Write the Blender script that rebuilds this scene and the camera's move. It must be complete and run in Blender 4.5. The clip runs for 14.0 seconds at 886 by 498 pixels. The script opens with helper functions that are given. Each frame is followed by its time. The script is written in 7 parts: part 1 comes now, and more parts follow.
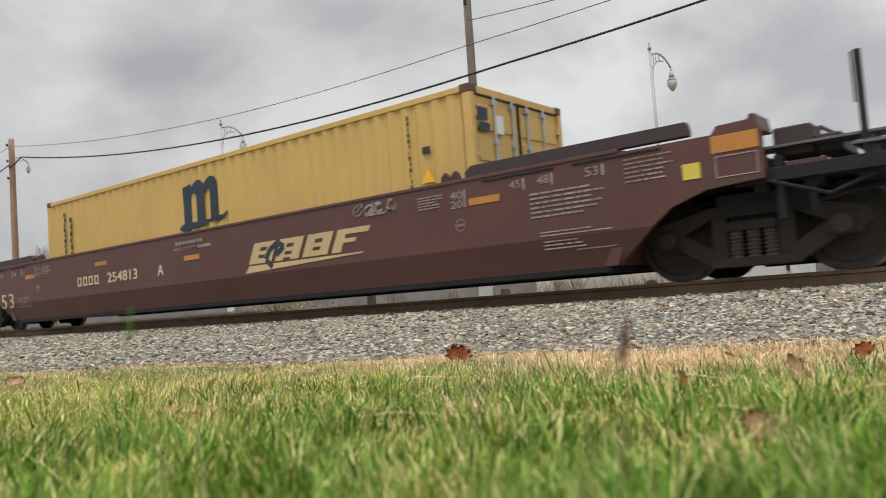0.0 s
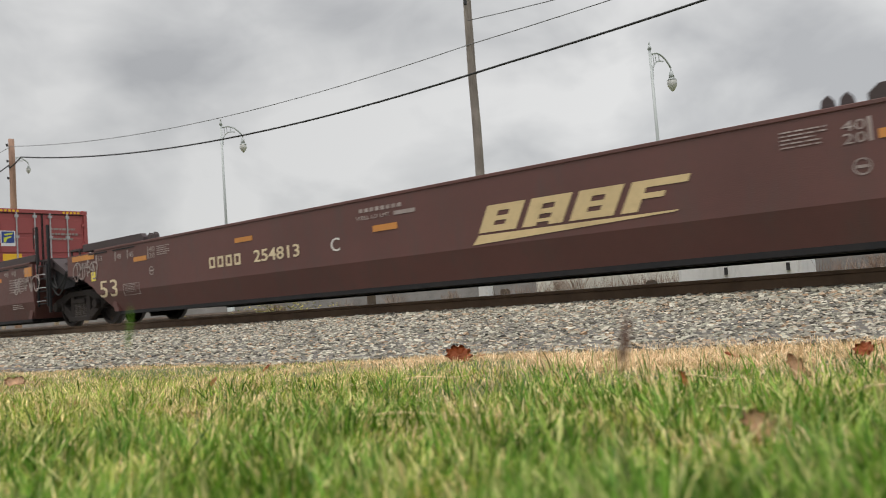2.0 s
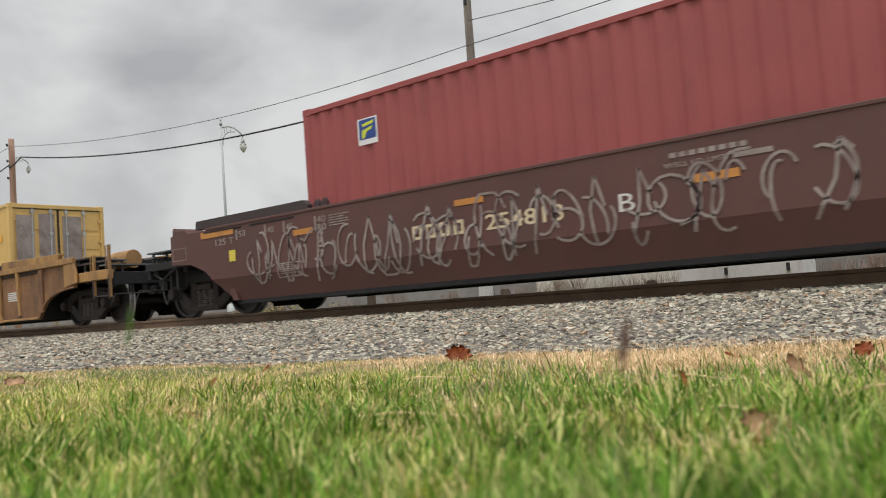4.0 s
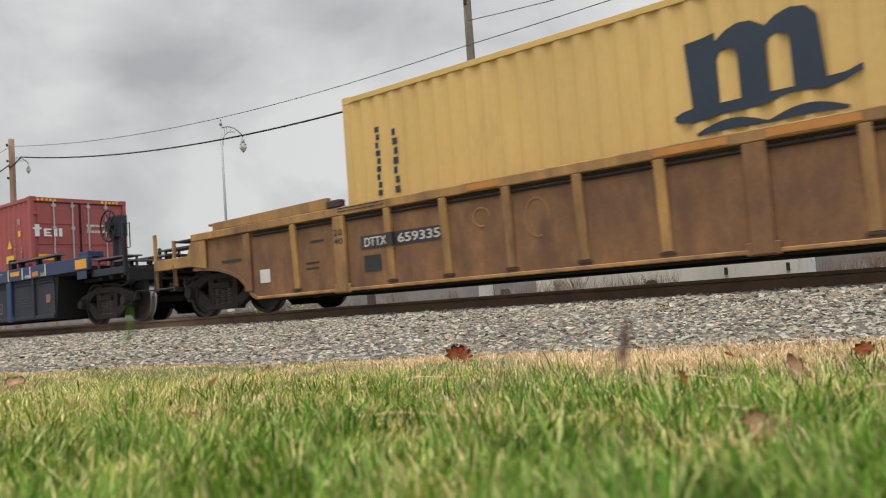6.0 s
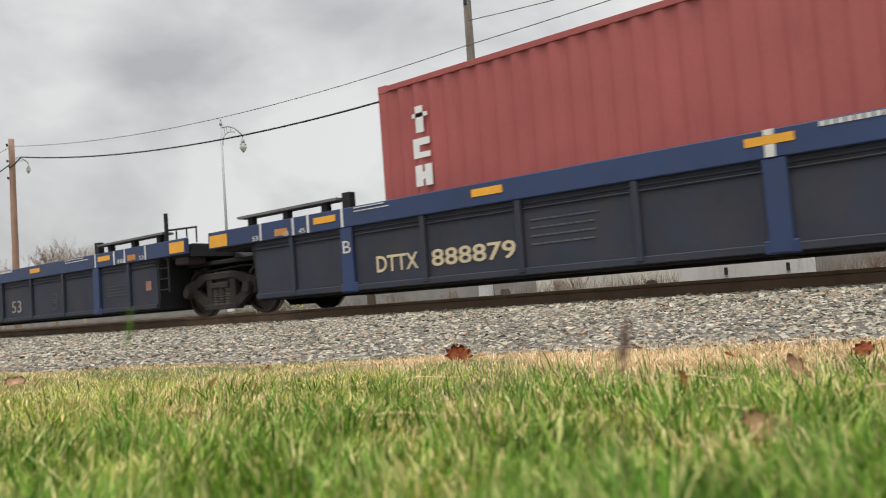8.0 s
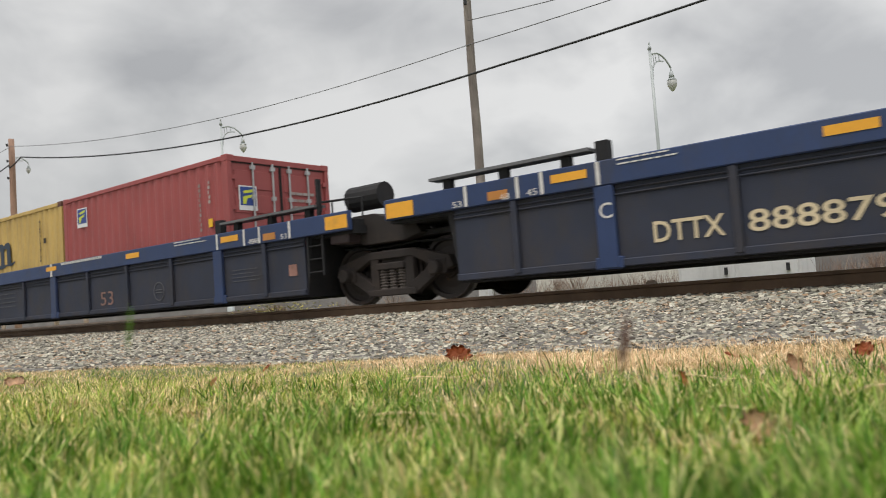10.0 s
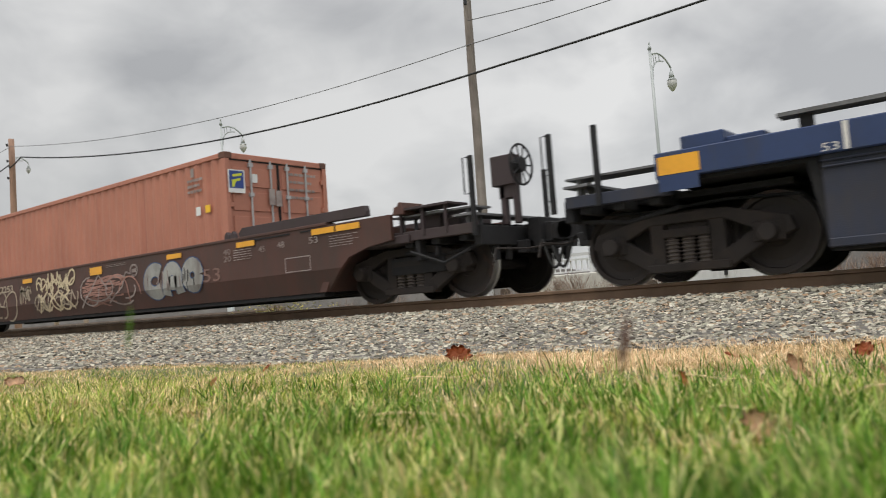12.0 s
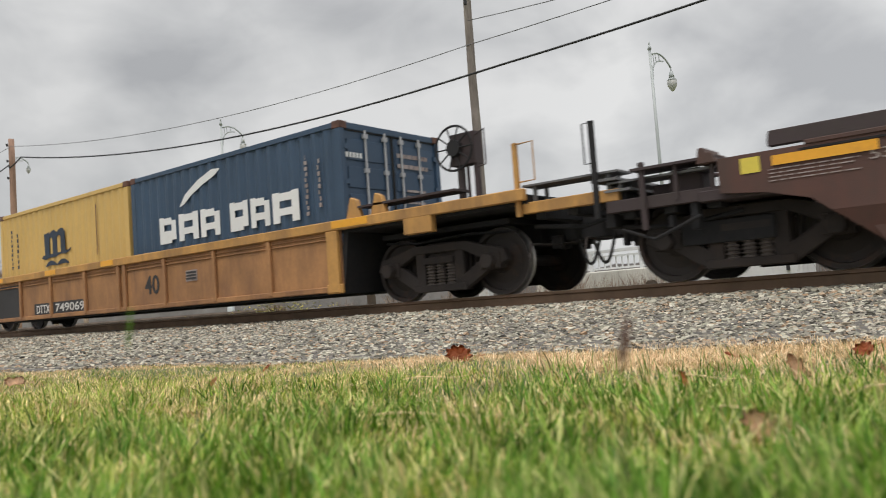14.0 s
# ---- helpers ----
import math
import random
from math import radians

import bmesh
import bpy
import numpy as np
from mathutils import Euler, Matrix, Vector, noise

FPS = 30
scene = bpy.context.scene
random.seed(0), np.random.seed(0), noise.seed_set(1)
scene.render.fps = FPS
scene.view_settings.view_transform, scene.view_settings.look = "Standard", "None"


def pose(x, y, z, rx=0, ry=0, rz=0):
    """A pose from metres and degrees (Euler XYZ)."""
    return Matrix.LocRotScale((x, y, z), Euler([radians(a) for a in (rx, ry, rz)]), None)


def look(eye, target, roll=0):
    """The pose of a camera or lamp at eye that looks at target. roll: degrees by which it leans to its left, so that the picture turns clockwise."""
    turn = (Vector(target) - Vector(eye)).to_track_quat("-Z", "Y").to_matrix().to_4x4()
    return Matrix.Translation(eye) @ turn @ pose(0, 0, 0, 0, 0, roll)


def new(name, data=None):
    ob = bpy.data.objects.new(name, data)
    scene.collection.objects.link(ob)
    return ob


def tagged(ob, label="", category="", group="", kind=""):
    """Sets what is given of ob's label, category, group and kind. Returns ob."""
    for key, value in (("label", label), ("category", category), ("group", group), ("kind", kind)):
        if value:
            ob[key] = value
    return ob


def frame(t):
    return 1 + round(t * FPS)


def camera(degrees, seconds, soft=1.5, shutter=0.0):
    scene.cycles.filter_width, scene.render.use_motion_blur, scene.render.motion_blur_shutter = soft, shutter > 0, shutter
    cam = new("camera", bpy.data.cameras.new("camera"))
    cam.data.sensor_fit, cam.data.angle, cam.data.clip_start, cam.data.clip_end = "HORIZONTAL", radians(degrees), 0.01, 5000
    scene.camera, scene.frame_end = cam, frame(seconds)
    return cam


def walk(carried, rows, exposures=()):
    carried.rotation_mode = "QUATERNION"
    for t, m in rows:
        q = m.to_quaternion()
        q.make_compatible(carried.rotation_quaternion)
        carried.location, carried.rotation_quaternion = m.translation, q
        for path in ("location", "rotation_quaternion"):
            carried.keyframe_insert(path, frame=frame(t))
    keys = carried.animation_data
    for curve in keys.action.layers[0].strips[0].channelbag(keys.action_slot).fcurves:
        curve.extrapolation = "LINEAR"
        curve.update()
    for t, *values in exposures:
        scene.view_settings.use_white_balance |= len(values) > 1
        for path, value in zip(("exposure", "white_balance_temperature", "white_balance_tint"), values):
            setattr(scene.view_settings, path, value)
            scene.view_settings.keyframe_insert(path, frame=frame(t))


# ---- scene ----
# The camera stands still, low in the grass beside a level railway line.
# World: x along the track (the train runs towards +x), y away from the camera, z = 0 at the top of the rails.
from itertools import product

CLIP = 14.0
cam = camera(59.6, CLIP, soft=0.75, shutter=0.11)
AIM = Matrix(((0.78046767, 0.09760537, 0.61753009, 0.0),
              (0.62088552, -0.00521681, -0.78388389, 0.0),
              (-0.07328974, 0.99521152, -0.06467331, 0.0),
              (0.0, 0.0, 0.0, 1.0)))
walk(cam, [(0.0, AIM), (CLIP, AIM)], exposures=[(0.0, 0.38), (7.0, 0.40), (8.0, 0.51), (8.8, 0.49), (10.3, 0.41), (13.0, 0.40), (13.5, 0.49), (CLIP, 0.39)])
# a wide-open lens set on the train: the nearest blades go soft
cam.data.dof.use_dof, cam.data.dof.focus_distance, cam.data.dof.aperture_fstop = True, 6.5, 2.9

SPEED = 12.0          # metres a second
TRACK_Y = 9.554       # middle of the track

# ---- overcast sky and a high veiled sun ----
SUN_ELEV, SUN_AZ = radians(70), radians(172)
SUN_DIR = Vector((math.sin(SUN_AZ) * math.cos(SUN_ELEV), math.cos(SUN_AZ) * math.cos(SUN_ELEV), math.sin(SUN_ELEV)))


def make_sky():
    world = bpy.data.worlds.new("overcast_sky")
    scene.world = world
    world.use_nodes = True
    nt = world.node_tree
    nt.nodes.clear()
    n, l = nt.nodes.new, nt.links.new
    out, bg = n("ShaderNodeOutputWorld"), n("ShaderNodeBackground")
    sky = n("ShaderNodeTexSky")
    sky.sky_type, sky.sun_disc = "NISHITA", False
    sky.sun_elevation, sky.sun_rotation = SUN_ELEV, SUN_AZ
    dim = n("ShaderNodeVectorMath"); dim.operation = "SCALE"; dim.inputs["Scale"].default_value = 0.07
    l(sky.outputs[0], dim.inputs[0])
    tc, mp = n("ShaderNodeTexCoord"), n("ShaderNodeMapping")
    mp.inputs["Scale"].default_value = (1.0, 1.0, 1.7)
    mp.inputs["Location"].default_value = (0.62, 0.15, 0.35)
    l(tc.outputs["Generated"], mp.inputs[0])
    big, fine = n("ShaderNodeTexNoise"), n("ShaderNodeTexNoise")
    for node, s, d, r, w in ((big, 2.3, 5, 0.45, 0.6), (fine, 7.0, 5, 0.5, 0.4)):
        node.inputs["Scale"].default_value, node.inputs["Detail"].default_value = s, d
        node.inputs["Roughness"].default_value, node.inputs["Distortion"].default_value = r, w
        l(mp.outputs[0], node.inputs["Vector"])
    add = n("ShaderNodeMath"); add.operation = "MULTIPLY_ADD"; add.inputs[1].default_value = 0.36
    l(fine.outputs["Fac"], add.inputs[0]); l(big.outputs["Fac"], add.inputs[2])
    ramp = n("ShaderNodeValToRGB")
    els = ramp.color_ramp.elements
    els[0].position, els[0].color = 0.54, (0.325, 0.328, 0.334, 1)
    els[1].position, els[1].color = 0.81, (0.555, 0.553, 0.546, 1)
    e = els.new(0.67); e.color = (0.43, 0.432, 0.432, 1)
    l(add.outputs[0], ramp.inputs[0])
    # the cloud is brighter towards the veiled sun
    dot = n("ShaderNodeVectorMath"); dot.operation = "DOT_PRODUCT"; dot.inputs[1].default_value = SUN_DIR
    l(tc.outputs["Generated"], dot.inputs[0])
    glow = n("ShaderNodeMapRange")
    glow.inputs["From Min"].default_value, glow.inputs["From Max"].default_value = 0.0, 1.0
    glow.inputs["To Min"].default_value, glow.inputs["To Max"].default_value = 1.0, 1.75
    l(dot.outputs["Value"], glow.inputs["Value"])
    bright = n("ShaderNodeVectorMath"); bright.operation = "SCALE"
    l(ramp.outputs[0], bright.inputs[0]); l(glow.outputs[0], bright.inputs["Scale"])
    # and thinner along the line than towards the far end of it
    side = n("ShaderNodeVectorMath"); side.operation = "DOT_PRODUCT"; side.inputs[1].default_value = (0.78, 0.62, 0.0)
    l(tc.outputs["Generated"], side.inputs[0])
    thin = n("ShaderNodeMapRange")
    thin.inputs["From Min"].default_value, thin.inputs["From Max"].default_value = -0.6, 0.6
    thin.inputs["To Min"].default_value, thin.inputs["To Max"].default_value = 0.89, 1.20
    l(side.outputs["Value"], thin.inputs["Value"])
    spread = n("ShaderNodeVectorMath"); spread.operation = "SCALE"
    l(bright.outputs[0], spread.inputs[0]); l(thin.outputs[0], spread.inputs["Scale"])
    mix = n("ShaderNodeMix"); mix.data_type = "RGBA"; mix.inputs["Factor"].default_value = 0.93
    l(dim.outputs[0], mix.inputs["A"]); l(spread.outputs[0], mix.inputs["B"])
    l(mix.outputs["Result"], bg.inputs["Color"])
    bg.inputs["Strength"].default_value = 1.0
    l(bg.outputs[0], out.inputs[0])


make_sky()
sun = new("sun", bpy.data.lights.new("sun", "SUN"))
sun.data.energy, sun.data.angle, sun.data.color = 1.6, radians(28), (1.0, 0.96, 0.9)
sun.matrix_world = look(SUN_DIR * 50, (0, 0, 0))


# ---- materials ----
def mat(name, rgb, rough=0.6, metal=0.0, var=0.12, scale=1.2, dirt=None, dirt_amount=0.0, streak=1.0, bump=0.05, bump_scale=70, island=False, spec=0.5):
    """Base colour with a broad and a fine variation, streaky dirt, and fine relief."""
    m = bpy.data.materials.new(name)
    m.use_nodes = True
    nt = m.node_tree
    n, l = nt.nodes.new, nt.links.new
    bs = nt.nodes["Principled BSDF"]
    bs.inputs["Metallic"].default_value = metal
    bs.inputs["Specular IOR Level"].default_value = spec
    tc, oi = n("ShaderNodeTexCoord"), n("ShaderNodeObjectInfo")
    off = n("ShaderNodeVectorMath"); off.operation = "MULTIPLY_ADD"
    off.inputs[0].default_value = (17, 9, 5)
    l(oi.outputs["Random"], off.inputs[1]); l(tc.outputs["Object"], off.inputs[2])
    broad, fine = n("ShaderNodeTexNoise"), n("ShaderNodeTexNoise")
    broad.inputs["Scale"].default_value, broad.inputs["Detail"].default_value = scale, 5
    fine.inputs["Scale"].default_value, fine.inputs["Detail"].default_value = scale * 14, 4
    l(off.outputs[0], broad.inputs["Vector"]); l(off.outputs[0], fine.inputs["Vector"])
    both = n("ShaderNodeMath"); both.operation = "MULTIPLY_ADD"; both.inputs[1].default_value = 0.45
    l(fine.outputs["Fac"], both.inputs[0]); l(broad.outputs["Fac"], both.inputs[2])
    last = both.outputs[0]
    if island:
        geo = n("ShaderNodeNewGeometry")
        isl = n("ShaderNodeMath"); isl.operation = "MULTIPLY_ADD"; isl.inputs[1].default_value = 0.9
        l(geo.outputs["Random Per Island"], isl.inputs[0])
        sc = n("ShaderNodeMath"); sc.operation = "MULTIPLY"; sc.inputs[1].default_value = 0.4
        l(both.outputs[0], sc.inputs[0]); l(sc.outputs[0], isl.inputs[2])
        last = isl.outputs[0]
    rng = n("ShaderNodeMapRange")
    rng.inputs["From Min"].default_value, rng.inputs["From Max"].default_value = (0.3, 1.05) if not island else (0.2, 1.1)
    rng.inputs["To Min"].default_value, rng.inputs["To Max"].default_value = 1 - var * 1.6, 1 + var * 1.6
    l(last, rng.inputs["Value"])
    if isinstance(rgb, list):      # several colours chosen at random from piece to piece
        ramp = n("ShaderNodeValToRGB")
        els = ramp.color_ramp.elements
        els[0].color, els[1].color = (*rgb[0], 1), (*rgb[-1], 1)
        for i, c in enumerate(rgb[1:-1]):
            e = els.new((i + 1) / (len(rgb) - 1)); e.color = (*c, 1)
        l(geo.outputs["Random Per Island"], ramp.inputs[0])
        source = ramp.outputs[0]
    else:
        col = n("ShaderNodeRGB"); col.outputs[0].default_value = (*rgb, 1)
        source = col.outputs[0]
    vary = n("ShaderNodeVectorMath"); vary.operation = "SCALE"
    l(source, vary.inputs[0]); l(rng.outputs[0], vary.inputs["Scale"])
    colour = vary.outputs[0]
    if dirt:
        mp, dn = n("ShaderNodeMapping"), n("ShaderNodeTexNoise")
        mp.inputs["Scale"].default_value = (1, 1, 1 / streak)
        l(off.outputs[0], mp.inputs[0]); l(mp.outputs[0], dn.inputs["Vector"])
        dn.inputs["Scale"].default_value, dn.inputs["Detail"].default_value, dn.inputs["Roughness"].default_value = 2.2, 8, 0.68
        dr = n("ShaderNodeMapRange")
        dr.inputs["From Min"].default_value, dr.inputs["From Max"].default_value = 0.66 - dirt_amount * 0.45, 0.78 - dirt_amount * 0.1
        dr.inputs["To Max"].default_value = min(1.0, 0.35 + dirt_amount)
        l(dn.outputs["Fac"], dr.inputs["Value"])
        mx = n("ShaderNodeMix"); mx.data_type = "RGBA"; mx.inputs["B"].default_value = (*dirt, 1)
        l(dr.outputs[0], mx.inputs["Factor"]); l(colour, mx.inputs["A"])
        colour = mx.outputs["Result"]
    l(colour, bs.inputs["Base Color"])
    rr = n("ShaderNodeMapRange")
    rr.inputs["To Min"].default_value, rr.inputs["To Max"].default_value = max(0.05, rough - 0.12), min(1, rough + 0.12)
    l(fine.outputs["Fac"], rr.inputs["Value"]); l(rr.outputs[0], bs.inputs["Roughness"])
    if bump:
        bn, bp = n("ShaderNodeTexNoise"), n("ShaderNodeBump")
        bn.inputs["Scale"].default_value, bn.inputs["Detail"].default_value = bump_scale, 4
        bp.inputs["Strength"].default_value, bp.inputs["Distance"].default_value = min(1, bump * 4), 0.01
        l(tc.outputs["Object"], bn.inputs["Vector"]); l(bn.outputs["Fac"], bp.inputs["Height"]); l(bp.outputs[0], bs.inputs["Normal"])
    return m


GRIME, RUST = (0.045, 0.036, 0.03), (0.13, 0.055, 0.025)
M = {
    "brown": mat("brown_car_paint", (0.105, 0.043, 0.037), 0.55, var=0.14, scale=0.8, dirt=(0.075, 0.05, 0.043), dirt_amount=0.35, streak=3),
    "brown2": mat("dull_brown_car_paint", (0.088, 0.039, 0.030), 0.65, var=0.22, scale=0.9, dirt=(0.058, 0.039, 0.032), dirt_amount=0.6, streak=3),
    "coaming": mat("dark_coaming", (0.05, 0.034, 0.036), 0.7, dirt=GRIME, dirt_amount=0.4),
    "ttx": mat("yellow_car_paint", (0.47, 0.262, 0.085), 0.7, var=0.22, dirt=(0.15, 0.080, 0.045), dirt_amount=0.72, streak=4),
    "ttx_panel": mat("grimy_yellow_panel", (0.26, 0.130, 0.056), 0.8, var=0.34, scale=1.6, dirt=(0.11, 0.060, 0.037), dirt_amount=0.72, streak=2.2),
    "ttx2": mat("pale_yellow_car_paint", (0.50, 0.265, 0.075), 0.65, var=0.2, dirt=(0.20, 0.11, 0.055), dirt_amount=0.55, streak=4),
    "ttx2_panel": mat("dusty_tan_panel", (0.37, 0.185, 0.075), 0.7, var=0.24, dirt=(0.19, 0.095, 0.05), dirt_amount=0.6, streak=3),
    "bluecar": mat("blue_car_paint", (0.021, 0.042, 0.118), 0.5, var=0.16, dirt=(0.04, 0.042, 0.055), dirt_amount=0.38, streak=3),
    "bluepanel": mat("grimy_blue_panel", (0.023, 0.028, 0.048), 0.7, var=0.24, dirt=(0.044, 0.037, 0.036), dirt_amount=0.5, streak=2),
    "black": mat("black_running_gear", (0.012, 0.012, 0.014), 0.85, var=0.2, dirt=(0.024, 0.020, 0.019), dirt_amount=0.45),
    "steel": mat("dusty_cast_steel", (0.032, 0.027, 0.0255), 0.85, metal=0.0, var=0.25, dirt=(0.058, 0.042, 0.034), dirt_amount=0.4, spec=0.3),
    "spring": mat("spring_steel", (0.085, 0.070, 0.062), 0.6, metal=0.1, var=0.2),
    "wheel": mat("wheel_steel", (0.032, 0.025, 0.023), 0.7, metal=0.0, var=0.2, dirt=RUST, dirt_amount=0.25),
    "tread": mat("bright_wheel_tread", (0.40, 0.39, 0.38), 0.4, metal=0.9, var=0.1),
    "grating": mat("grey_grating", (0.16, 0.16, 0.165), 0.6, metal=0.4, var=0.2, dirt=GRIME, dirt_amount=0.3),
    "galv": mat("galvanised_rod", (0.42, 0.42, 0.43), 0.5, metal=0.3, var=0.15, dirt=RUST, dirt_amount=0.15),
    "gasket": mat("black_rubber", (0.02, 0.02, 0.02), 0.8),
    "yellowbox": mat("yellow_container_paint", (0.62, 0.405, 0.13), 0.55, var=0.08, scale=0.7, dirt=(0.36, 0.22, 0.08), dirt_amount=0.14, streak=7),
    "yellowbox_pale": mat("pale_yellow_container_paint", (0.68, 0.448, 0.155), 0.55, var=0.08, scale=0.7, dirt=(0.42, 0.26, 0.10), dirt_amount=0.16, streak=7),
    "yellowbox_old": mat("weathered_yellow_container_paint", (0.53, 0.36, 0.115), 0.6, var=0.12, dirt=(0.2, 0.12, 0.06), dirt_amount=0.3, streak=8),
    "redbox": mat("maroon_container_paint", (0.36, 0.082, 0.078), 0.55, var=0.1, dirt=(0.15, 0.04, 0.035), dirt_amount=0.2, streak=6),
    "redbox2": mat("red_container_paint", (0.325, 0.072, 0.070), 0.55, var=0.1, dirt=(0.17, 0.045, 0.04), dirt_amount=0.2, streak=6),
    "orangebox": mat("faded_orange_container_paint", (0.45, 0.185, 0.125), 0.6, var=0.1, dirt=(0.28, 0.075, 0.05), dirt_amount=0.22, streak=7),
    "bluebox": mat("navy_container_paint", (0.034, 0.066, 0.115), 0.5, var=0.15, dirt=(0.06, 0.09, 0.13), dirt_amount=0.2, streak=6),
    "rustpost": mat("rusty_corner", (0.13, 0.06, 0.04), 0.75, var=0.25, dirt=(0.05, 0.03, 0.03), dirt_amount=0.5),
    "white": mat("white_stencil", (0.62, 0.60, 0.57), 0.7, var=0.15, dirt=(0.3, 0.22, 0.18), dirt_amount=0.2),
    "faint": mat("faint_stencil", (0.085, 0.085, 0.095), 0.8, var=0.2),
    "dim": mat("worn_white_stencil", (0.34, 0.29, 0.27), 0.75, var=0.2, dirt=(0.14, 0.08, 0.07), dirt_amount=0.5),
    "cream": mat("cream_stencil", (0.60, 0.50, 0.33), 0.7, var=0.12, dirt=(0.35, 0.25, 0.15), dirt_amount=0.2),
    "gold": mat("gold_stencil", (0.56, 0.43, 0.23), 0.65, var=0.12, dirt=(0.3, 0.2, 0.1), dirt_amount=0.25),
    "reflector": mat("orange_yellow_reflector", (0.80, 0.38, 0.03), 0.4, var=0.1, dirt=(0.45, 0.22, 0.05), dirt_amount=0.25),
    "reflector_dull": mat("dirty_reflector", (0.50, 0.21, 0.045), 0.5, var=0.12, dirt=(0.3, 0.13, 0.05), dirt_amount=0.3),
    "lemon": mat("yellow_label", (0.68, 0.55, 0.08), 0.5, var=0.1),
    "signyellow": mat("yellow_warning_sticker", (0.85, 0.50, 0.02), 0.45, var=0.06),
    "navy": mat("navy_print", (0.022, 0.035, 0.06), 0.6, var=0.2),
    "graffiti_blue": mat("blue_spray_paint", (0.025, 0.06, 0.15), 0.5, var=0.15),
    "graffiti_white": mat("white_spray_paint", (0.55, 0.56, 0.54), 0.6, var=0.15),
    "graffiti_tan": mat("pale_spray_line", (0.40, 0.33, 0.25), 0.7, var=0.2),
    "graffiti_pink": mat("pink_spray_paint", (0.36, 0.19, 0.15), 0.7, var=0.2, dirt=(0.12, 0.06, 0.045), dirt_amount=0.5),
    "rust_stencil": mat("faded_rust_stencil", (0.24, 0.14, 0.115), 0.75, var=0.2, dirt=(0.07, 0.05, 0.05), dirt_amount=0.5),
    "graffiti_grey": mat("silver_spray_paint", (0.31, 0.31, 0.29), 0.6, var=0.25, dirt=(0.13, 0.095, 0.08), dirt_amount=0.5, streak=6),
    "sticker_blue": mat("blue_sticker", (0.02, 0.055, 0.25), 0.45, var=0.08),
    "sticker_white": mat("white_sticker", (0.75, 0.75, 0.74), 0.45, var=0.06),
    "sticker_lime": mat("lime_sticker", (0.60, 0.65, 0.05), 0.45, var=0.06),
    "darkpatch": mat("dark_patch", (0.035, 0.033, 0.034), 0.7, var=0.2),
    "railsteel": mat("rusty_rail", (0.165, 0.103, 0.064), 0.75, var=0.18, scale=3, dirt=(0.090, 0.060, 0.040), dirt_amount=0.4, streak=2),
    "railtop": mat("polished_rail_head", (0.5, 0.49, 0.47), 0.25, metal=0.9, var=0.1),
    "tie": mat("weathered_timber_tie", (0.10, 0.075, 0.055), 0.85, var=0.3, dirt=(0.2, 0.18, 0.16), dirt_amount=0.3),
    "polewood": mat("weathered_pole_timber", (0.25, 0.22, 0.195), 0.85, var=0.25, scale=2, dirt=(0.12, 0.09, 0.075), dirt_amount=0.45, streak=9),
    "polewood_red": mat("reddish_pole_timber", (0.36, 0.22, 0.155), 0.85, var=0.2, scale=2, dirt=(0.15, 0.09, 0.07), dirt_amount=0.3, streak=9),
    "cable": mat("black_cable", (0.018, 0.018, 0.02), 0.6, var=0.1),
    "wire": mat("grey_wire", (0.12, 0.12, 0.125), 0.5, var=0.1),
    "lamp_paint": mat("pale_grey_lamp_paint", (0.40, 0.43, 0.43), 0.45, var=0.08),
    "lamp_glass": mat("frosted_lamp_glass", (0.55, 0.55, 0.53), 0.25, var=0.08),
    "concrete": mat("pale_concrete", (0.62, 0.60, 0.55), 0.85, var=0.14, scale=0.9, dirt=(0.28, 0.26, 0.23), dirt_amount=0.35, streak=5, bump=0.1),
    "earth": mat("brown_earth", (0.085, 0.064, 0.050), 0.95, var=0.35, scale=2.5, dirt=(0.14, 0.105, 0.08), dirt_amount=0.4, bump=0.2, bump_scale=20),
    "case": mat("pale_grey_case_paint", (0.80, 0.80, 0.79), 0.45, var=0.08, dirt=(0.42, 0.41, 0.39), dirt_amount=0.25, streak=8),
    "fence": mat("white_rail_paint", (0.68, 0.69, 0.69), 0.5, var=0.08),
    "twig": mat("bare_twigs", [(0.17, 0.115, 0.09), (0.27, 0.195, 0.155), (0.36, 0.28, 0.22)], 0.9, var=0.2, island=True, bump=0),
    "reed": mat("dead_reeds", [(0.15, 0.088, 0.066), (0.25, 0.155, 0.11), (0.38, 0.29, 0.22), (0.11, 0.064, 0.05), (0.20, 0.115, 0.085)], 0.9, var=0.2, island=True, bump=0),
    "yellowleaf": mat("yellowing_leaves", [(0.22, 0.2, 0.03), (0.36, 0.29, 0.04), (0.12, 0.14, 0.03)], 0.7, var=0.2, island=True, bump=0),
    "near_dark": mat("near_dark_blades", [(0.034, 0.092, 0.008), (0.105, 0.24, 0.015), (0.18, 0.35, 0.028), (0.38, 0.53, 0.10), (0.062, 0.15, 0.011), (0.135, 0.285, 0.021), (0.040, 0.10, 0.010), (0.56, 0.50, 0.22), (0.088, 0.205, 0.015)], 0.6, spec=0.3, var=0.3, island=True, bump=0),
    "grass": mat("lawn_blades", [(0.10, 0.175, 0.018), (0.26, 0.38, 0.036), (0.46, 0.55, 0.085), (0.66, 0.65, 0.19), (0.17, 0.27, 0.028), (0.41, 0.48, 0.075), (0.085, 0.14, 0.018), (0.80, 0.64, 0.32), (0.72, 0.56, 0.27), (0.21, 0.33, 0.03)], 0.75, spec=0.2, var=0.25, island=True, bump=0),
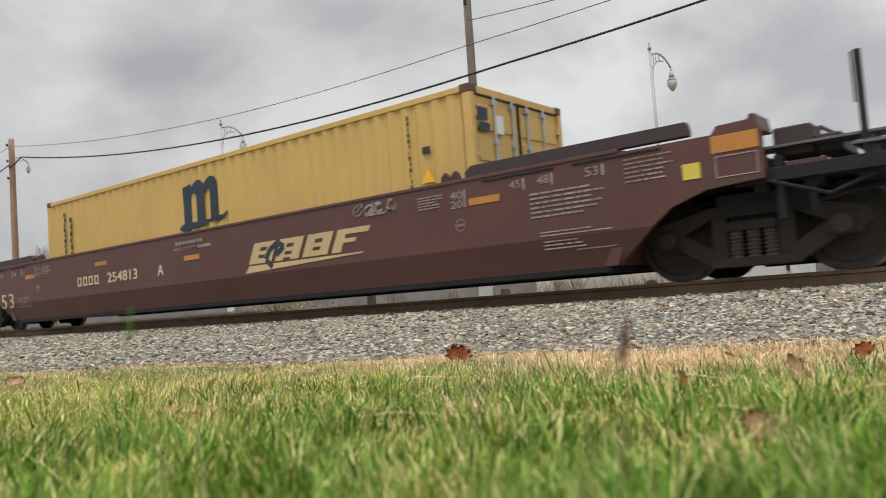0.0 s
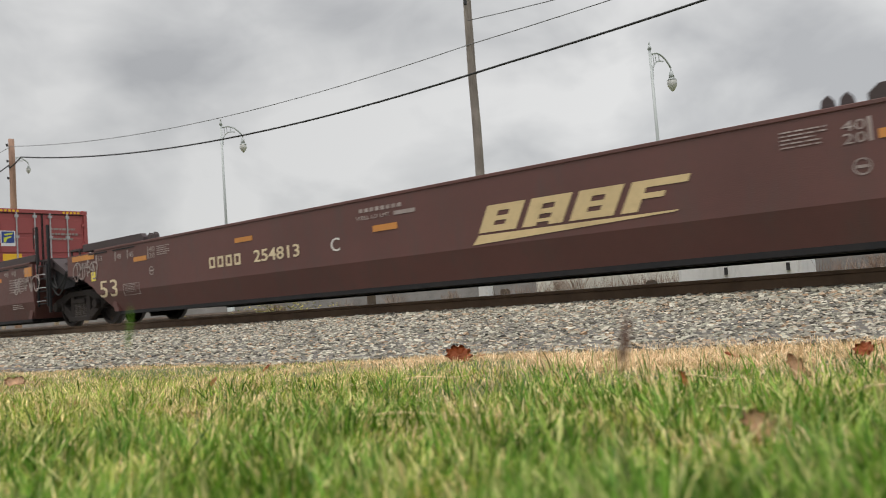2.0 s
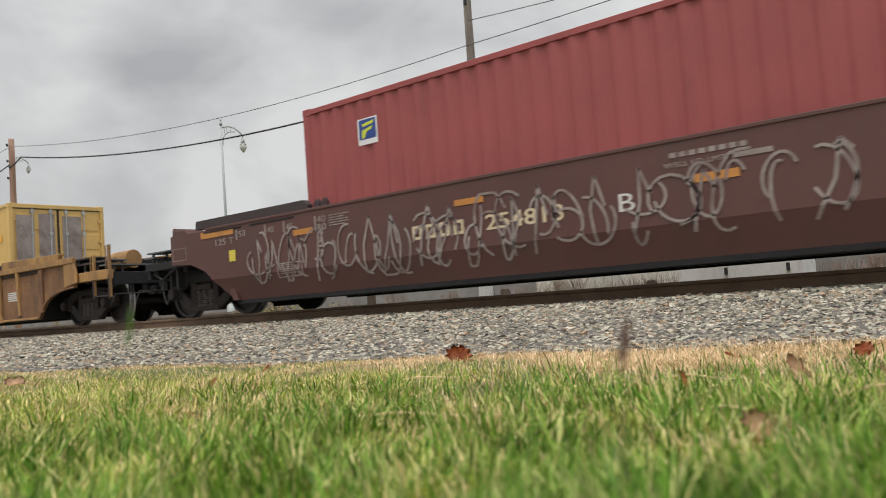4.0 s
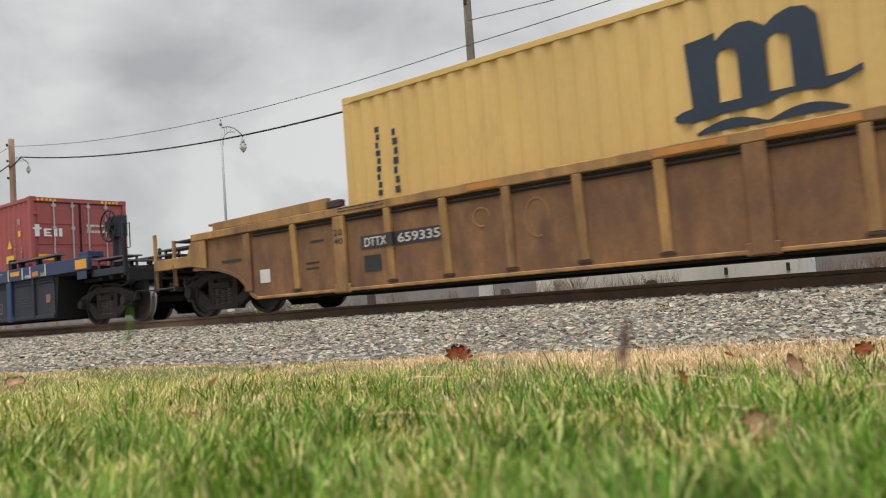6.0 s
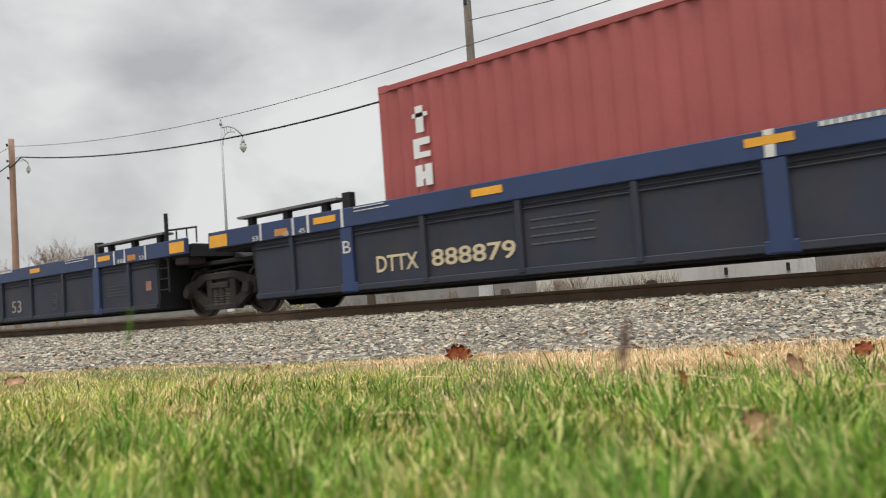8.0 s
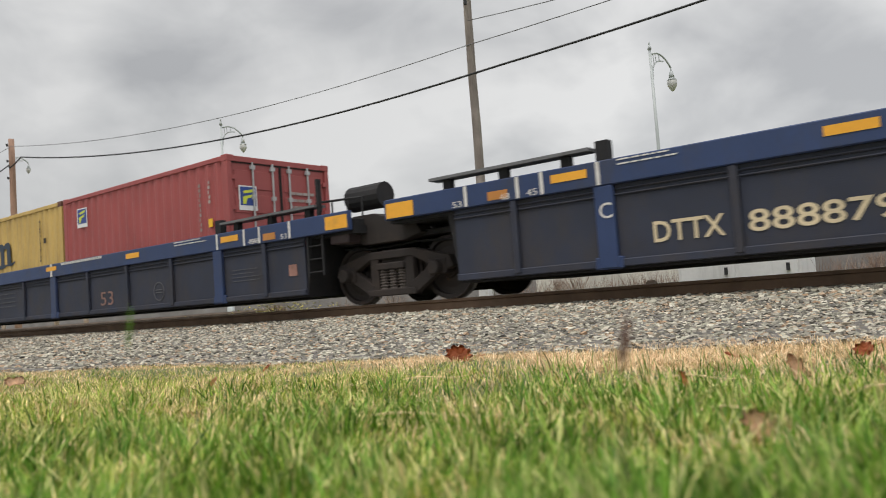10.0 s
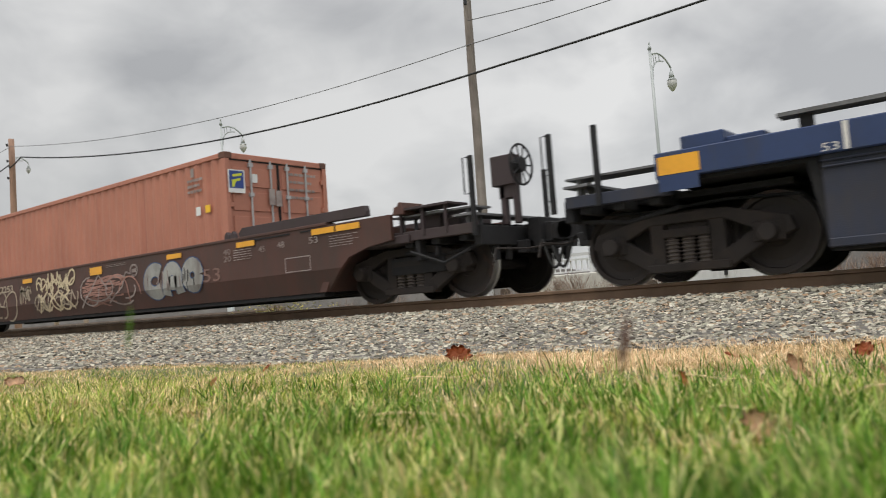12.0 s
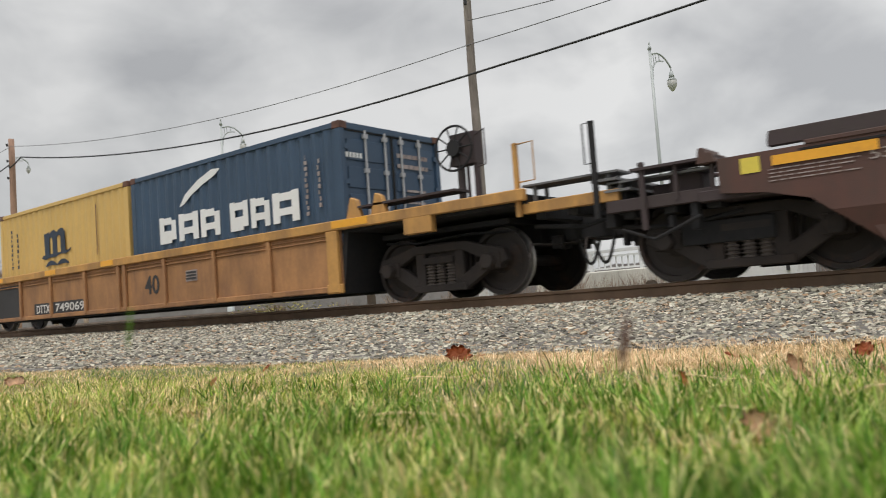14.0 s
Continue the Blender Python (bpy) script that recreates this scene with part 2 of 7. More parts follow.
    "straw": mat("straw_blades", [(0.82, 0.55, 0.31), (0.92, 0.70, 0.44), (0.64, 0.39, 0.20), (0.94, 0.75, 0.50), (0.50, 0.29, 0.15)], 0.85, spec=0.15, var=0.18, island=True, bump=0),
    "stone": mat("ballast_stones", [(0.16, 0.145, 0.118), (0.45, 0.415, 0.345), (0.070, 0.065, 0.057), (0.54, 0.50, 0.42), (0.38, 0.255, 0.16), (0.23, 0.225, 0.18), (0.46, 0.43, 0.355), (0.085, 0.082, 0.072), (0.31, 0.30, 0.24), (0.49, 0.455, 0.375)], 0.9, spec=0.25, var=0.2, scale=9, island=True, bump=0.12, bump_scale=120),
    "leaf": mat("dry_oak_leaf", (0.42, 0.12, 0.045), 0.6, var=0.3, scale=20, bump=0.1),
    "leaf_pale": mat("faded_leaf", (0.60, 0.38, 0.23), 0.65, var=0.25, scale=20, bump=0.1),
    # woodland greyed: distance haze is in the base colour
    "ridge": mat("hazy_woodland", (0.20, 0.185, 0.185), 0.95, var=0.25, scale=0.15, dirt=(0.28, 0.25, 0.24), dirt_amount=0.4),
}


# ---- building helpers ----
def box(bm, x0, x1, y0, y1, z0, z1):
    vs = [bm.verts.new(c) for c in product((x0, x1), (y0, y1), (z0, z1))]
    for f in ((0, 1, 3, 2), (4, 6, 7, 5), (0, 4, 5, 1), (2, 3, 7, 6), (0, 2, 6, 4), (1, 5, 7, 3)):
        bm.faces.new([vs[i] for i in f])
    return vs


def rod(bm, a, b, r, sides=8, r2=None):
    a, b = Vector(a), Vector(b)
    r2 = r if r2 is None else r2
    q = (b - a).to_track_quat("Z", "Y")
    rings = []
    for p, rr in ((a, r), (b, r2)):
        rings.append([bm.verts.new(p + q @ Vector((rr * math.cos(k * math.tau / sides), rr * math.sin(k * math.tau / sides), 0))) for k in range(sides)])
    for k in range(sides):
        bm.faces.new((rings[0][k], rings[0][(k + 1) % sides], rings[1][(k + 1) % sides], rings[1][k]))
    bm.faces.new(rings[0][::-1]), bm.faces.new(rings[1])


def tube(bm, pts, radii, sides=8):
    """One unbroken tube through points."""
    pts = [Vector(p) for p in pts]
    rings, side = [], None
    for i, p in enumerate(pts):
        d = (pts[min(i + 1, len(pts) - 1)] - pts[max(i - 1, 0)]).normalized()
        if side is None:
            side = d.orthogonal().normalized()
        side = (side - d * side.dot(d)).normalized()
        up = d.cross(side)
        rings.append([bm.verts.new(p + (side * math.cos(k * math.tau / sides) + up * math.sin(k * math.tau / sides)) * radii[i]) for k in range(sides)])
    for p, q in zip(rings, rings[1:]):
        for k in range(sides):
            bm.faces.new((p[k], p[(k + 1) % sides], q[(k + 1) % sides], q[k]))
    bm.faces.new(rings[0][::-1]), bm.faces.new(rings[-1])


def rods(bm, pts, r, sides=6):
    tube(bm, pts, [r] * len(pts), sides)


def prism(bm, pts, y0, y1):
    """A plate: the outline in x and z, carried from y0 to y1."""
    a = [bm.verts.new((x, y0, z)) for x, z in pts]
    b = [bm.verts.new((x, y1, z)) for x, z in pts]
    k = len(pts)
    for i in range(k):
        bm.faces.new((a[i], a[(i + 1) % k], b[(i + 1) % k], b[i]))
    bm.faces.new(a[::-1]), bm.faces.new(b)
    return a + b


def bar(bm, x0, z0, x1, z1, w, y0, y1):
    """A straight flat bar in the x-z plane, w wide."""
    d = Vector((x1 - x0, z1 - z0)).normalized() * (w / 2)
    prism(bm, [(x0 - d.y, z0 + d.x), (x0 + d.y, z0 - d.x), (x1 + d.y, z1 - d.x), (x1 - d.y, z1 + d.x)], y0, y1)


def lathe(bm, profile, y_axis=True, sides=32):
    """Turns (radius, along) pairs round the y axis."""
    rings = [[bm.verts.new((r * math.cos(k * math.tau / sides), a, r * math.sin(k * math.tau / sides))) for k in range(sides)] for r, a in profile]
    for p, q in zip(rings, rings[1:]):
        for k in range(sides):
            bm.faces.new((p[k], p[(k + 1) % sides], q[(k + 1) % sides], q[k]))
    bm.faces.new(rings[0]), bm.faces.new(rings[-1][::-1])


def finish(name, bm, bevel=0.0, smooth=False):
    bmesh.ops.recalc_face_normals(bm, faces=bm.faces)
    if bevel:
        bmesh.ops.bevel(bm, geom=[e for e in bm.edges if len(e.link_faces) == 2 and e.calc_face_angle(0) > 0.6], offset=bevel, segments=1, affect="EDGES", clamp_overlap=True)
    mesh = bpy.data.meshes.new(name)
    bm.to_mesh(mesh)
    bm.free()
    if smooth:
        for p in mesh.polygons:
            p.use_smooth = True
    return mesh


def part(name, bm, material, parent, label="", bevel=0.0, smooth=False):
    """Links a bmesh (or a ready mesh) as one object under a thing or a part."""
    if not isinstance(bm, bpy.types.Mesh):
        bm = finish(name, bm, bevel, smooth)
        bm.materials.append(material)
    ob = new(name, bm)
    ob.parent = parent
    if label:
        ob["label"] = label
    return ob


def solid(name, bm, material, label, category, kind="", group="", at=None, bevel=0.0, smooth=False):
    """A thing that is one mesh."""
    mesh = finish(name, bm, bevel, smooth)
    mesh.materials.append(material)
    ob = new(name, mesh)
    if at is not None:
        ob.matrix_basis = at
    return tagged(ob, label, category, group, kind)


def thing(name, label, category, at, group="", kind=""):
    ob = new(name)
    ob.matrix_basis = at
    return tagged(ob, label, category, group, kind)


def plates(boxes, y, depth=0.004):
    """Thin paint plates on a side that faces -y: (x0, x1, z0, z1) each."""
    bm = bmesh.new()
    for x0, x1, z0, z1 in boxes:
        box(bm, x0, x1, y - depth, y, z0, z1)
    return bm


def lines(x0, x1, z0, z1, count, fill=0.5, seed=1):
    """Rows of small print as plain bars."""
    rnd, out, step = random.Random(seed), [], (z1 - z0) / count
    for i in range(count):
        x, stop = x0, x1 - (x1 - x0) * rnd.uniform(0, 0.3)
        while x < stop - 0.02:
            w = min(rnd.uniform(0.05, 0.17), stop - x)
            out.append((x, x + w, z1 - step * (i + fill * 0.8), z1 - step * i))
            x += w + 0.022
    return out


def cells(x0, x1, z0, z1, count, gap=0.3):
    """A word or number that stays a row of plain bars."""
    w = (x1 - x0) / count
    return [(x0 + i * w, x0 + (i + 1 - gap) * w, z0, z1) for i in range(count)]


def glyphs(x0, x1, z0, z1, count, y, gap=0.3):
    """A code that stays unread: open upright frames of the characters' size and stroke."""
    bm, w = bmesh.new(), (x1 - x0) / count
    for i in range(count):
        a, b, t = x0 + i * w, x0 + (i + 1 - gap) * w, w * 0.17
        box(bm, a, a + t, y - 0.004, y, z0, z1), box(bm, b - t, b, y - 0.004, y, z0, z1)
        box(bm, a + t, b - t, y - 0.004, y, z1 - t, z1), box(bm, a + t, b - t, y - 0.004, y, z0, z0 + t)
    return bm


def letters(text, x0, x1, z0, z1, y, end=False, grow=0.0):
    """Flat raised characters that fill the given field on a side that faces -y."""
    cu = bpy.data.curves.new("characters", "FONT")
    cu.body, cu.extrude, cu.resolution_u, cu.offset = text, 0.002, 3, grow
    tmp = bpy.data.objects.new("characters", cu)
    scene.collection.objects.link(tmp)
    bpy.context.view_layer.update()
    mesh = bpy.data.meshes.new_from_object(tmp.evaluated_get(bpy.context.evaluated_depsgraph_get()))
    bm = bmesh.new()
    bm.from_mesh(mesh)
    bpy.data.objects.remove(tmp), bpy.data.meshes.remove(mesh)
    xs, ys = [v.co.x for v in bm.verts], [v.co.y for v in bm.verts]
    sx, sz = (x1 - x0) / (max(xs) - min(xs)), (z1 - z0) / (max(ys) - min(ys))
    for v in bm.verts:
        v.co = Vector((x0 + (v.co.x - min(xs)) * sx, y - 0.002 - v.co.z, z0 + (v.co.y - min(ys)) * sz))
    return bm


def ribbon(pts, w, y, bm=None):
    """A sprayed line of even width through points in x and z."""
    bm = bm or bmesh.new()
    for (ax, az), (bx, bz) in zip(pts, pts[1:]):
        bar(bm, ax, az, bx, bz, w, y - 0.003, y)
    return bm


def stroke(pts, w, y, bm):
    """A fat smooth brush stroke: one strip of even width through points in x and z."""
    pts, rows = [Vector((x, 0, z)) for x, z in pts], []
    for i, p in enumerate(pts):
        d = (pts[min(i + 1, len(pts) - 1)] - pts[max(i - 1, 0)]).normalized()
        side = Vector((-d.z, 0, d.x)) * w * 0.5
        rows.append([bm.verts.new((q.x, yy, q.z)) for q in (p - side, p + side) for yy in (y - 0.002, y)])
    for a, b in zip(rows, rows[1:]):
        for j, k in ((0, 2), (2, 3), (3, 1), (1, 0)):
            bm.faces.new((a[j], a[k], b[k], b[j]))
    for r in (rows[0], rows[-1]):
        bm.faces.new((r[0], r[2], r[3], r[1]))
    bmesh.ops.recalc_face_normals(bm, faces=bm.faces[:])
    return bm


def quad_mesh(name, verts, quads, smooth=False):
    """A mesh from arrays of vertices and four-cornered faces."""
    mesh = bpy.data.meshes.new(name)
    mesh.vertices.add(len(verts)), mesh.loops.add(len(quads) * 4), mesh.polygons.add(len(quads))
    mesh.vertices.foreach_set("co", np.ascontiguousarray(verts, dtype=np.float32).ravel())
    mesh.loops.foreach_set("vertex_index", np.ascontiguousarray(quads, dtype=np.int32).ravel())
    mesh.polygons.foreach_set("loop_start", np.arange(len(quads), dtype=np.int32) * 4)
    mesh.polygons.foreach_set("use_smooth", np.full(len(quads), smooth, dtype=bool))
    mesh.update(calc_edges=True)
    mesh.validate()
    return mesh


MOVING, WHEELS = [], []      # things of the train; wheelsets with their place on the bogie

# ---- the ground ----
RAIL_YS = (TRACK_Y - 0.755, TRACK_Y + 0.755)


def toe(x):
    """Where the ballast meets the lawn."""
    return np.clip(5.3 + 0.27 * x, 3.3, 5.6)


def ground_z(x, y):
    x, y = np.asarray(x, float), np.asarray(y, float)
    lawn = -0.30 - 0.12 * np.clip(y / 4.6, 0, 1) + 0.012 * np.sin(x * 1.9 + y) * np.sin(y * 1.3)
    t = np.clip((y - toe(x)) / (8.35 - toe(x)), 0, 1)
    bed = -0.42 + (0.235) * (t ** 0.85)
    far = np.clip((y - 10.9) / 1.6, 0, 1)
    z = np.where(y > toe(x), bed, lawn)
    return np.where(y > 10.9, -0.185 - 0.27 * far, z)


def ground_material():
    """Lawn soil on both sides, stone dust under the ballast."""
    # soil colour darkened, so the blades' gaps look deep and shaded
    m = mat("darkened_lawn_soil", (0.092, 0.112, 0.033), 0.95, var=0.3, scale=5, dirt=(0.17, 0.125, 0.065), dirt_amount=0.35, bump=0.25, bump_scale=30)
    return m


def grid(name, xs, ys, lift=0.0):
    gx, gy = np.meshgrid(xs, ys, indexing="ij")
    verts = np.stack([gx, gy, ground_z(gx, gy) + lift], -1).reshape(-1, 3)
    i, j = np.meshgrid(np.arange(len(xs) - 1), np.arange(len(ys) - 1), indexing="ij")
    a = (i * len(ys) + j).ravel()
    return quad_mesh(name, verts, np.stack([a, a + len(ys), a + len(ys) + 1, a + 1], -1))


def build_ground():
    xs = np.concatenate([[-1500, -700, -300, -120, -70], np.arange(-50, 15, 0.5), [20, 40, 90, 300, 900]])
    ys = np.concatenate([[-600, -200, -60, -20, -8], np.arange(-4, 18, 0.25), [20, 25, 40, 80, 200, 600, 1800]])
    mesh = grid("ground", xs, ys)
    mesh.materials.append(ground_material())
    tagged(new("ground", mesh), "grassy soil running level to the horizon", "ground", kind="structure")
    # the bed of stone dust and small stones, just above the soil
    xs = np.concatenate([[-200, -120, -70], np.arange(-50, 14, 0.4), [20, 40, 90]])
    rows = np.linspace(0, 1, 34)
    verts = []
    for x in xs:
        y0 = float(toe(x))
        for r in rows:
            y = y0 + r * (12.3 - y0)
            verts.append((x, y, float(ground_z(x, y)) + 0.012))
    n = len(rows)
    i, j = np.meshgrid(np.arange(len(xs) - 1), np.arange(n - 1), indexing="ij")
    a = (i * n + j).ravel()
    bed = quad_mesh("ballast_bed", np.array(verts), np.stack([a, a + n, a + n + 1, a + 1], -1))
    # dust colour set below the stones' tone, painting shade into their gaps
    bed.materials.append(mat("darkened_stone_dust", (0.13, 0.12, 0.108), 0.95, var=0.35, scale=14, dirt=(0.06, 0.055, 0.05), dirt_amount=0.5, bump=0.3, bump_scale=28))
    tagged(new("ballast_bed", bed), "grey crushed-stone bed under the railway track", "ballast", kind="structure")


def build_stones():
    """Crushed stone, piece by piece, joined into one mass."""
    rng = np.random.default_rng(5)
    bm = bmesh.new()
    bmesh.ops.create_cube(bm, size=1.4)
    base = np.array([v.co[:] for v in bm.verts])
    quads = np.array([[v.index for v in f.verts] for f in bm.faces])
    bm.free()
    spots = []

    def strew(count, x0, x1, y0, y1, r0, r1, follow):
        x = rng.uniform(x0, x1, count)
        lo = toe(x) - 0.12 if follow else y0
        y = lo + (y1 - lo) * rng.uniform(0, 1, count)
        r = r0 + (r1 - r0) * rng.uniform(0, 1, count) ** 2.2
        keep = np.ones(count, bool)
        for ry in RAIL_YS:
            keep &= abs(y - ry) > 0.085 + r
        spots.append(np.stack([x, y, r], -1)[keep])

    strew(84000, -9.0, 2.0, 0, 8.72, 0.008, 0.027, True)
    strew(50000, -24, -9.0, 0, 8.72, 0.011, 0.033, True)
    strew(9000, -9.0, 2.0, 7.3, 8.72, 0.018, 0.040, False)
    strew(12000, -60, -24, 0, 8.72, 0.026, 0.05, True)
    strew(5200, -30, 3, 8.72, 11.6, 0.025, 0.05, False)
    s = np.concatenate(spots)
    k = len(s)
    size = s[:, 2, None] * rng.uniform(0.62, 1.3, (k, 3))
    shape = base[None] * (1 + rng.uniform(-0.38, 0.38, (k, 8, 3)))
    v = shape * size[:, None]
    q = rng.normal(size=(k, 4)); q /= np.linalg.norm(q, axis=1)[:, None]
    w, x, y, z = q.T
    rot = np.stack([1 - 2 * (y * y + z * z), 2 * (x * y - z * w), 2 * (x * z + y * w), 2 * (x * y + z * w), 1 - 2 * (x * x + z * z), 2 * (y * z - x * w), 2 * (x * z - y * w), 2 * (y * z + x * w), 1 - 2 * (x * x + y * y)], -1).reshape(k, 3, 3)
    v = np.einsum("kij,kvj->kvi", rot, v)
    v[:, :, 2] *= 0.58
    v[:, :, 0] += s[:, 0, None]
    v[:, :, 1] += s[:, 1, None]
    v[:, :, 2] += (ground_z(s[:, 0], s[:, 1]) + s[:, 2] * rng.uniform(0.1, 0.75, k))[:, None]
    faces = (np.arange(k)[:, None, None] * 8 + quads[None]).reshape(-1, 4)
    mesh = quad_mesh("ballast_stones", v.reshape(-1, 3), faces)
    mesh.materials.append(M["stone"])
    tagged(new("ballast_stones", mesh), "light grey crushed ballast stones banked beside the track", "ballast", kind="stuff")


def build_track():
    profile = [(-0.0705, -0.172), (0.0705, -0.172), (0.0705, -0.16), (0.012, -0.145), (0.009, -0.05), (0.036, -0.038), (0.036, -0.006), (0.030, 0.0), (-0.030, 0.0), (-0.036, -0.006), (-0.036, -0.038), (-0.009, -0.05), (-0.012, -0.145), (-0.0705, -0.16)]
    for y in RAIL_YS:
        rail = thing("rail", "rusty brown steel rail spiked to timber ties", "rail", pose(0, y, 0), "rails of the track", "structure")
        bm = bmesh.new()
        ends = [[bm.verts.new((x, py, pz)) for py, pz in profile] for x in (-260, 90)]
        k = len(profile)
        for i in range(k):
            bm.faces.new((ends[0][i], ends[0][(i + 1) % k], ends[1][(i + 1) % k], ends[1][i]))
        part("rail_section", bm, M["railsteel"], rail)
        bm = bmesh.new()
        box(bm, -260, 90, -0.026, 0.026, 0.0005, 0.002)
        part("running_surface", bm, M["railtop"], rail, "polished running surface")
    bm = bmesh.new()
    box(bm, -0.115, 0.115, -1.3, 1.3, -0.36, -0.178)
    mesh = finish("tie", bm, 0.012)
    mesh.materials.append(M["tie"])
    for i in range(120):
        ob = new("tie", mesh)
        ob.matrix_basis = pose(-52 + i * 0.53, TRACK_Y, 0, 0, 0, random.uniform(-0.6, 0.6))
        tagged(ob, "weathered timber tie bedded in grey ballast", "railway tie", "ties under the rails", "structure")


def patchy(x, y, s, seed):
    return np.array([noise.noise((a * s + seed, b * s, seed * 0.7)) for a, b in zip(x, y)])


def blades(name, xy, height, width, lean, material, label, seed):
    """Grass blades: tapered, bent ribbons joined into one lawn."""
    rng = np.random.default_rng(seed)
    k = len(xy)
    # neighbours lean alike, in tufts
    az, face = patchy(xy[:, 0], xy[:, 1], 3.1, seed + 0.5) * 9 + rng.normal(0, 0.9, k), rng.uniform(0, math.tau, k)
    out = lean * rng.uniform(0.1, 1.0, k) * height
    z0 = ground_z(xy[:, 0], xy[:, 1]) - 0.004
    side = np.stack([np.cos(face), np.sin(face)], -1)
    tilt = np.stack([np.cos(az), np.sin(az)], -1)
    levels, verts = (0.0, 0.38, 0.74, 1.0), []
    for f, wf in zip(levels, (1.0, 0.9, 0.55, 0.06)):
        c = xy + tilt * (out * f ** 2)[:, None]
        zz = z0 + height * f * (1 - 0.25 * (out / height) ** 2 * f)
        for sgn in (-1, 1):
            p = c + side * (width * wf * 0.5 * sgn)[:, None]
            verts.append(np.concatenate([p, zz[:, None]], 1))
    v = np.stack(verts, 1).reshape(-1, 3)
    q = np.array([[0, 1, 3, 2], [2, 3, 5, 4], [4, 5, 7, 6]])
    mesh = quad_mesh(name, v, (np.arange(k)[:, None, None] * 8 + q[None]).reshape(-1, 4))
    mesh.materials.append(material)
    return tagged(new(name, mesh), label, "grass", kind="stuff")


def build_lawn():
    rng = np.random.default_rng(11)

    def fan(count, r0, r1, a0=-76, a1=0, power=1.0):
        u = rng.uniform(0, 1, count)
        r = r0 * (r1 / r0) ** (u ** power)
        a = np.radians(rng.uniform(a0, a1, count))
        return np.stack([r * np.sin(a), r * np.cos(a)], -1), r

    # the mown lawn: short and tangled, thinning towards the stones
    xy, r = fan(125000, 0.55, 9.5, power=0.75)
    edge = toe(xy[:, 0]) - xy[:, 1]
    dry = patchy(xy[:, 0], xy[:, 1], 1.3, 3.0) * 0.7 + patchy(xy[:, 0], xy[:, 1], 4.1, 8.0) * 0.6
    bare = 0.15 + 1.75 * np.clip(1 + xy[:, 0] / 4.2, 0, 1)      # the dry belt widens along the line
    keep = (edge > 0.05) & (rng.uniform(0, 1, len(r)) < np.clip((edge + dry * 1.9 - bare) / (0.9 + 1.1 * bare), 0.05, 1) * np.clip(r / 1.9, 0.3, 1))
    g, e = xy[keep], edge[keep]
    h = rng.uniform(0.018, 0.066, len(g)) * np.clip(0.45 + e * 0.18, 0.45, 1.1)
    h *= 1 + 0.6 * patchy(g[:, 0], g[:, 1], 2.3, 21.0) + 0.6 * patchy(g[:, 0], g[:, 1], 9.0, 4.0)
    blades("lawn_grass", g, h, rng.uniform(0.0030, 0.0066, len(g)), 1.5, M["grass"], "fresh green lawn grass with mixed blade lengths", 1)
    # longer tufts near the eye; foreground darkening is put into their palette
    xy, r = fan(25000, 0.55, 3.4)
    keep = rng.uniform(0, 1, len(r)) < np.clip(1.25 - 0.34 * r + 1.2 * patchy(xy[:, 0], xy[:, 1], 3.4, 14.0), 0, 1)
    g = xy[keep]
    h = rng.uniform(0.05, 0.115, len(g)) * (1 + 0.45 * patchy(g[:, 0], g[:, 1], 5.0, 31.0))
    blades("lawn_grass", g, h, rng.uniform(0.0042, 0.0090, len(g)), 0.8, M["near_dark"], "long dark green tufts in the near lawn", 5)
    # the lawn goes on all round
    k = 70000
    xy = np.stack([rng.uniform(-13, 9, k), rng.uniform(-7, 5.2, k)], -1)
    ang, far = np.degrees(np.arctan2(xy[:, 0], xy[:, 1])), np.hypot(xy[:, 0], xy[:, 1])
    g = xy[(toe(xy[:, 0]) - xy[:, 1] > 0.6) & (far > 0.5) & ((ang > 0) | (ang < -76) | (far > 9.5))]
    blades("lawn_grass", g, rng.uniform(0.03, 0.07, len(g)), rng.uniform(0.012, 0.026, len(g)), 1.3, M["grass"], "green lawn grass around the open ground", 7)
    # taller stray blades
    xy, r = fan(1500, 0.6, 4.2)
    keep = toe(xy[:, 0]) - xy[:, 1] > 0.8
    g = xy[keep]
    blades("tall_grass", g, rng.uniform(0.08, 0.13, len(g)), rng.uniform(0.003, 0.0055, len(g)), 0.6, M["near_dark"], "taller green blades standing over the lawn", 2)
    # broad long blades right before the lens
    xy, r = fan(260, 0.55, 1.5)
    blades("tall_grass", xy, rng.uniform(0.09, 0.165, len(xy)), rng.uniform(0.004, 0.0075, len(xy)), 0.6, M["near_dark"], "broad long green blades in the open lawn", 9)
    # dead straw through the lawn and in a belt along the stones
    xy, r = fan(185000, 0.6, 10.5, power=0.5)
    edge = toe(xy[:, 0]) - xy[:, 1]
    p = patchy(xy[:, 0], xy[:, 1], 1.6, 5.0)
    wide = 0.45 + 1.35 * np.clip(1 + xy[:, 0] / 4.6, 0, 1)
    chance = np.clip(1.6 - (edge - 1.2 * p) / wide, (0.16 + 0.7 * np.clip(p, 0, 1)) * np.clip((r - 0.9) / 2.6, 0.04, 1), 1)
    keep = (edge > -0.20 + 0.35 * p) & (rng.uniform(0, 1, len(r)) < chance)
    g, e = xy[keep], edge[keep]
    h = rng.uniform(0.022, 0.075, len(g)) * np.clip(0.85 + 0.15 * e, 0.7, 1.1) * (0.62 + 0.48 * np.clip(1 + g[:, 0] / 4.0, 0, 1))
    blades("dead_straw", g, h, rng.uniform(0.0024, 0.0054, len(g)), 1.65, M["straw"], "pale dead straw lying between lawn and ballast", 3)


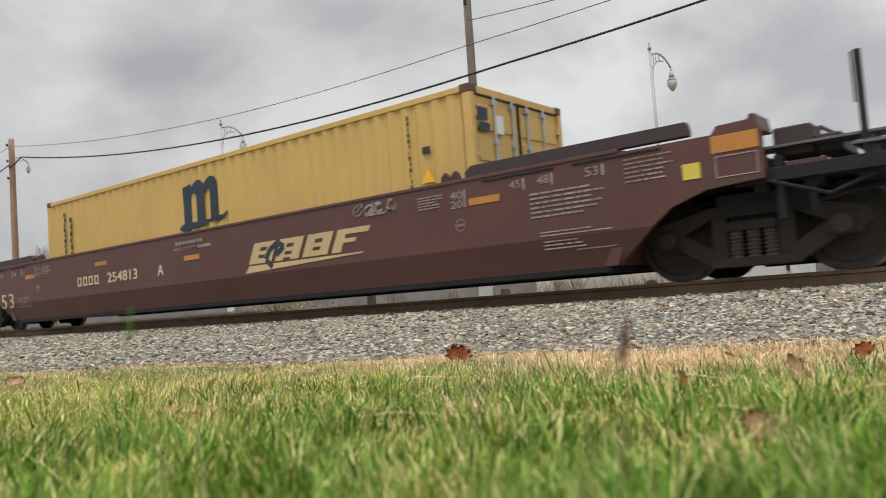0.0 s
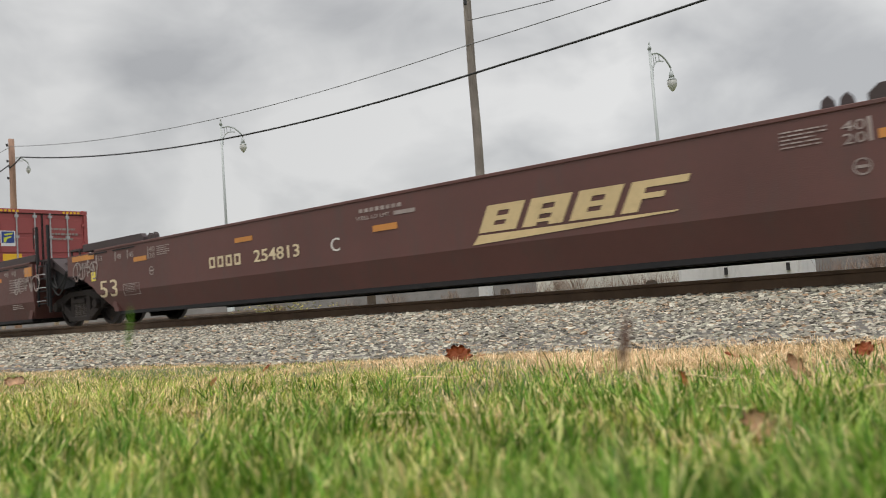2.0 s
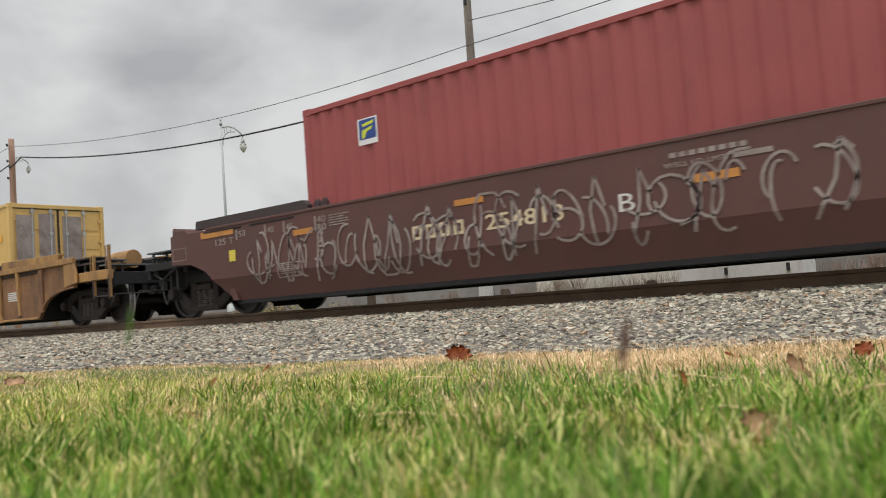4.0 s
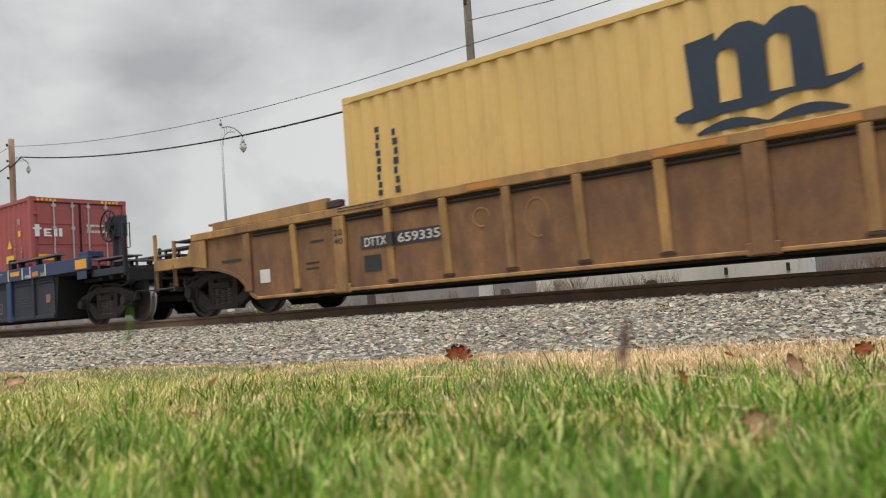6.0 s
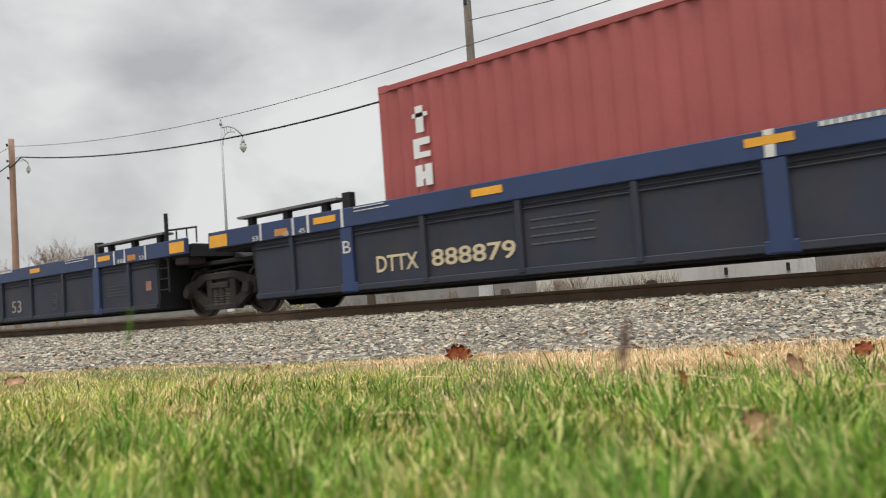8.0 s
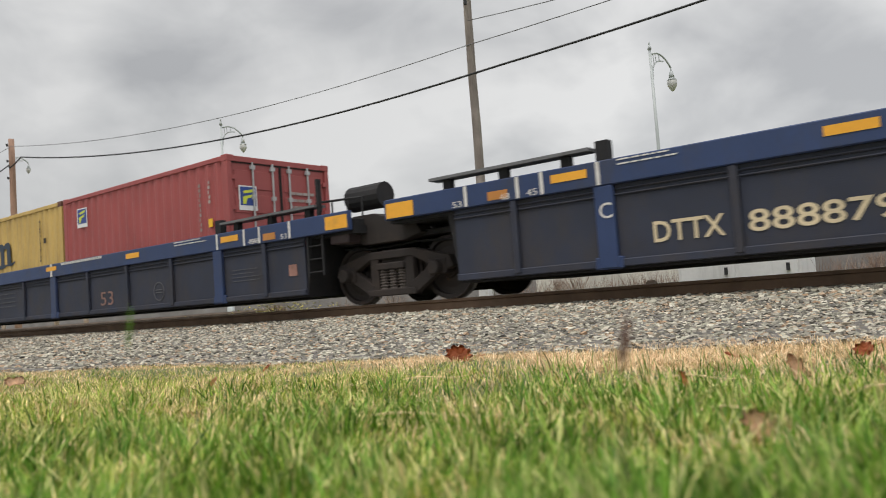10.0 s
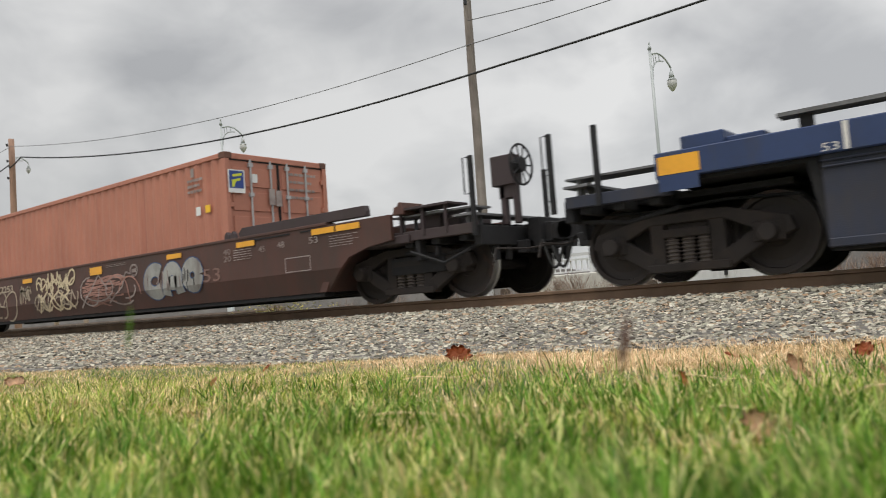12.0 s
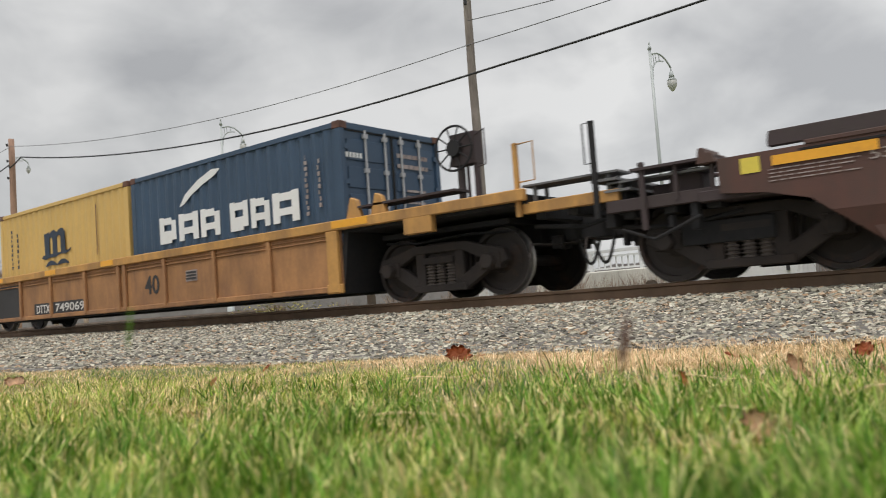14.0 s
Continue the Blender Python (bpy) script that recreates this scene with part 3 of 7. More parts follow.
def oak_leaf(name, at, size, material, label):
    """A lobed, curled leaf."""
    bm = bmesh.new()
    outline = []
    for i in range(40):
        a = i / 40 * math.tau
        rr = 0.5 * (0.86 + 0.12 * math.cos(a * 9) + 0.06 * math.sin(a * 17))
        outline.append((rr * math.cos(a) * 1.25, rr * math.sin(a) * 0.85))
    rings = []
    for f in (0.12, 0.55, 1.0):
        ring = []
        for x, y in outline:
            x, y = x * f, y * f
            ring.append(bm.verts.new((x * size, y * size, size * (0.45 * y * y + 0.25 * x * x + 0.05 * math.sin(9 * x + 5 * y)))))
        rings.append(ring)
    for p, q in zip(rings, rings[1:]):
        for k in range(40):
            bm.faces.new((p[k], p[(k + 1) % 40], q[(k + 1) % 40], q[k]))
    bm.faces.new(rings[0])
    bmesh.ops.solidify(bm, geom=bm.faces[:], thickness=0.0015)
    leaf = solid(name, bm, material, label, "leaf", group="fallen leaves", at=at, smooth=True)
    bm = bmesh.new()
    rods(bm, [(0.6 * size, 0, 0.08 * size), (0.85 * size, 0.02 * size, 0.12 * size), (1.05 * size, 0.1 * size, 0.1 * size)], 0.0016)
    part("stalk", bm, material, leaf)
    return leaf


def build_litter():
    for x, y, dz, s, rx, ry, rz, key, what in (
            (-2.93, 3.80, 0.042, 0.150, 84, 10, 40, "leaf", "curled russet oak leaf standing in dry grass"),
            (-0.71, 3.88, 0.05, 0.085, 70, -15, 25, "leaf", "curled russet oak leaf lying in pale straw"),
            (-0.76, 2.95, 0.035, 0.15, 60, 38, 60, "leaf_pale", "large faded brown leaf tipped up in the grass"),
            (-0.493, 1.60, 0.040, 0.075, 62, 25, 30, "leaf_pale", "pale withered leaf half sunk in green grass"),
            (-0.98, 2.45, 0.05, 0.07, 70, 20, 80, "leaf", "small dark brown leaf caught in the grass"),
            (-3.10, 2.15, 0.05, 0.07, 55, 0, -60, "leaf_pale", "small tan leaf caught in green grass"),
            (-4.15, 3.30, 0.03, 0.10, 40, 0, -40, "leaf", "flat russet leaf at the edge of the straw"),
            (-4.95, 2.05, 0.05, 0.13, 25, 10, 20, "leaf_pale", "tan leaf lying flat on the lawn"),
            (-1.30, 3.90, 0.03, 0.09, 20, 10, 70, "leaf", "brown leaf fragment on the straw"),
            (-0.42, 2.75, 0.04, 0.10, 20, 25, 0, "leaf_pale", "pale curled leaf lying on the lawn")):
        z = float(ground_z(x, y)) + dz
        oak_leaf("fallen_leaf", pose(x, y, z, rx, ry, rz), s, M[key], what)
    for x, y, turn, length in ((-1.32, 1.62, 32, 0.42), (-0.55, 1.75, -12, 0.22), (-2.05, 2.5, 60, 0.3), (-0.95, 2.6, 15, 0.26), (-0.35, 2.35, 48, 0.24)):
        bm = bmesh.new()
        tube(bm, [(length * (k / 6 - 0.5), 0.012 * math.sin(k * 1.3), 0.006 * math.sin(k)) for k in range(7)], [0.0022, 0.0024, 0.0024, 0.0022, 0.002, 0.0018, 0.0012], 6)
        solid("dry_stalk", bm, M["straw"], "long pale dry stalk lying on the lawn", "dry stalk", group="dry stalks", at=pose(x, y, float(ground_z(x, y)) + 0.045, 0, 2, turn))
    for x, y, h, r, key, what in ((-0.733, 0.40, 0.325, 0.0018, "near_dark", "tall green grass stalk leaning over the lawn"),
                                  (-0.258, 0.50, 0.288, 0.0042, "rustpost", "dry brown plantain stalk with a seed head")):
        z = float(ground_z(x, y))
        stalk = thing("weed_stalk", what, "weed", pose(x, y, z), "weeds in the lawn")
        bm = bmesh.new()
        rods(bm, [(0, 0, -0.01), (0.004, 0, h * 0.5), (0.012, 0.004, h * 0.8)], 0.0011, 5)
        part("stem", bm, M[key], stalk)
        bm = bmesh.new()
        tube(bm, [(0.012, 0.004, h * 0.89), (0.013, 0.004, h * 0.91), (0.016, 0.005, h * 0.95), (0.018, 0.005, h * 0.98), (0.019, 0.005, h * 1.02)], [r * 0.3, r * 0.8, r, r * 0.8, r * 0.2], 8)
        part("seed_head", bm, M[key], stalk)
        bm = bmesh.new()
        prism(bm, [(0, 0), (0.004, h * 0.2), (-0.012, h * 0.45), (-0.008, h * 0.2)], -0.001, 0.001)
        part("leaf", bm, M["grass"], stalk)


# ---- beyond the track ----
def twiggy(bm, base, height, spread, count, seed, thick=0.02, depth=3):
    """A bare bush or crown: forking, tapering limbs."""
    rnd = random.Random(seed)

    def grow(p, d, length, r, level):
        q = p + d * length
        rod(bm, p, q, r, 5 if level > 1 else 3, r * 0.62)
        if level:
            for _ in range(3 if level > 1 else 4):
                nd = (d + Vector((rnd.uniform(-1, 1), rnd.uniform(-1, 1), rnd.uniform(-0.25, 0.8))) * spread).normalized()
                grow(p + d * length * rnd.uniform(0.55, 1.0), nd, length * rnd.uniform(0.55, 0.8), r * 0.55, level - 1)

    for _ in range(count):
        d = Vector((rnd.uniform(-0.4, 0.4), rnd.uniform(-0.4, 0.4), 1)).normalized()
        grow(Vector(base) + Vector((rnd.uniform(-0.1, 0.1), rnd.uniform(-0.1, 0.1), 0)), d, height * 0.42, thick, depth)


def utility_pole(x, y, top, r0, r1, material, label, lean=0.0):
    """A timber pole, its wire brackets and insulators."""
    z = float(ground_z(x, y)) - 0.3
    pole = thing("utility_pole", label, "utility pole", pose(x, y, z, 0, lean, 0), "poles along the line")
    h = top - z
    bm = bmesh.new()
    tube(bm, [(0.012 * math.sin(i * 2.1), 0, h * i / 8) for i in range(9)], [r0 + (r1 - r0) * i / 8 for i in range(9)], 14)
    part("shaft", bm, material, pole, smooth=True)
    for dz in (0.35, 1.15, 2.0):
        bm = bmesh.new()
        rod(bm, (0, -r1 - 0.02, h - dz), (0.10, -r1 - 0.12, h - dz), 0.018)
        rod(bm, (0.10, -r1 - 0.12, h - dz - 0.06), (0.10, -r1 - 0.12, h - dz + 0.06), 0.045, 10)
        part("insulator", bm, M["cable"], pole, "dark spool insulator")
    return pole


def hang(name, pts_list, r, material, label):
    """A cable that sags between its supports."""
    bm, run = bmesh.new(), []
    for a, b, sag in pts_list:
        a, b = Vector(a), Vector(b)
        run += [a.lerp(b, i / 24) - Vector((0, 0, sag * 4 * (i / 24) * (1 - i / 24))) for i in range(1 if run else 0, 25)]
    tube(bm, run, [r] * len(run), 6)
    return solid(name, bm, material, label, "cable", group="wires between the poles", smooth=True)


def street_lamp(x, y, top, turn, size=1.0):
    """A fluted steel column with a scrolled bracket and a hanging acorn lantern."""
    z = float(ground_z(x, y))
    lamp = thing("street_lamp", "pale grey decorative street lamp with hanging acorn lantern", "street lamp", pose(x, y, z, 0, 0, turn), "street lamps along the road")
    h = top - z
    bm = bmesh.new()
    rod(bm, (0, 0, 0), (0, 0, 0.9), 0.17, 12, 0.13)
    rod(bm, (0, 0, 0.9), (0, 0, h - 0.25), 0.07, 12, 0.042)
    rod(bm, (0, 0, h - 0.25), (0, 0, h - 0.1), 0.07, 10, 0.03)
    rod(bm, (0, 0, h - 0.1), (0, 0, h), 0.022, 8, 0.03)
    part("column", bm, M["lamp_paint"], lamp, smooth=True)
    arc = [(0.05 + size * (i / 10), 0, h - 0.42 * size + size * (0.10 * math.sin(math.pi * (i / 10) ** 0.8) - 0.32 * (i / 10) ** 3)) for i in range(11)]
    under = [(0.05 + 0.62 * size * (i / 10) ** 1.8, 0, h - size * (1.25 - 0.83 * (i / 10) ** 0.55 + 0.16 * (i / 10) ** 4)) for i in range(11)]
    bm = bmesh.new()
    rods(bm, arc, 0.03, 8)
    rods(bm, under, 0.022, 8)
    for i, j in ((1, 4), (2, 6), (4, 8)):
        rod(bm, arc[i], under[j], 0.013, 6)
    part("bracket", bm, M["lamp_paint"], lamp, smooth=True)
    tip = Vector(arc[-1])
    bm = bmesh.new()
    k = size
    rod(bm, tip, tip - Vector((0, 0, 0.16 * k)), 0.02 * k, 8)
    rod(bm, tip - Vector((0, 0, 0.14 * k)), tip - Vector((0, 0, 0.36 * k)), 0.06 * k, 12, 0.10 * k)
    rod(bm, tip - Vector((0, 0, 0.36 * k)), tip - Vector((0, 0, 0.44 * k)), 0.10 * k, 12, 0.17 * k)
    part("lantern_cap", bm, M["lamp_paint"], lamp, smooth=True)
    bm = bmesh.new()
    radii = [k * r for r in (0.155, 0.165, 0.168, 0.16, 0.14, 0.11, 0.07, 0.02)]
    tube(bm, [tip - Vector((0, 0, k * (0.44 + i * 0.054))) for i in range(len(radii))], radii, 16)
    part("globe", bm, M["lamp_glass"], lamp, "frosted glass globe, unlit", smooth=True)


def build_far_side():
    P1, P2 = (-40.0, 16.8), (-12.28, 17.5)
    utility_pole(P1[0], P1[1], 9.5, 0.17, 0.135, M["polewood_red"], "reddish timber utility pole carrying sagging cables")
    utility_pole(P2[0], P2[1], 10.2, 0.145, 0.105, M["polewood"], "grey weathered timber utility pole carrying cables")
    utility_pole(15.0, 18.4, 10.4, 0.165, 0.12, M["polewood"], "grey weathered timber utility pole carrying cables")
    utility_pole(-67.0, 16.1, 9.5, 0.165, 0.12, M["polewood"], "grey weathered timber utility pole carrying cables")
    hang("heavy_cable", [((-67, 16.0, 7.4), (-39.9, 16.6, 8.15), 1.0), ((-39.9, 16.6, 8.0), (-38.6, 16.62, 8.34), 0.05), ((-38.6, 16.62, 8.34), (-12.3, 17.3, 6.16), 0.72), ((-12.3, 17.3, 6.18), (15.0, 18.2, 8.6), 0.55)], 0.032, M["cable"], "thick black bundled cable sagging between timber poles")
    hang("upper_wire", [((-67, 16.0, 8.7), (-39.7, 16.65, 9.07), 0.6), ((-39.7, 16.65, 9.07), (-12.25, 17.35, 7.02), 0.68), ((-12.25, 17.35, 7.02), (15, 18.25, 8.6), 0.42)], 0.012, M["wire"], "thin grey wire strung between timber poles")
    hang("top_wire", [((-12.15, 17.3, 7.68), (15, 18.25, 8.9), 0.9)], 0.012, M["wire"], "thin grey wire leaving a pole insulator")
    for x, y, top, size in ((-9.86, 24.35, 8.0, 1.0), (-26.11, 19.11, 8.0, 0.86), (-40.9, 17.2, 9.0, 0.66)):
        street_lamp(x, y, top, 75, size)

    # relay case: a steel cabinet beside the line
    case = thing("relay_case", "pale grey steel relay case beside the railway", "equipment cabinet", pose(-4.1, 13.3, -0.46))
    bm = bmesh.new(); box(bm, -1.0, 1.0, -0.35, 0.5, 0.12, 1.55)
    part("cabinet_body", bm, M["case"], case, bevel=0.012)
    bm = bmesh.new(); box(bm, -1.06, 1.06, -0.41, 0.56, 1.55, 1.62)
    part("roof", bm, M["case"], case, bevel=0.015)
    bm = bmesh.new(); box(bm, -1.02, 1.02, -0.38, 0.52, -0.05, 0.12)
    part("plinth", bm, M["concrete"], case)
    for x0, x1 in ((-0.94, -0.03), (0.03, 0.94)):
        bm = bmesh.new(); box(bm, x0, x1, -0.372, -0.352, 0.17, 1.5)
        door = part("door", bm, M["case"], case, bevel=0.006)
        bm = bmesh.new(); box(bm, x1 - 0.17, x1 - 0.12, -0.40, -0.374, 0.52, 0.64)
        part("handle", bm, M["darkpatch"], door, "dark latch handle")

    # a low parapet with a white rail on it
    bm = bmesh.new(); box(bm, -9.6, -5.6, 15.6, 15.95, -0.6, 0.36)
    solid("parapet_wall", bm, M["concrete"], "pale concrete parapet wall under a white railing", "wall", "structure", bevel=0.02)
    rail = thing("parapet_railing", "white painted steel railing on a concrete parapet", "railing", pose(0, 15.78, 0.36))
    for z0, z1 in ((0.40, 0.47), (0.30, 0.34), (0.03, 0.07)):
        bm = bmesh.new(); box(bm, -9.5, -5.7, -0.04, 0.04, z0, z1)
        part("rail_bar", bm, M["fence"], rail)
    bm = bmesh.new(); box(bm, -0.04, 0.04, -0.035, 0.035, 0.0, 0.42)
    post = finish("post", bm); post.materials.append(M["fence"])
    bm = bmesh.new(); box(bm, -0.014, 0.014, -0.012, 0.012, 0.05, 0.32)
    picket = finish("picket", bm); picket.materials.append(M["fence"])
    for i in range(4):
        part("post", post, None, rail).location = (-9.4 + i * 1.2, 0, 0)
    for i in range(26):
        part("picket", picket, None, rail).location = (-9.3 + i * 0.142, 0, 0)

    bm = bmesh.new(); box(bm, -62, -17.2, 14.2, 14.5, -0.7, 0.10)
    solid("earth_bank", bm, M["earth"], "low brown earth bank under dead brush", "bank", "structure", bevel=0.05)
    # small marker box and stakes at the line side
    bm = bmesh.new(); box(bm, -0.12, 0.12, -0.1, 0.1, 0.0, 0.72); box(bm, -0.14, 0.14, -0.12, 0.12, 0.72, 0.76)
    solid("junction_box", bm, M["case"], "small white steel junction box on the ground", "junction box", at=pose(-9.2, 13.0, -0.455), bevel=0.008)
    for x, y, h in ((-12.45, 13.0, 0.70), (-5.45, 12.6, 0.50), (-8.8, 13.1, 0.55)):
        bm = bmesh.new(); box(bm, -0.07, 0.07, -0.07, 0.07, -0.05, h); box(bm, -0.055, 0.055, -0.055, 0.055, h, h + 0.02)
        solid("stub_post", bm, M["tie"], "short dark timber post beside the line", "post", group="stub posts", at=pose(x, y, -0.455))

    # bare shrubs, reeds, one yellowing bush, one bare tree
    for i, (x, y, h, sp) in enumerate(((-7.2, 13.2, 0.95, 0.6), (-8.0, 14.0, 0.8, 0.6), (-2.3, 14.6, 0.9, 0.6), (-1.2, 15.0, 1.0, 0.6), (-10.8, 13.9, 0.75, 0.7), (-12.9, 14.2, 0.8, 0.7), (-14.2, 13.8, 0.7, 0.7), (0.3, 14.4, 1.0, 0.6))):
        bm = bmesh.new(); twiggy(bm, (0, 0, -0.02), h, sp, 7, 40 + i, 0.012)
        solid("bare_shrub", bm, M["twig"], "bare brown shrub with fine leafless twigs", "shrub", group="bare shrubs", at=pose(x, y, -0.455))
    bush = thing("yellowing_bush", "low bush with yellow-green autumn leaves", "bush", pose(-15.9, 13.2, -0.455))
    bm = bmesh.new(); twiggy(bm, (0, 0, 0), 0.75, 0.8, 9, 77, 0.014)
    part("twigs", bm, M["twig"], bush)
    rnd, bm = random.Random(3), bmesh.new()
    for _ in range(900):
        c = Vector((rnd.gauss(0, 0.75), rnd.gauss(0, 0.4), abs(rnd.gauss(0.38, 0.2)) + 0.05))
        a, s = rnd.uniform(0, 6.28), rnd.uniform(0.02, 0.05)
        d, e = Vector((math.cos(a), math.sin(a), rnd.uniform(-0.6, 0.6))) * s, Vector((-math.sin(a), math.cos(a), rnd.uniform(-0.5, 0.5))) * s * 0.6
        bm.faces.new([bm.verts.new(c + v) for v in (-d, e, d, -e)])
    part("leaves", bm, M["yellowleaf"], bush)
    for x, y, h, seed in ((-47.2, 22.0, 6.6, 9), (-44.6, 22.5, 6.0, 10), (-62.0, 25.0, 6.5, 13)):
        tree = thing("bare_tree", "leafless spreading tree with fine brown twigs", "tree", pose(x, y, -0.46))
        bm = bmesh.new()
        rod(bm, (0, 0, -0.1), (0.05, 0, h * 0.3), 0.16, 10, 0.11)
        part("trunk", bm, M["twig"], tree, smooth=True)
        bm = bmesh.new(); twiggy(bm, (0.05, 0, h * 0.28), h * 0.60, 0.72, 9, seed, 0.05, 4)
        part("crown", bm, M["twig"], tree)
    rng = np.random.default_rng(8)
    k = 42000
    xy = np.stack([np.concatenate([rng.uniform(-16, 5, 19000), rng.uniform(-60, -16, 23000)]), rng.uniform(12.7, 15.3, k)], -1)
    p = patchy(xy[:, 0], xy[:, 1], 0.8, 2.0)
    keep = rng.uniform(0, 1, k) < np.clip(0.42 + p * 1.3 + np.where(xy[:, 0] > -3, 0.5, 0.0) - np.where((xy[:, 0] > -16.5) & (xy[:, 0] < -9), 0.25, 0.0), 0.05, 1)
    keep &= ~((abs(xy[:, 0] + 4.1) < 1.15) & (xy[:, 1] > 12.4) & (xy[:, 1] < 14.1))
    xy = xy[keep]
    ob = blades("dead_reeds", xy, rng.uniform(0.18, 0.78, len(xy)) * np.where(xy[:, 0] < -9, 0.75, 1.0), rng.uniform(0.005, 0.012, len(xy)), 0.5, M["reed"], "dead brown reeds and weeds beyond the track", 4)
    ob["category"] = "weeds"
    # woods on the skyline
    rnd, bm = random.Random(12), bmesh.new()
    xs = [-420 + i * 2.2 for i in range(300)]
    low = [bm.verts.new((x, 150, -1)) for x in xs]
    top = [bm.verts.new((x, 150, 4.5 + 2.2 * noise.noise((x * 0.03, 1, 2)) + 1.4 * noise.noise((x * 0.25, 5, 2)) + rnd.uniform(-0.5, 0.5))) for x in xs]
    for i in range(len(xs) - 1):
        bm.faces.new((low[i], low[i + 1], top[i + 1], top[i]))
    solid("backdrop", bm, M["ridge"], "distant hazy bare woodland along the skyline", "woodland", "structure")


build_ground()
build_stones()
build_track()
build_lawn()
build_litter()
build_far_side()

# ---- the train: shared running gear ----
WHEEL_R = 0.46


def make_gear():
    """Meshes shared by all bogies: side frames with bolster, a spring nest, a wheelset."""
    bm = bmesh.new()
    for s in (-1, 1):
        y0, y1 = s * 1.0 - 0.07, s * 1.0 + 0.07
        prism(bm, [(-1.16, 0.46), (-1.10, 0.62), (-0.80, 0.69), (-0.45, 0.78), (0.45, 0.78), (0.80, 0.69), (1.10, 0.62), (1.16, 0.46), (1.02, 0.40), (0.72, 0.52), (0.42, 0.66), (-0.42, 0.66), (-0.72, 0.52), (-1.02, 0.40)], y0, y1)
        for k in (-1, 1):
            bar(bm, k * 0.90, 0.50, k * 0.40, 0.20, 0.19, y0 + 0.01, y1 - 0.01)
            bar(bm, k * 0.345, 0.16, k * 0.345, 0.68, 0.17, y0 + 0.015, y1 - 0.015)
            box(bm, k * 0.89 - 0.16, k * 0.89 + 0.16, s * 1.0 - 0.09, s * 1.0 + 0.09, 0.36, 0.58)
            rod(bm, (k * 0.89, s * 1.0, 0.46), (k * 0.89, s * 1.20, 0.46), 0.115, 14, 0.10)
        box(bm, -0.47, 0.47, y0 - 0.02, y1 + 0.02, 0.11, 0.21)
        box(bm, -0.27, 0.27, s * 1.0 - 0.10, s * 1.0 + 0.10, 0.50, 0.60)
    box(bm, -0.24, 0.24, -1.0, 1.0, 0.52, 0.80)
    rod(bm, (0, 0, 0.78), (0, 0, 0.92), 0.3, 20)
    for x in (-0.40, 0.40):
        box(bm, x - 0.05, x + 0.05, -0.9, 0.9, 0.26, 0.66)
    box(bm, -0.30, 0.30, -0.86, -0.80, 0.16, 0.62), box(bm, -0.30, 0.30, 0.80, 0.86, 0.16, 0.62)
    frame_mesh = finish("bogie", bm, 0.012); frame_mesh.materials.append(M["steel"])
    bm, rings = bmesh.new(), []
    for j in range(29):
        r = 0.082 if j % 4 in (1, 2) else 0.062
        rings.append([bm.verts.new((r * math.cos(k * math.tau / 12), r * math.sin(k * math.tau / 12), 0.20 + j * 0.0108)) for k in range(12)])
    for p, q in zip(rings, rings[1:]):
        for k in range(12):
            bm.faces.new((p[k], p[(k + 1) % 12], q[(k + 1) % 12], q[k]))
    spring_mesh = finish("coil_spring", bm); spring_mesh.materials.append(M["spring"])
    bm = bmesh.new()
    for s in (-1, 1):
        prof = [(0.085, -0.83), (0.15, -0.83), (0.165, -0.80), (0.30, -0.765), (0.385, -0.775), (0.395, -0.83), (WHEEL_R - 0.006, -0.83), (WHEEL_R, -0.815), (WHEEL_R + 0.004, -0.735), (WHEEL_R + 0.027, -0.715), (WHEEL_R + 0.022, -0.695), (0.40, -0.69), (0.38, -0.715), (0.2, -0.73), (0.15, -0.67), (0.085, -0.67)]
        lathe(bm, [(r, a * -s) for r, a in prof], sides=40)
    rod(bm, (0, -0.98, 0), (0, 0.98, 0), 0.08, 14)
    for f in bm.faces:      # the running tread and rim edge are worn bright
        c = f.calc_center_median()
        if math.hypot(c.x, c.z) > WHEEL_R - 0.012 and 0.72 < abs(c.y) < 0.829:
            f.material_index = 1
    wheel_mesh = finish("wheelset", bm, smooth=False); wheel_mesh.materials.append(M["wheel"]); wheel_mesh.materials.append(M["tread"])
    return frame_mesh, spring_mesh, wheel_mesh


FRAME_MESH, SPRING_MESH, WHEEL_MESH = make_gear()


def bogie(car, x):
    """A two-axle bogie under a car; its wheelsets turn."""
    b = part("bogie", FRAME_MESH, None, car, "dusty dark cast steel bogie")
    b.location = (x, 0, 0)
    # dark underframe added above the wheels to shut out sky below the deck
    bm = bmesh.new(); box(bm, x - 1.25, x + 1.25, -0.32, 0.32, 0.64, 0.95); box(bm, x - 1.15, x + 1.15, -0.95, 0.95, 0.945, 1.02)
    for k in (-0.42, 0.42):
        rod(bm, (x + k, -0.85, 0.72), (x + k, 0.85, 0.72), 0.035, 8)
    rods(bm, [(x - 1.2, -0.80, 0.90), (x - 0.5, -0.88, 0.84), (x + 0.4, -0.88, 0.88), (x + 1.2, -0.82, 0.84)], 0.022)
    part("body_bolster", bm, M["black"], car, bevel=0.01)
    for y in (-1.0, 1.0):
        for dx in (-0.18, 0.0, 0.18):
            part("coil_spring", SPRING_MESH, None, b, "dusty coil spring").location = (dx, y, 0)
    for dx in (-0.89, 0.89):
        w = part("wheelset", WHEEL_MESH, None, b, "steel wheels on an axle")
        w.location = (dx, 0, WHEEL_R)
        WHEELS.append((w, dx))
    return b


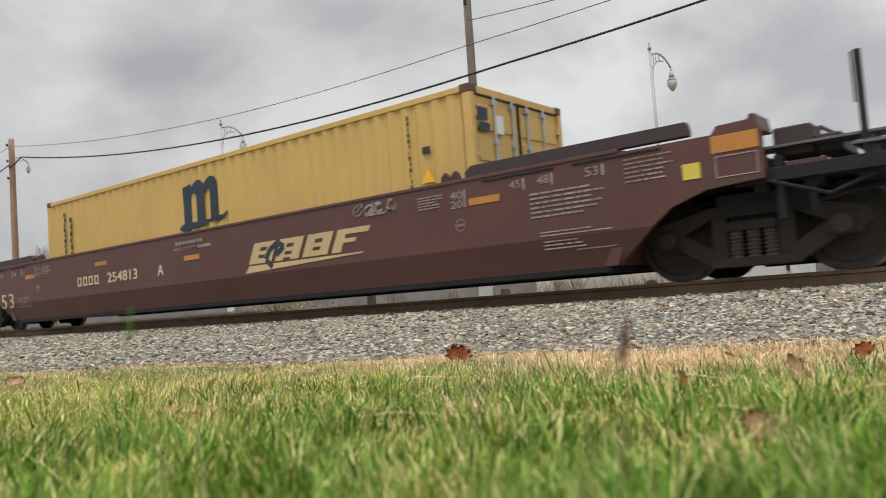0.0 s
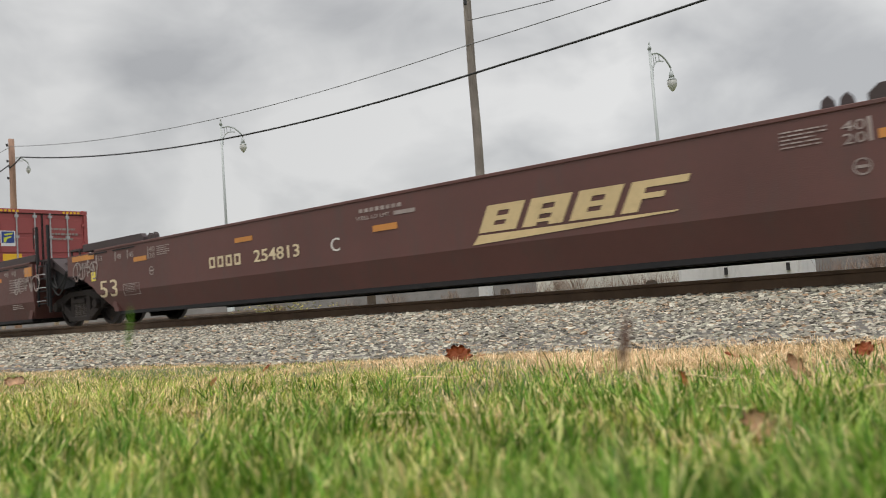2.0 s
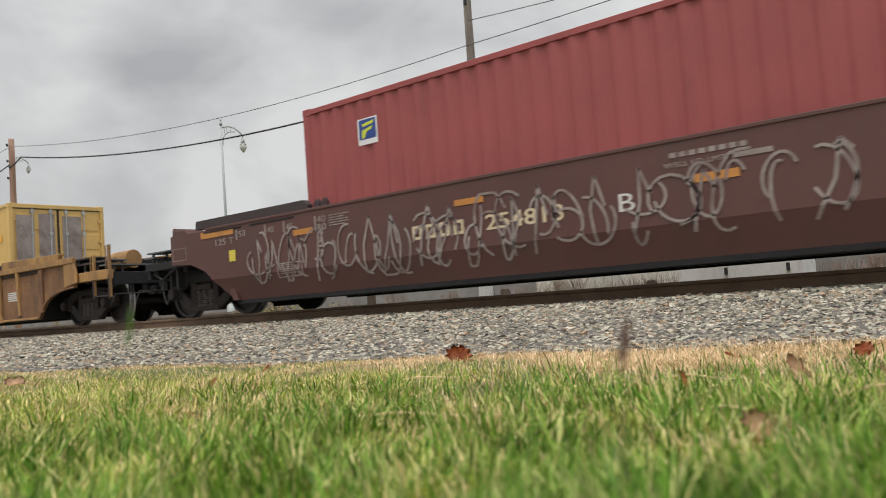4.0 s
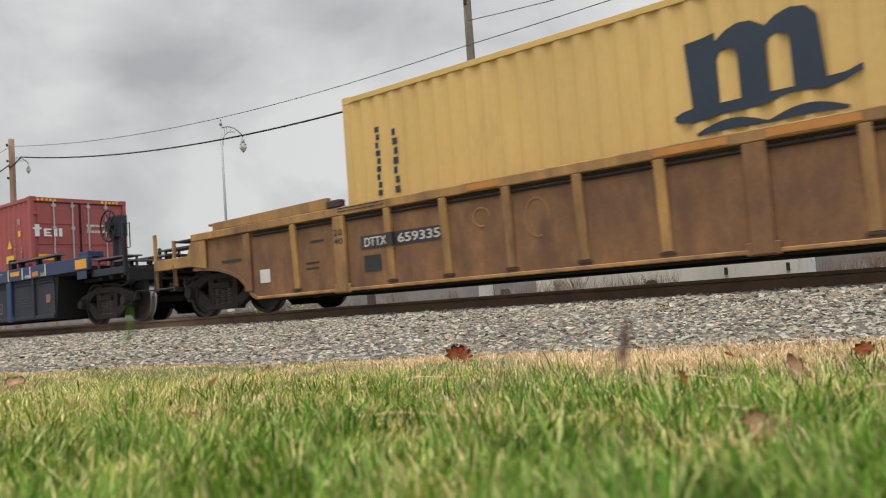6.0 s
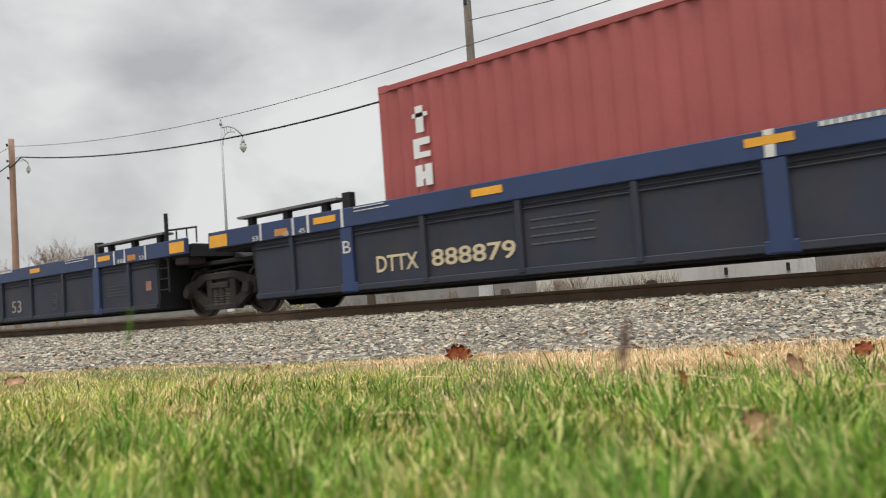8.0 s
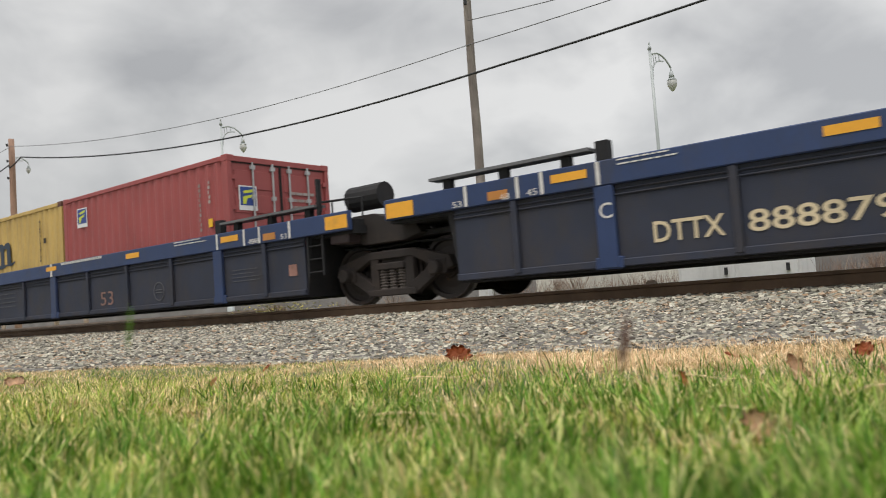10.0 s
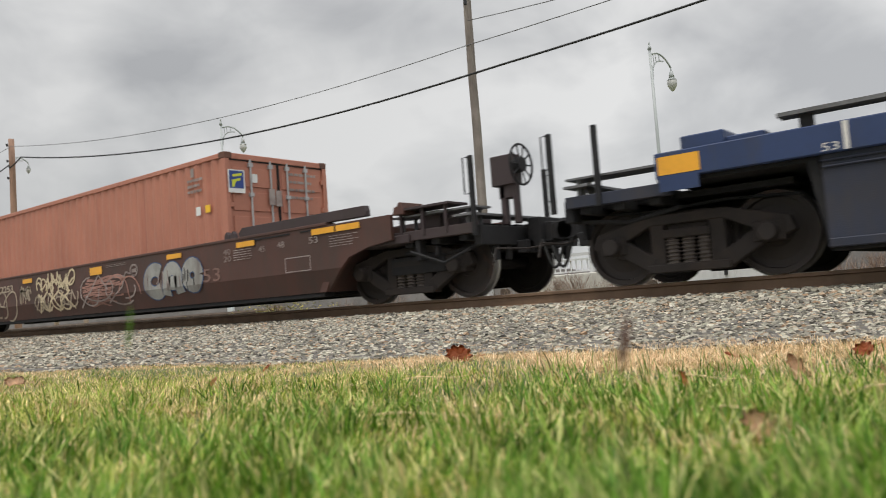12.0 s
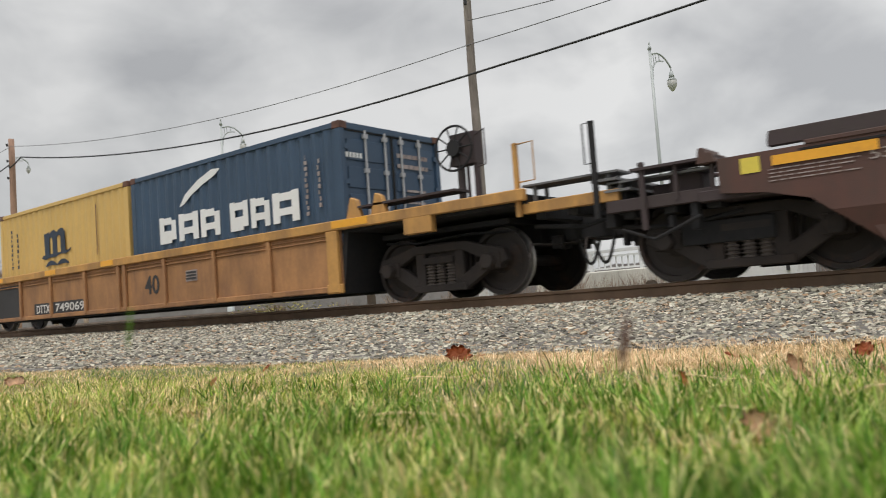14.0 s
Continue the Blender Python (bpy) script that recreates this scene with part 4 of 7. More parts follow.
def stake(car, x, z0, z1, y=-1.36, key="black", loop=0.0, name="grab_post"):
    """An end post with a grab loop beside it."""
    bm = bmesh.new()
    box(bm, x - 0.03, x + 0.03, y - 0.025, y + 0.025, z0, z1)
    if loop:
        rods(bm, [(x, y, z1 - 0.02), (x + loop, y - 0.03, z1 - 0.02), (x + loop, y - 0.03, z1 - 0.50), (x, y, z1 - 0.50)], 0.011)
    part(name, bm, M[key], car)


def ladder(car, x0, x1, z0, z1, y=-1.44, key="black", count=4):
    bm = bmesh.new()
    for x in (x0, x1):
        box(bm, x - 0.018, x + 0.018, y - 0.02, y + 0.02, z0, z1)
    for i in range(count):
        z = z0 + 0.06 + (z1 - z0 - 0.1) * i / (count - 1)
        rod(bm, (x0, y, z), (x1, y, z), 0.012)
    part("ladder", bm, M[key], car, "steel ladder with grab rungs")


def brake_wheel(car, x, z, y=-0.95, key="black", r=0.33, facing="side", foot=0.75):
    """A spoked handbrake wheel on its gear box and stand, facing the side or the car's end."""
    c = Vector((x, y, z))
    bm = bmesh.new()
    if facing == "side":
        box(bm, x - 0.10, x + 0.32, y + 0.05, y + 0.24, z - 0.24, z + 0.20)
        box(bm, x - 0.02, x + 0.06, y + 0.08, y + 0.16, z - foot, z - 0.2), box(bm, x + 0.26, x + 0.32, y + 0.08, y + 0.16, z - foot, z - 0.2)
        box(bm, x + 0.12, x + 0.15, y + 0.10, y + 0.14, z - foot, z - 0.2)
        rods(bm, [(x + 0.30, y + 0.1, z + 0.14), (x + 0.52, y, z + 0.18), (x + 0.52, y, z - 0.30), (x + 0.30, y + 0.1, z - 0.30)], 0.012)
    else:
        box(bm, x - 0.45, x - 0.08, y - 0.10, y + 0.14, z - 0.26, z + 0.16), box(bm, x - 0.36, x - 0.12, y - 0.06, y + 0.10, z - 0.44, z - 0.24)
        box(bm, x - 0.34, x - 0.26, y - 0.06, y + 0.05, z - foot, z - 0.2), box(bm, x - 0.14, x - 0.07, y - 0.06, y + 0.05, z - foot, z - 0.2)
    part("brake_gear", bm, M[key], car, bevel=0.012)
    bm = bmesh.new()
    turn = (lambda a: Vector((math.cos(a), 0, math.sin(a)))) if facing == "side" else (lambda a: Vector((0, math.cos(a), math.sin(a))))
    ring = [c + turn(i * math.tau / 24) * r for i in range(25)]
    rods(bm, ring, 0.017, 6)
    for i in range(10):
        rod(bm, c, c + turn(i * math.tau / 10) * r, 0.011, 6)
    hub = Vector((0, 0.10, 0)) if facing == "side" else Vector((-0.12, 0, 0))
    rod(bm, c + hub, c - hub * 0.25, r * 0.42, 14, r * 0.36)
    part("brake_wheel", bm, M["black"], car, "black spoked handbrake wheel")


def coupler(car, x_in, x_out, key="black"):
    """Draft gear, knuckle, cut lever and a hanging brake hose at a car's end."""
    s = 1 if x_out > x_in else -1
    bm = bmesh.new()
    box(bm, min(x_in, x_out - s * 0.25), max(x_in, x_out - s * 0.25), -0.16, 0.16, 0.70, 0.98)
    box(bm, min(x_out - s * 0.55, x_out - s * 0.35), max(x_out - s * 0.55, x_out - s * 0.35), -0.3, 0.3, 0.62, 1.05)
    prism(bm, [(x_out - s * 0.28, 0.74), (x_out - s * 0.10, 0.70), (x_out + s * 0.03, 0.73), (x_out + s * 0.07, 0.84), (x_out + s * 0.03, 0.95), (x_out - s * 0.10, 0.98), (x_out - s * 0.28, 0.94)], -0.14, 0.12)
    rod(bm, (x_out - s * 0.04, -0.09, 0.68), (x_out - s * 0.04, -0.09, 1.01), 0.03, 8)
    for k in (-0.45, -0.25, 0.3):
        box(bm, *sorted((x_out - s * 0.62, x_out - s * 0.46)), k - 0.05, k + 0.05, 0.56, 0.74)
    part("coupler", bm, M[key], car, "heavy black steel coupler", bevel=0.02)
    bm = bmesh.new()
    pts = [(x_out - s * 0.30 + s * 0.32 * (i / 9), -0.35, 0.72 - 0.40 * math.sin(math.pi * i / 9 * 0.92)) for i in range(10)]
    rods(bm, pts, 0.022, 8)
    part("brake_hose", bm, M["gasket"], car, "black hanging air hose")
    bm = bmesh.new()
    rods(bm, [(x_out - s * 0.2, -0.1, 0.66), (x_out - s * 0.35, -0.7, 0.60), (x_out - s * 0.4, -1.35, 0.60), (x_out - s * 0.4, -1.42, 0.42)], 0.014)
    part("cut_lever", bm, M["steel"], car)


def end_platform(car, s, x0, x1, key, z=1.02, deck_key="grating"):
    """The frame over an outer bogie: sills, a grated walkway and cross bearers. s: which end."""
    a, b = sorted((s * x0, s * x1))
    bm = bmesh.new()
    box(bm, a, b, -0.35, 0.35, 0.66, z)
    for i in range(3):
        x = a + (b - a) * (i + 0.5) / 3
        box(bm, x - 0.07, x + 0.07, -1.3, 1.3, z - 0.22, z - 0.03)
    e = b if s > 0 else a
    box(bm, e - 0.06, e + 0.06, -1.3, 1.3, z - 0.30, z - 0.04)
    for y in (-0.9, -0.6, 0.7, 1.0):
        box(bm, e - 0.03, e + 0.03, y - 0.05, y + 0.05, z - 0.5, z - 0.25)
    rods(bm, [(a, -1.1, z - 0.28), ((a + b) / 2, -1.05, z - 0.36), (b, -1.1, z - 0.26)], 0.03)
    part("end_frame", bm, M["black"], car, bevel=0.008)
    for y in (-1.32, 1.32):
        bm = bmesh.new(); box(bm, a, b, y - 0.06, y + 0.06, z - 0.14, z)
        part("side_sill", bm, M[key], car, bevel=0.008)
    bm = bmesh.new()
    box(bm, b - 0.32 if s > 0 else a, b if s > 0 else a + 0.32, -1.4, 1.4, z + 0.10, z + 0.13)
    for y in (-1.2, -0.4, 0.4, 1.2):
        box(bm, (b - 0.2 if s > 0 else a + 0.1), (b - 0.1 if s > 0 else a + 0.2), y - 0.02, y + 0.02, z - 0.02, z + 0.1)
    part("crossover_walkway", bm, M[deck_key], car, "grey steel grating walkway")
    bm = bmesh.new()
    box(bm, a, b, -1.34, -0.95, z + 0.20, z + 0.225)
    for x in (a + 0.15, b - 0.15):
        box(bm, x - 0.02, x + 0.02, -1.3, -1.26, z - 0.02, z + 0.2); box(bm, x - 0.02, x + 0.02, -1.02, -0.98, z - 0.02, z + 0.2)
    part("side_walkway", bm, M[deck_key], car, "grey steel grating walkway")


def reservoir(car, x, y, z, key="black"):
    bm = bmesh.new()
    rod(bm, (x - 0.35, y, z), (x + 0.35, y, z), 0.2, 16)
    part("air_reservoir", bm, M[key], car, "round air tank", smooth=False)


def clip_low(pts, level):
    """The parts of an outline above and below a level."""
    up, low = [], []
    for (ax, az), (bx, bz) in zip(pts, pts[1:] + pts[:1]):
        (up if az >= level else low).append((ax, az))
        if (az - level) * (bz - level) < 0:
            f = (level - az) / (bz - az)
            c = (ax + (bx - ax) * f, level)
            up.append(c), low.append(c)
    return up, low


def decal(car, name, bm, key, label=""):
    return part(name, bm, M[key], car, label)


SIDE = -1.504      # the painted side that faces the camera


def smooth_well_car(label, u, half, ztop, front, rear, key, group):
    """A well car with flat plate sides, folded inwards near the bottom."""
    car = thing("well_car", label, "railcar", pose(u, TRACK_Y, 0), group)
    MOVING.append((car, u))
    out = [(0, ztop)]
    if front == "end":
        out += [(9.95, ztop), (9.95, ztop - 0.52), (9.35, ztop - 0.56), (8.95, 0.80), (8.25, 0.24)] if ztop > 1.4 else [(9.70, ztop), (9.70, 0.88), (9.25, 0.83), (8.84, 0.72), (8.25, 0.24)]
        fx = 8.25
    else:
        out += [(8.42, ztop), (8.42, 0.55), (8.15, 0.24)]
        fx = 8.15
    if rear == "end":
        out += [(-8.25, 0.24), (-8.95, 0.80), (-9.35, ztop - 0.56), (-9.95, ztop - 0.52), (-9.95, ztop)] if ztop > 1.4 else [(-8.25, 0.24), (-8.84, 0.72), (-9.25, 0.83), (-9.70, 0.88), (-9.70, ztop)]
        rx = -8.25
    else:
        out += [(-7.45, 0.24), (-8.15, 0.75), (-8.75, ztop - 0.45), (-9.22, ztop - 0.42), (-9.22, ztop)]
        rx = -7.45
    level = 0.63 if ztop > 1.4 else 0.58
    up, low = clip_low(out, level)
    for s in (-1, 1):
        bm = bmesh.new()
        prism(bm, up, s * 1.5, s * 1.44)
        for v in prism(bm, low, s * 1.5, s * 1.44):
            v.co.y -= s * (level - v.co.z) * 0.32
        part("side_wall", bm, M[key], car)
        bm = bmesh.new()
        box(bm, rx - 0.6, fx + 0.15, min(s * 1.515, s * 1.30), max(s * 1.515, s * 1.30), ztop, ztop + 0.045)
        part("top_chord", bm, M[key], car, bevel=0.006)
        bm = bmesh.new()
        box(bm, rx + 0.05, fx - 0.1, min(s * 1.375, s * 1.18), max(s * 1.375, s * 1.18), 0.17, 0.25)
        part("bottom_chord", bm, M["black"], car, bevel=0.006)
        for a, b in ((6.22, 9.2 if front == "end" else 8.50), (-9.2 if rear == "end" else -8.6, -6.22)):
            bm = bmesh.new()
            lo, hi = (a + 0.10, b - 0.02) if a > 0 else (a + 0.02, b - 0.10)
            prism(bm, [(a, ztop + 0.045), (b, ztop + 0.045), (b, ztop + 0.12), (hi, ztop + 0.20), (lo, ztop + 0.20), (a, ztop + 0.12)], s * 1.47, s * 1.36)
            part("coaming", bm, M["coaming"], car, "dark raised guide coaming", bevel=0.006)
            for x in (6.04, 5.87):      # horns that guide a container down
                x = x if a > 0 else -x
                bm = bmesh.new(); prism(bm, [(x - 0.07, ztop + 0.045), (x + 0.07, ztop + 0.045), (x + 0.05, ztop + 0.13), (x + 0.01, ztop + 0.18), (x - 0.05, ztop + 0.13)], s * 1.46, s * 1.38)
                part("guide_horn", bm, M["coaming"], car, bevel=0.006)
            bm = bmesh.new()
            box(bm, a + 0.3, (a + b) / 2 - 0.15, s * 1.513, s * 1.497, ztop - 0.05, ztop - 0.03); box(bm, (a + b) / 2 + 0.1, b - 0.3, s * 1.513, s * 1.497, ztop - 0.05, ztop - 0.03)
            part("handhold", bm, M["black"], car)
    bm = bmesh.new()
    box(bm, rx + 0.1, fx - 0.1, -1.3, 1.3, 0.20, 0.26)
    for i in range(9):
        x = rx + 0.4 + (fx - rx - 0.8) * i / 8
        box(bm, x - 0.12, x + 0.12, -1.32, 1.32, 0.26, 0.285)
    part("well_floor", bm, M["black"], car)
    for s, kind in ((1, front), (-1, rear)):
        xb = fx if s > 0 else -rx
        bm = bmesh.new()
        prism(bm, [(s * (xb - 0.15), 0.24), (s * xb, 0.24), (s * (xb + 0.55), ztop - 0.05), (s * (xb + 0.40), ztop - 0.05)], -1.44, 1.44)
        part("end_bulkhead", bm, M[key], car)
        if kind == "end":
            bm = bmesh.new()
            box(bm, *sorted((s * 8.9, s * 9.95)), -1.42, 1.42, ztop - 0.42, ztop - 0.30)
            part("end_deck", bm, M["coaming"], car, bevel=0.01)
            end_platform(car, s, 9.6, 11.05, "black" if key == "brown" else "coaming", ztop - 0.42 if ztop > 1.4 else 0.98)
            coupler(car, s * 9.6, s * 11.75)
            bm = bmesh.new(); box(bm, *sorted((s * 9.98, s * 10.35)), -1.2, -0.75, ztop - 0.3, ztop + 0.0); box(bm, *sorted((s * 10.35, s * 10.6)), -1.1, -0.3, ztop - 0.3, ztop - 0.12)
            rods(bm, [(s * 10.0, -0.6, ztop - 0.05), (s * 10.3, -0.5, ztop + 0.05), (s * 10.5, -0.5, ztop - 0.1), (s * 10.6, -0.3, ztop - 0.3)], 0.03)
            part("brake_valve", bm, M["coaming"], car, bevel=0.03)
            bm = bmesh.new(); prism(bm, [(s * (9.42 if ztop > 1.4 else 9.72), ztop - 0.02), (s * 9.93, ztop - 0.02), (s * 9.90, ztop + 0.15), (s * 9.84, ztop + 0.15), (s * 9.82, ztop + 0.10), (s * (9.5 if ztop > 1.4 else 9.76), ztop + 0.09)], -1.48, -1.0)
            part("end_casting", bm, M[key], car, bevel=0.008)
            if ztop > 1.4:
                bm = bmesh.new()
                for x0, x1, z0, z1 in ((9.47, 9.90, ztop - 0.245, ztop - 0.235), (9.47, 9.90, ztop - 0.46, ztop - 0.45), (9.47, 9.48, ztop - 0.45, ztop - 0.245), (9.89, 9.90, ztop - 0.45, ztop - 0.245)):
                    box(bm, *sorted((s * x0, s * x1)), SIDE - 0.003, SIDE, z0, z1)
                part("placard_frame", bm, M["dim"], car)
            bm = bmesh.new(); box(bm, *sorted((s * 10.0, s * 10.08)), -1.35, -1.2, 0.55, ztop - 0.3); box(bm, *sorted((s * 10.3, s * 10.36)), -1.3, -1.2, 0.6, ztop - 0.5); box(bm, *sorted((s * 9.3, s * 10.3)), -1.1, -0.7, ztop - 0.85, ztop - 0.6)
            part("brake_rigging", bm, M["black"], car, bevel=0.01)
            rb = bmesh.new()
            rods(rb, [(s * 9.95, -1.40, ztop - 0.55), (s * 10.5, -1.36, ztop - 0.75), (s * 10.9, -1.30, ztop - 0.60)], 0.02)
            part("brake_pipe", rb, M["black"], car)
            bogie(car, s * half)
        else:
            bm = bmesh.new()
            box(bm, *sorted((s * 8.0, s * 9.0)), -1.25, 1.25, ztop - 0.56, ztop - 0.40)
            prism(bm, [(s * 8.2, 0.78), (s * 9.5, 0.78), (s * 9.72, 0.95), (s * 9.5, 1.10), (s * 8.2, ztop - 0.35)], -0.45, 0.45)
            box(bm, *sorted((s * 8.2, s * 9.1)), -1.3, 1.3, ztop - 0.08, ztop - 0.02)
            for y in (-1.1, -0.5, 0.1, 0.7, 1.2):
                box(bm, *sorted((s * 8.95, s * 9.05)), y - 0.05, y + 0.05, ztop - 0.4, ztop - 0.02)
            part("articulation_frame", bm, M["black"], car, bevel=0.01)
            if s < 0:
                bogie(car, -half)
                bm = bmesh.new(); box(bm, -9.18, -8.75, -1.46, -0.9, ztop + 0.10, ztop + 0.14)
                for x in (-9.15, -8.8):
                    box(bm, x - 0.015, x + 0.015, -1.45, -1.41, ztop, ztop + 0.12)
                part("end_step", bm, M["coaming"], car)
            else:
                ladder(car, 8.55, 9.0, 0.50, ztop - 0.05, -1.44)
                stake(car, 8.54, ztop - 0.65, ztop + 0.83, -1.43, "black", -0.10)
                stake(car, 9.02, 0.35, ztop + 0.83, -1.40, "black", 0.09)
                bm = bmesh.new()
                rods(bm, [(9.0, -1.3, ztop - 0.3), (9.2, -1.32, ztop - 0.62), (9.0, -1.33, ztop - 0.8), (8.6, -1.33, ztop - 0.8)], 0.02)
                part("brake_pipe", bm, M["black"], car)
                # side plates that slope down to the joint, a crossover deck, a valve box and slack hoses
                for y in (-1.30, 1.26):
                    bm = bmesh.new()
                    prism(bm, [(8.44, ztop + 0.06), (9.05, ztop + 0.06), (10.0, 1.08), (10.0, 0.95), (9.0, ztop - 0.16), (8.44, ztop - 0.24)], y, y + 0.04)
                    part("end_gusset", bm, M["coaming"], car, "grimy sloping end beam", bevel=0.008)
                    bm = bmesh.new()
                    prism(bm, [(8.44, ztop - 0.10), (9.0, ztop - 0.05), (9.9, 1.0), (9.8, 0.88), (9.3, 0.84), (8.44, 0.96)], y * 0.95, y * 0.95 + 0.04)
                    part("end_web", bm, M["black"], car)
                bm = bmesh.new(); prism(bm, [(9.05, ztop + 0.03), (10.0, 1.03), (10.0, 1.07), (9.05, ztop + 0.075)], -1.36, -1.0)
                part("gusset_flange", bm, M["coaming"], car)
                bm = bmesh.new(); box(bm, 8.50, 9.08, -1.36, 1.3, ztop + 0.03, ztop + 0.07)
                for k in range(5):
                    box(bm, 8.56 + k * 0.12, 8.58 + k * 0.12, -1.37, -1.33, ztop - 0.16, ztop + 0.03)
                part("crossover_walkway", bm, M["coaming"], car, "dark steel grating walkway")
                bm = bmesh.new(); box(bm, 9.42, 9.82, -1.15, -0.6, ztop - 0.08, ztop + 0.04); rod(bm, (9.45, -0.9, ztop - 0.16), (9.9, -0.9, ztop - 0.16), 0.10, 12); rods(bm, [(9.82, -1.0, ztop - 0.02), (9.95, -1.0, ztop - 0.12), (9.93, -1.0, ztop - 0.3), (9.7, -1.0, ztop - 0.36)], 0.035)
                part("brake_valve", bm, M["coaming"], car, bevel=0.015)
                bm = bmesh.new(); box(bm, 8.66, 8.98, -1.38, -1.05, ztop - 0.40, ztop - 0.06)
                part("valve_box", bm, M["coaming"], car, bevel=0.02)
                bm = bmesh.new(); box(bm, 9.12, 9.42, -1.2, -0.85, ztop - 0.36, ztop - 0.05); rod(bm, (9.42, -1.02, ztop - 0.22), (9.66, -1.02, ztop - 0.22), 0.09, 10)
                part("brake_cylinder", bm, M["coaming"], car, bevel=0.02)
                for k, drop in enumerate((0.34, 0.5)):
                    bm = bmesh.new()
                    rods(bm, [(8.85 + 0.09 * j, -1.36 + 0.02 * k, ztop - 0.28 - drop * math.sin(math.pi * j / 10)) for j in range(11)], 0.018)
                    part("brake_hose", bm, M["gasket"], car, "black slack air hose")
                for z in (0.62, 0.92, 1.22):
                    bm = bmesh.new(); rods(bm, [(8.56, -1.475, z - 0.01), (8.60, -1.50, z), (8.94, -1.50, z), (8.98, -1.475, z - 0.01)], 0.009)
                    part("grab_rung", bm, M["galv"], car, "worn bare steel rung")
    return car


def common_stencils(car, ztop):
    """Stencils that both ends of a flat-sided unit carry."""
    d = ztop - 1.5
    for name, x0, x1, z0, z1, key in (("reflector", 6.28, 6.76, 1.18, 1.27, "reflector_dull"), ("reflector", -6.55, -6.10, 1.16, 1.25, "reflector_dull"), ("reflector", -3.35, -2.88, 1.20, 1.28, "reflector_dull"), ("reflector", -0.15, 0.32, 1.03, 1.12, "reflector_dull")):
        decal(car, name, plates([(x0, x1, z0 + d, z1 + d)], SIDE), key, "dull orange reflector strip")
    for text, x0, x1, z0, z1 in (("40", 5.98, 6.18, 1.29, 1.39), ("20", 5.98, 6.18, 1.17, 1.27), ("40", -6.00, -5.80, 1.30, 1.40), ("20", -6.00, -5.80, 1.18, 1.28),
                                 ("45", -6.72, -6.55, 1.27, 1.37), ("48", -7.18, -7.02, 1.27, 1.37), ("53", -7.92, -7.75, 1.29, 1.39), ("53", 7.97, 8.14, 1.29, 1.40), ("45", 6.92, 7.08, 1.30, 1.40), ("48", 7.32, 7.48, 1.30, 1.40)):
        decal(car, "stencil", letters(text, x0, x1, z0 + d, z1 + d, SIDE), "dim")
    bars = [(6.20, 6.23, 1.17 + d, 1.40 + d), (-6.05, -6.02, 1.18 + d, 1.41 + d), (-6.78, -6.75, 1.24 + d, 1.42 + d), (-7.25, -7.21, 1.24 + d, 1.42 + d), (-8.0, -7.96, 1.25 + d, 1.42 + d), (8.18, 8.21, 1.28 + d, 1.41 + d), (7.11, 7.14, 1.27 + d, 1.41 + d), (7.51, 7.54, 1.27 + d, 1.41 + d)]
    for b in bars:
        decal(car, "position_mark", plates([b], SIDE), "dim")
    for i, (x0, x1, z0, z1, k) in enumerate(((5.42, 5.88, 1.20, 1.39, 5), (-5.73, -5.28, 1.20, 1.39, 5), (7.20, 8.2, 0.86, 1.20, 6), (7.35, 8.0, 0.47, 0.60, 3))):
        decal(car, "small_print", plates(lines(x0, x1, z0 + d, z1 + d, k, 0.5, i + 3), SIDE), "dim")
    for x in (6.12, -5.94):
        bm = bmesh.new()
        c = [(x + 0.075 * math.cos(a * math.tau / 16), 0.945 + d + 0.075 * math.sin(a * math.tau / 16)) for a in range(17)]
        ribbon(c, 0.014, SIDE, bm)
        box(bm, x - 0.05, x + 0.05, SIDE - 0.003, SIDE, 0.93 + d, 0.96 + d)
        decal(car, "round_mark", bm, "dim")


def slanted_logo(car, x0, x1, z0, z1, key="gold"):
    """A slanted four-block emblem over a tapering stripe, as plain shapes."""
    bm = bmesh.new()
    zb, w, lean = z0 + (z1 - z0) * 0.30, (x1 - x0 - 0.35) / 4, 0.42
    sk = lambda x, z: (x + (z - zb) * lean * 1.2, z)
    for i in range(4):
        a = x0 + 0.08 + i * w
        b, h = a + w * 0.86, z1 - zb
        t = 0.30 * w
        e = b + (0.1 if i == 3 else 0)
        shapes = [[(a, zb), (a + t, zb), (a + t, z1), (a, z1)], [(a + t, z1 - h * .24), (e, z1 - h * .24), (e, z1), (a + t, z1)]]
        if i < 3:
            shapes += [[(b - t, zb), (b, zb), (b, z1 - h * .24), (b - t, z1 - h * .24)], [(a + t, zb + h * (.12 if i == 1 else 0)), (b - t, zb + h * (.12 if i == 1 else 0)), (b - t, zb + h * .24), (a + t, zb + h * .24)]]
        shapes += [[(a + t, zb + h * .40), (b - t * .6, zb + h * .40), (b - t * .6, zb + h * .58), (a + t, zb + h * .58)]]
        for j, s in enumerate(shapes):
            prism(bm, [sk(*p) for p in s], SIDE - 0.003 - j * 0.0004, SIDE)
    prism(bm, [(x0 - 0.02, z0), (x0 + 0.08, z0 + (z1 - z0) * 0.24), (x1 - 0.25, z0 + (z1 - z0) * 0.24), (x1 - 0.3, z0 + (z1 - z0) * 0.20)], SIDE - 0.003, SIDE)
    decal(car, "side_emblem", bm, key, "gold slanted block emblem over a stripe")


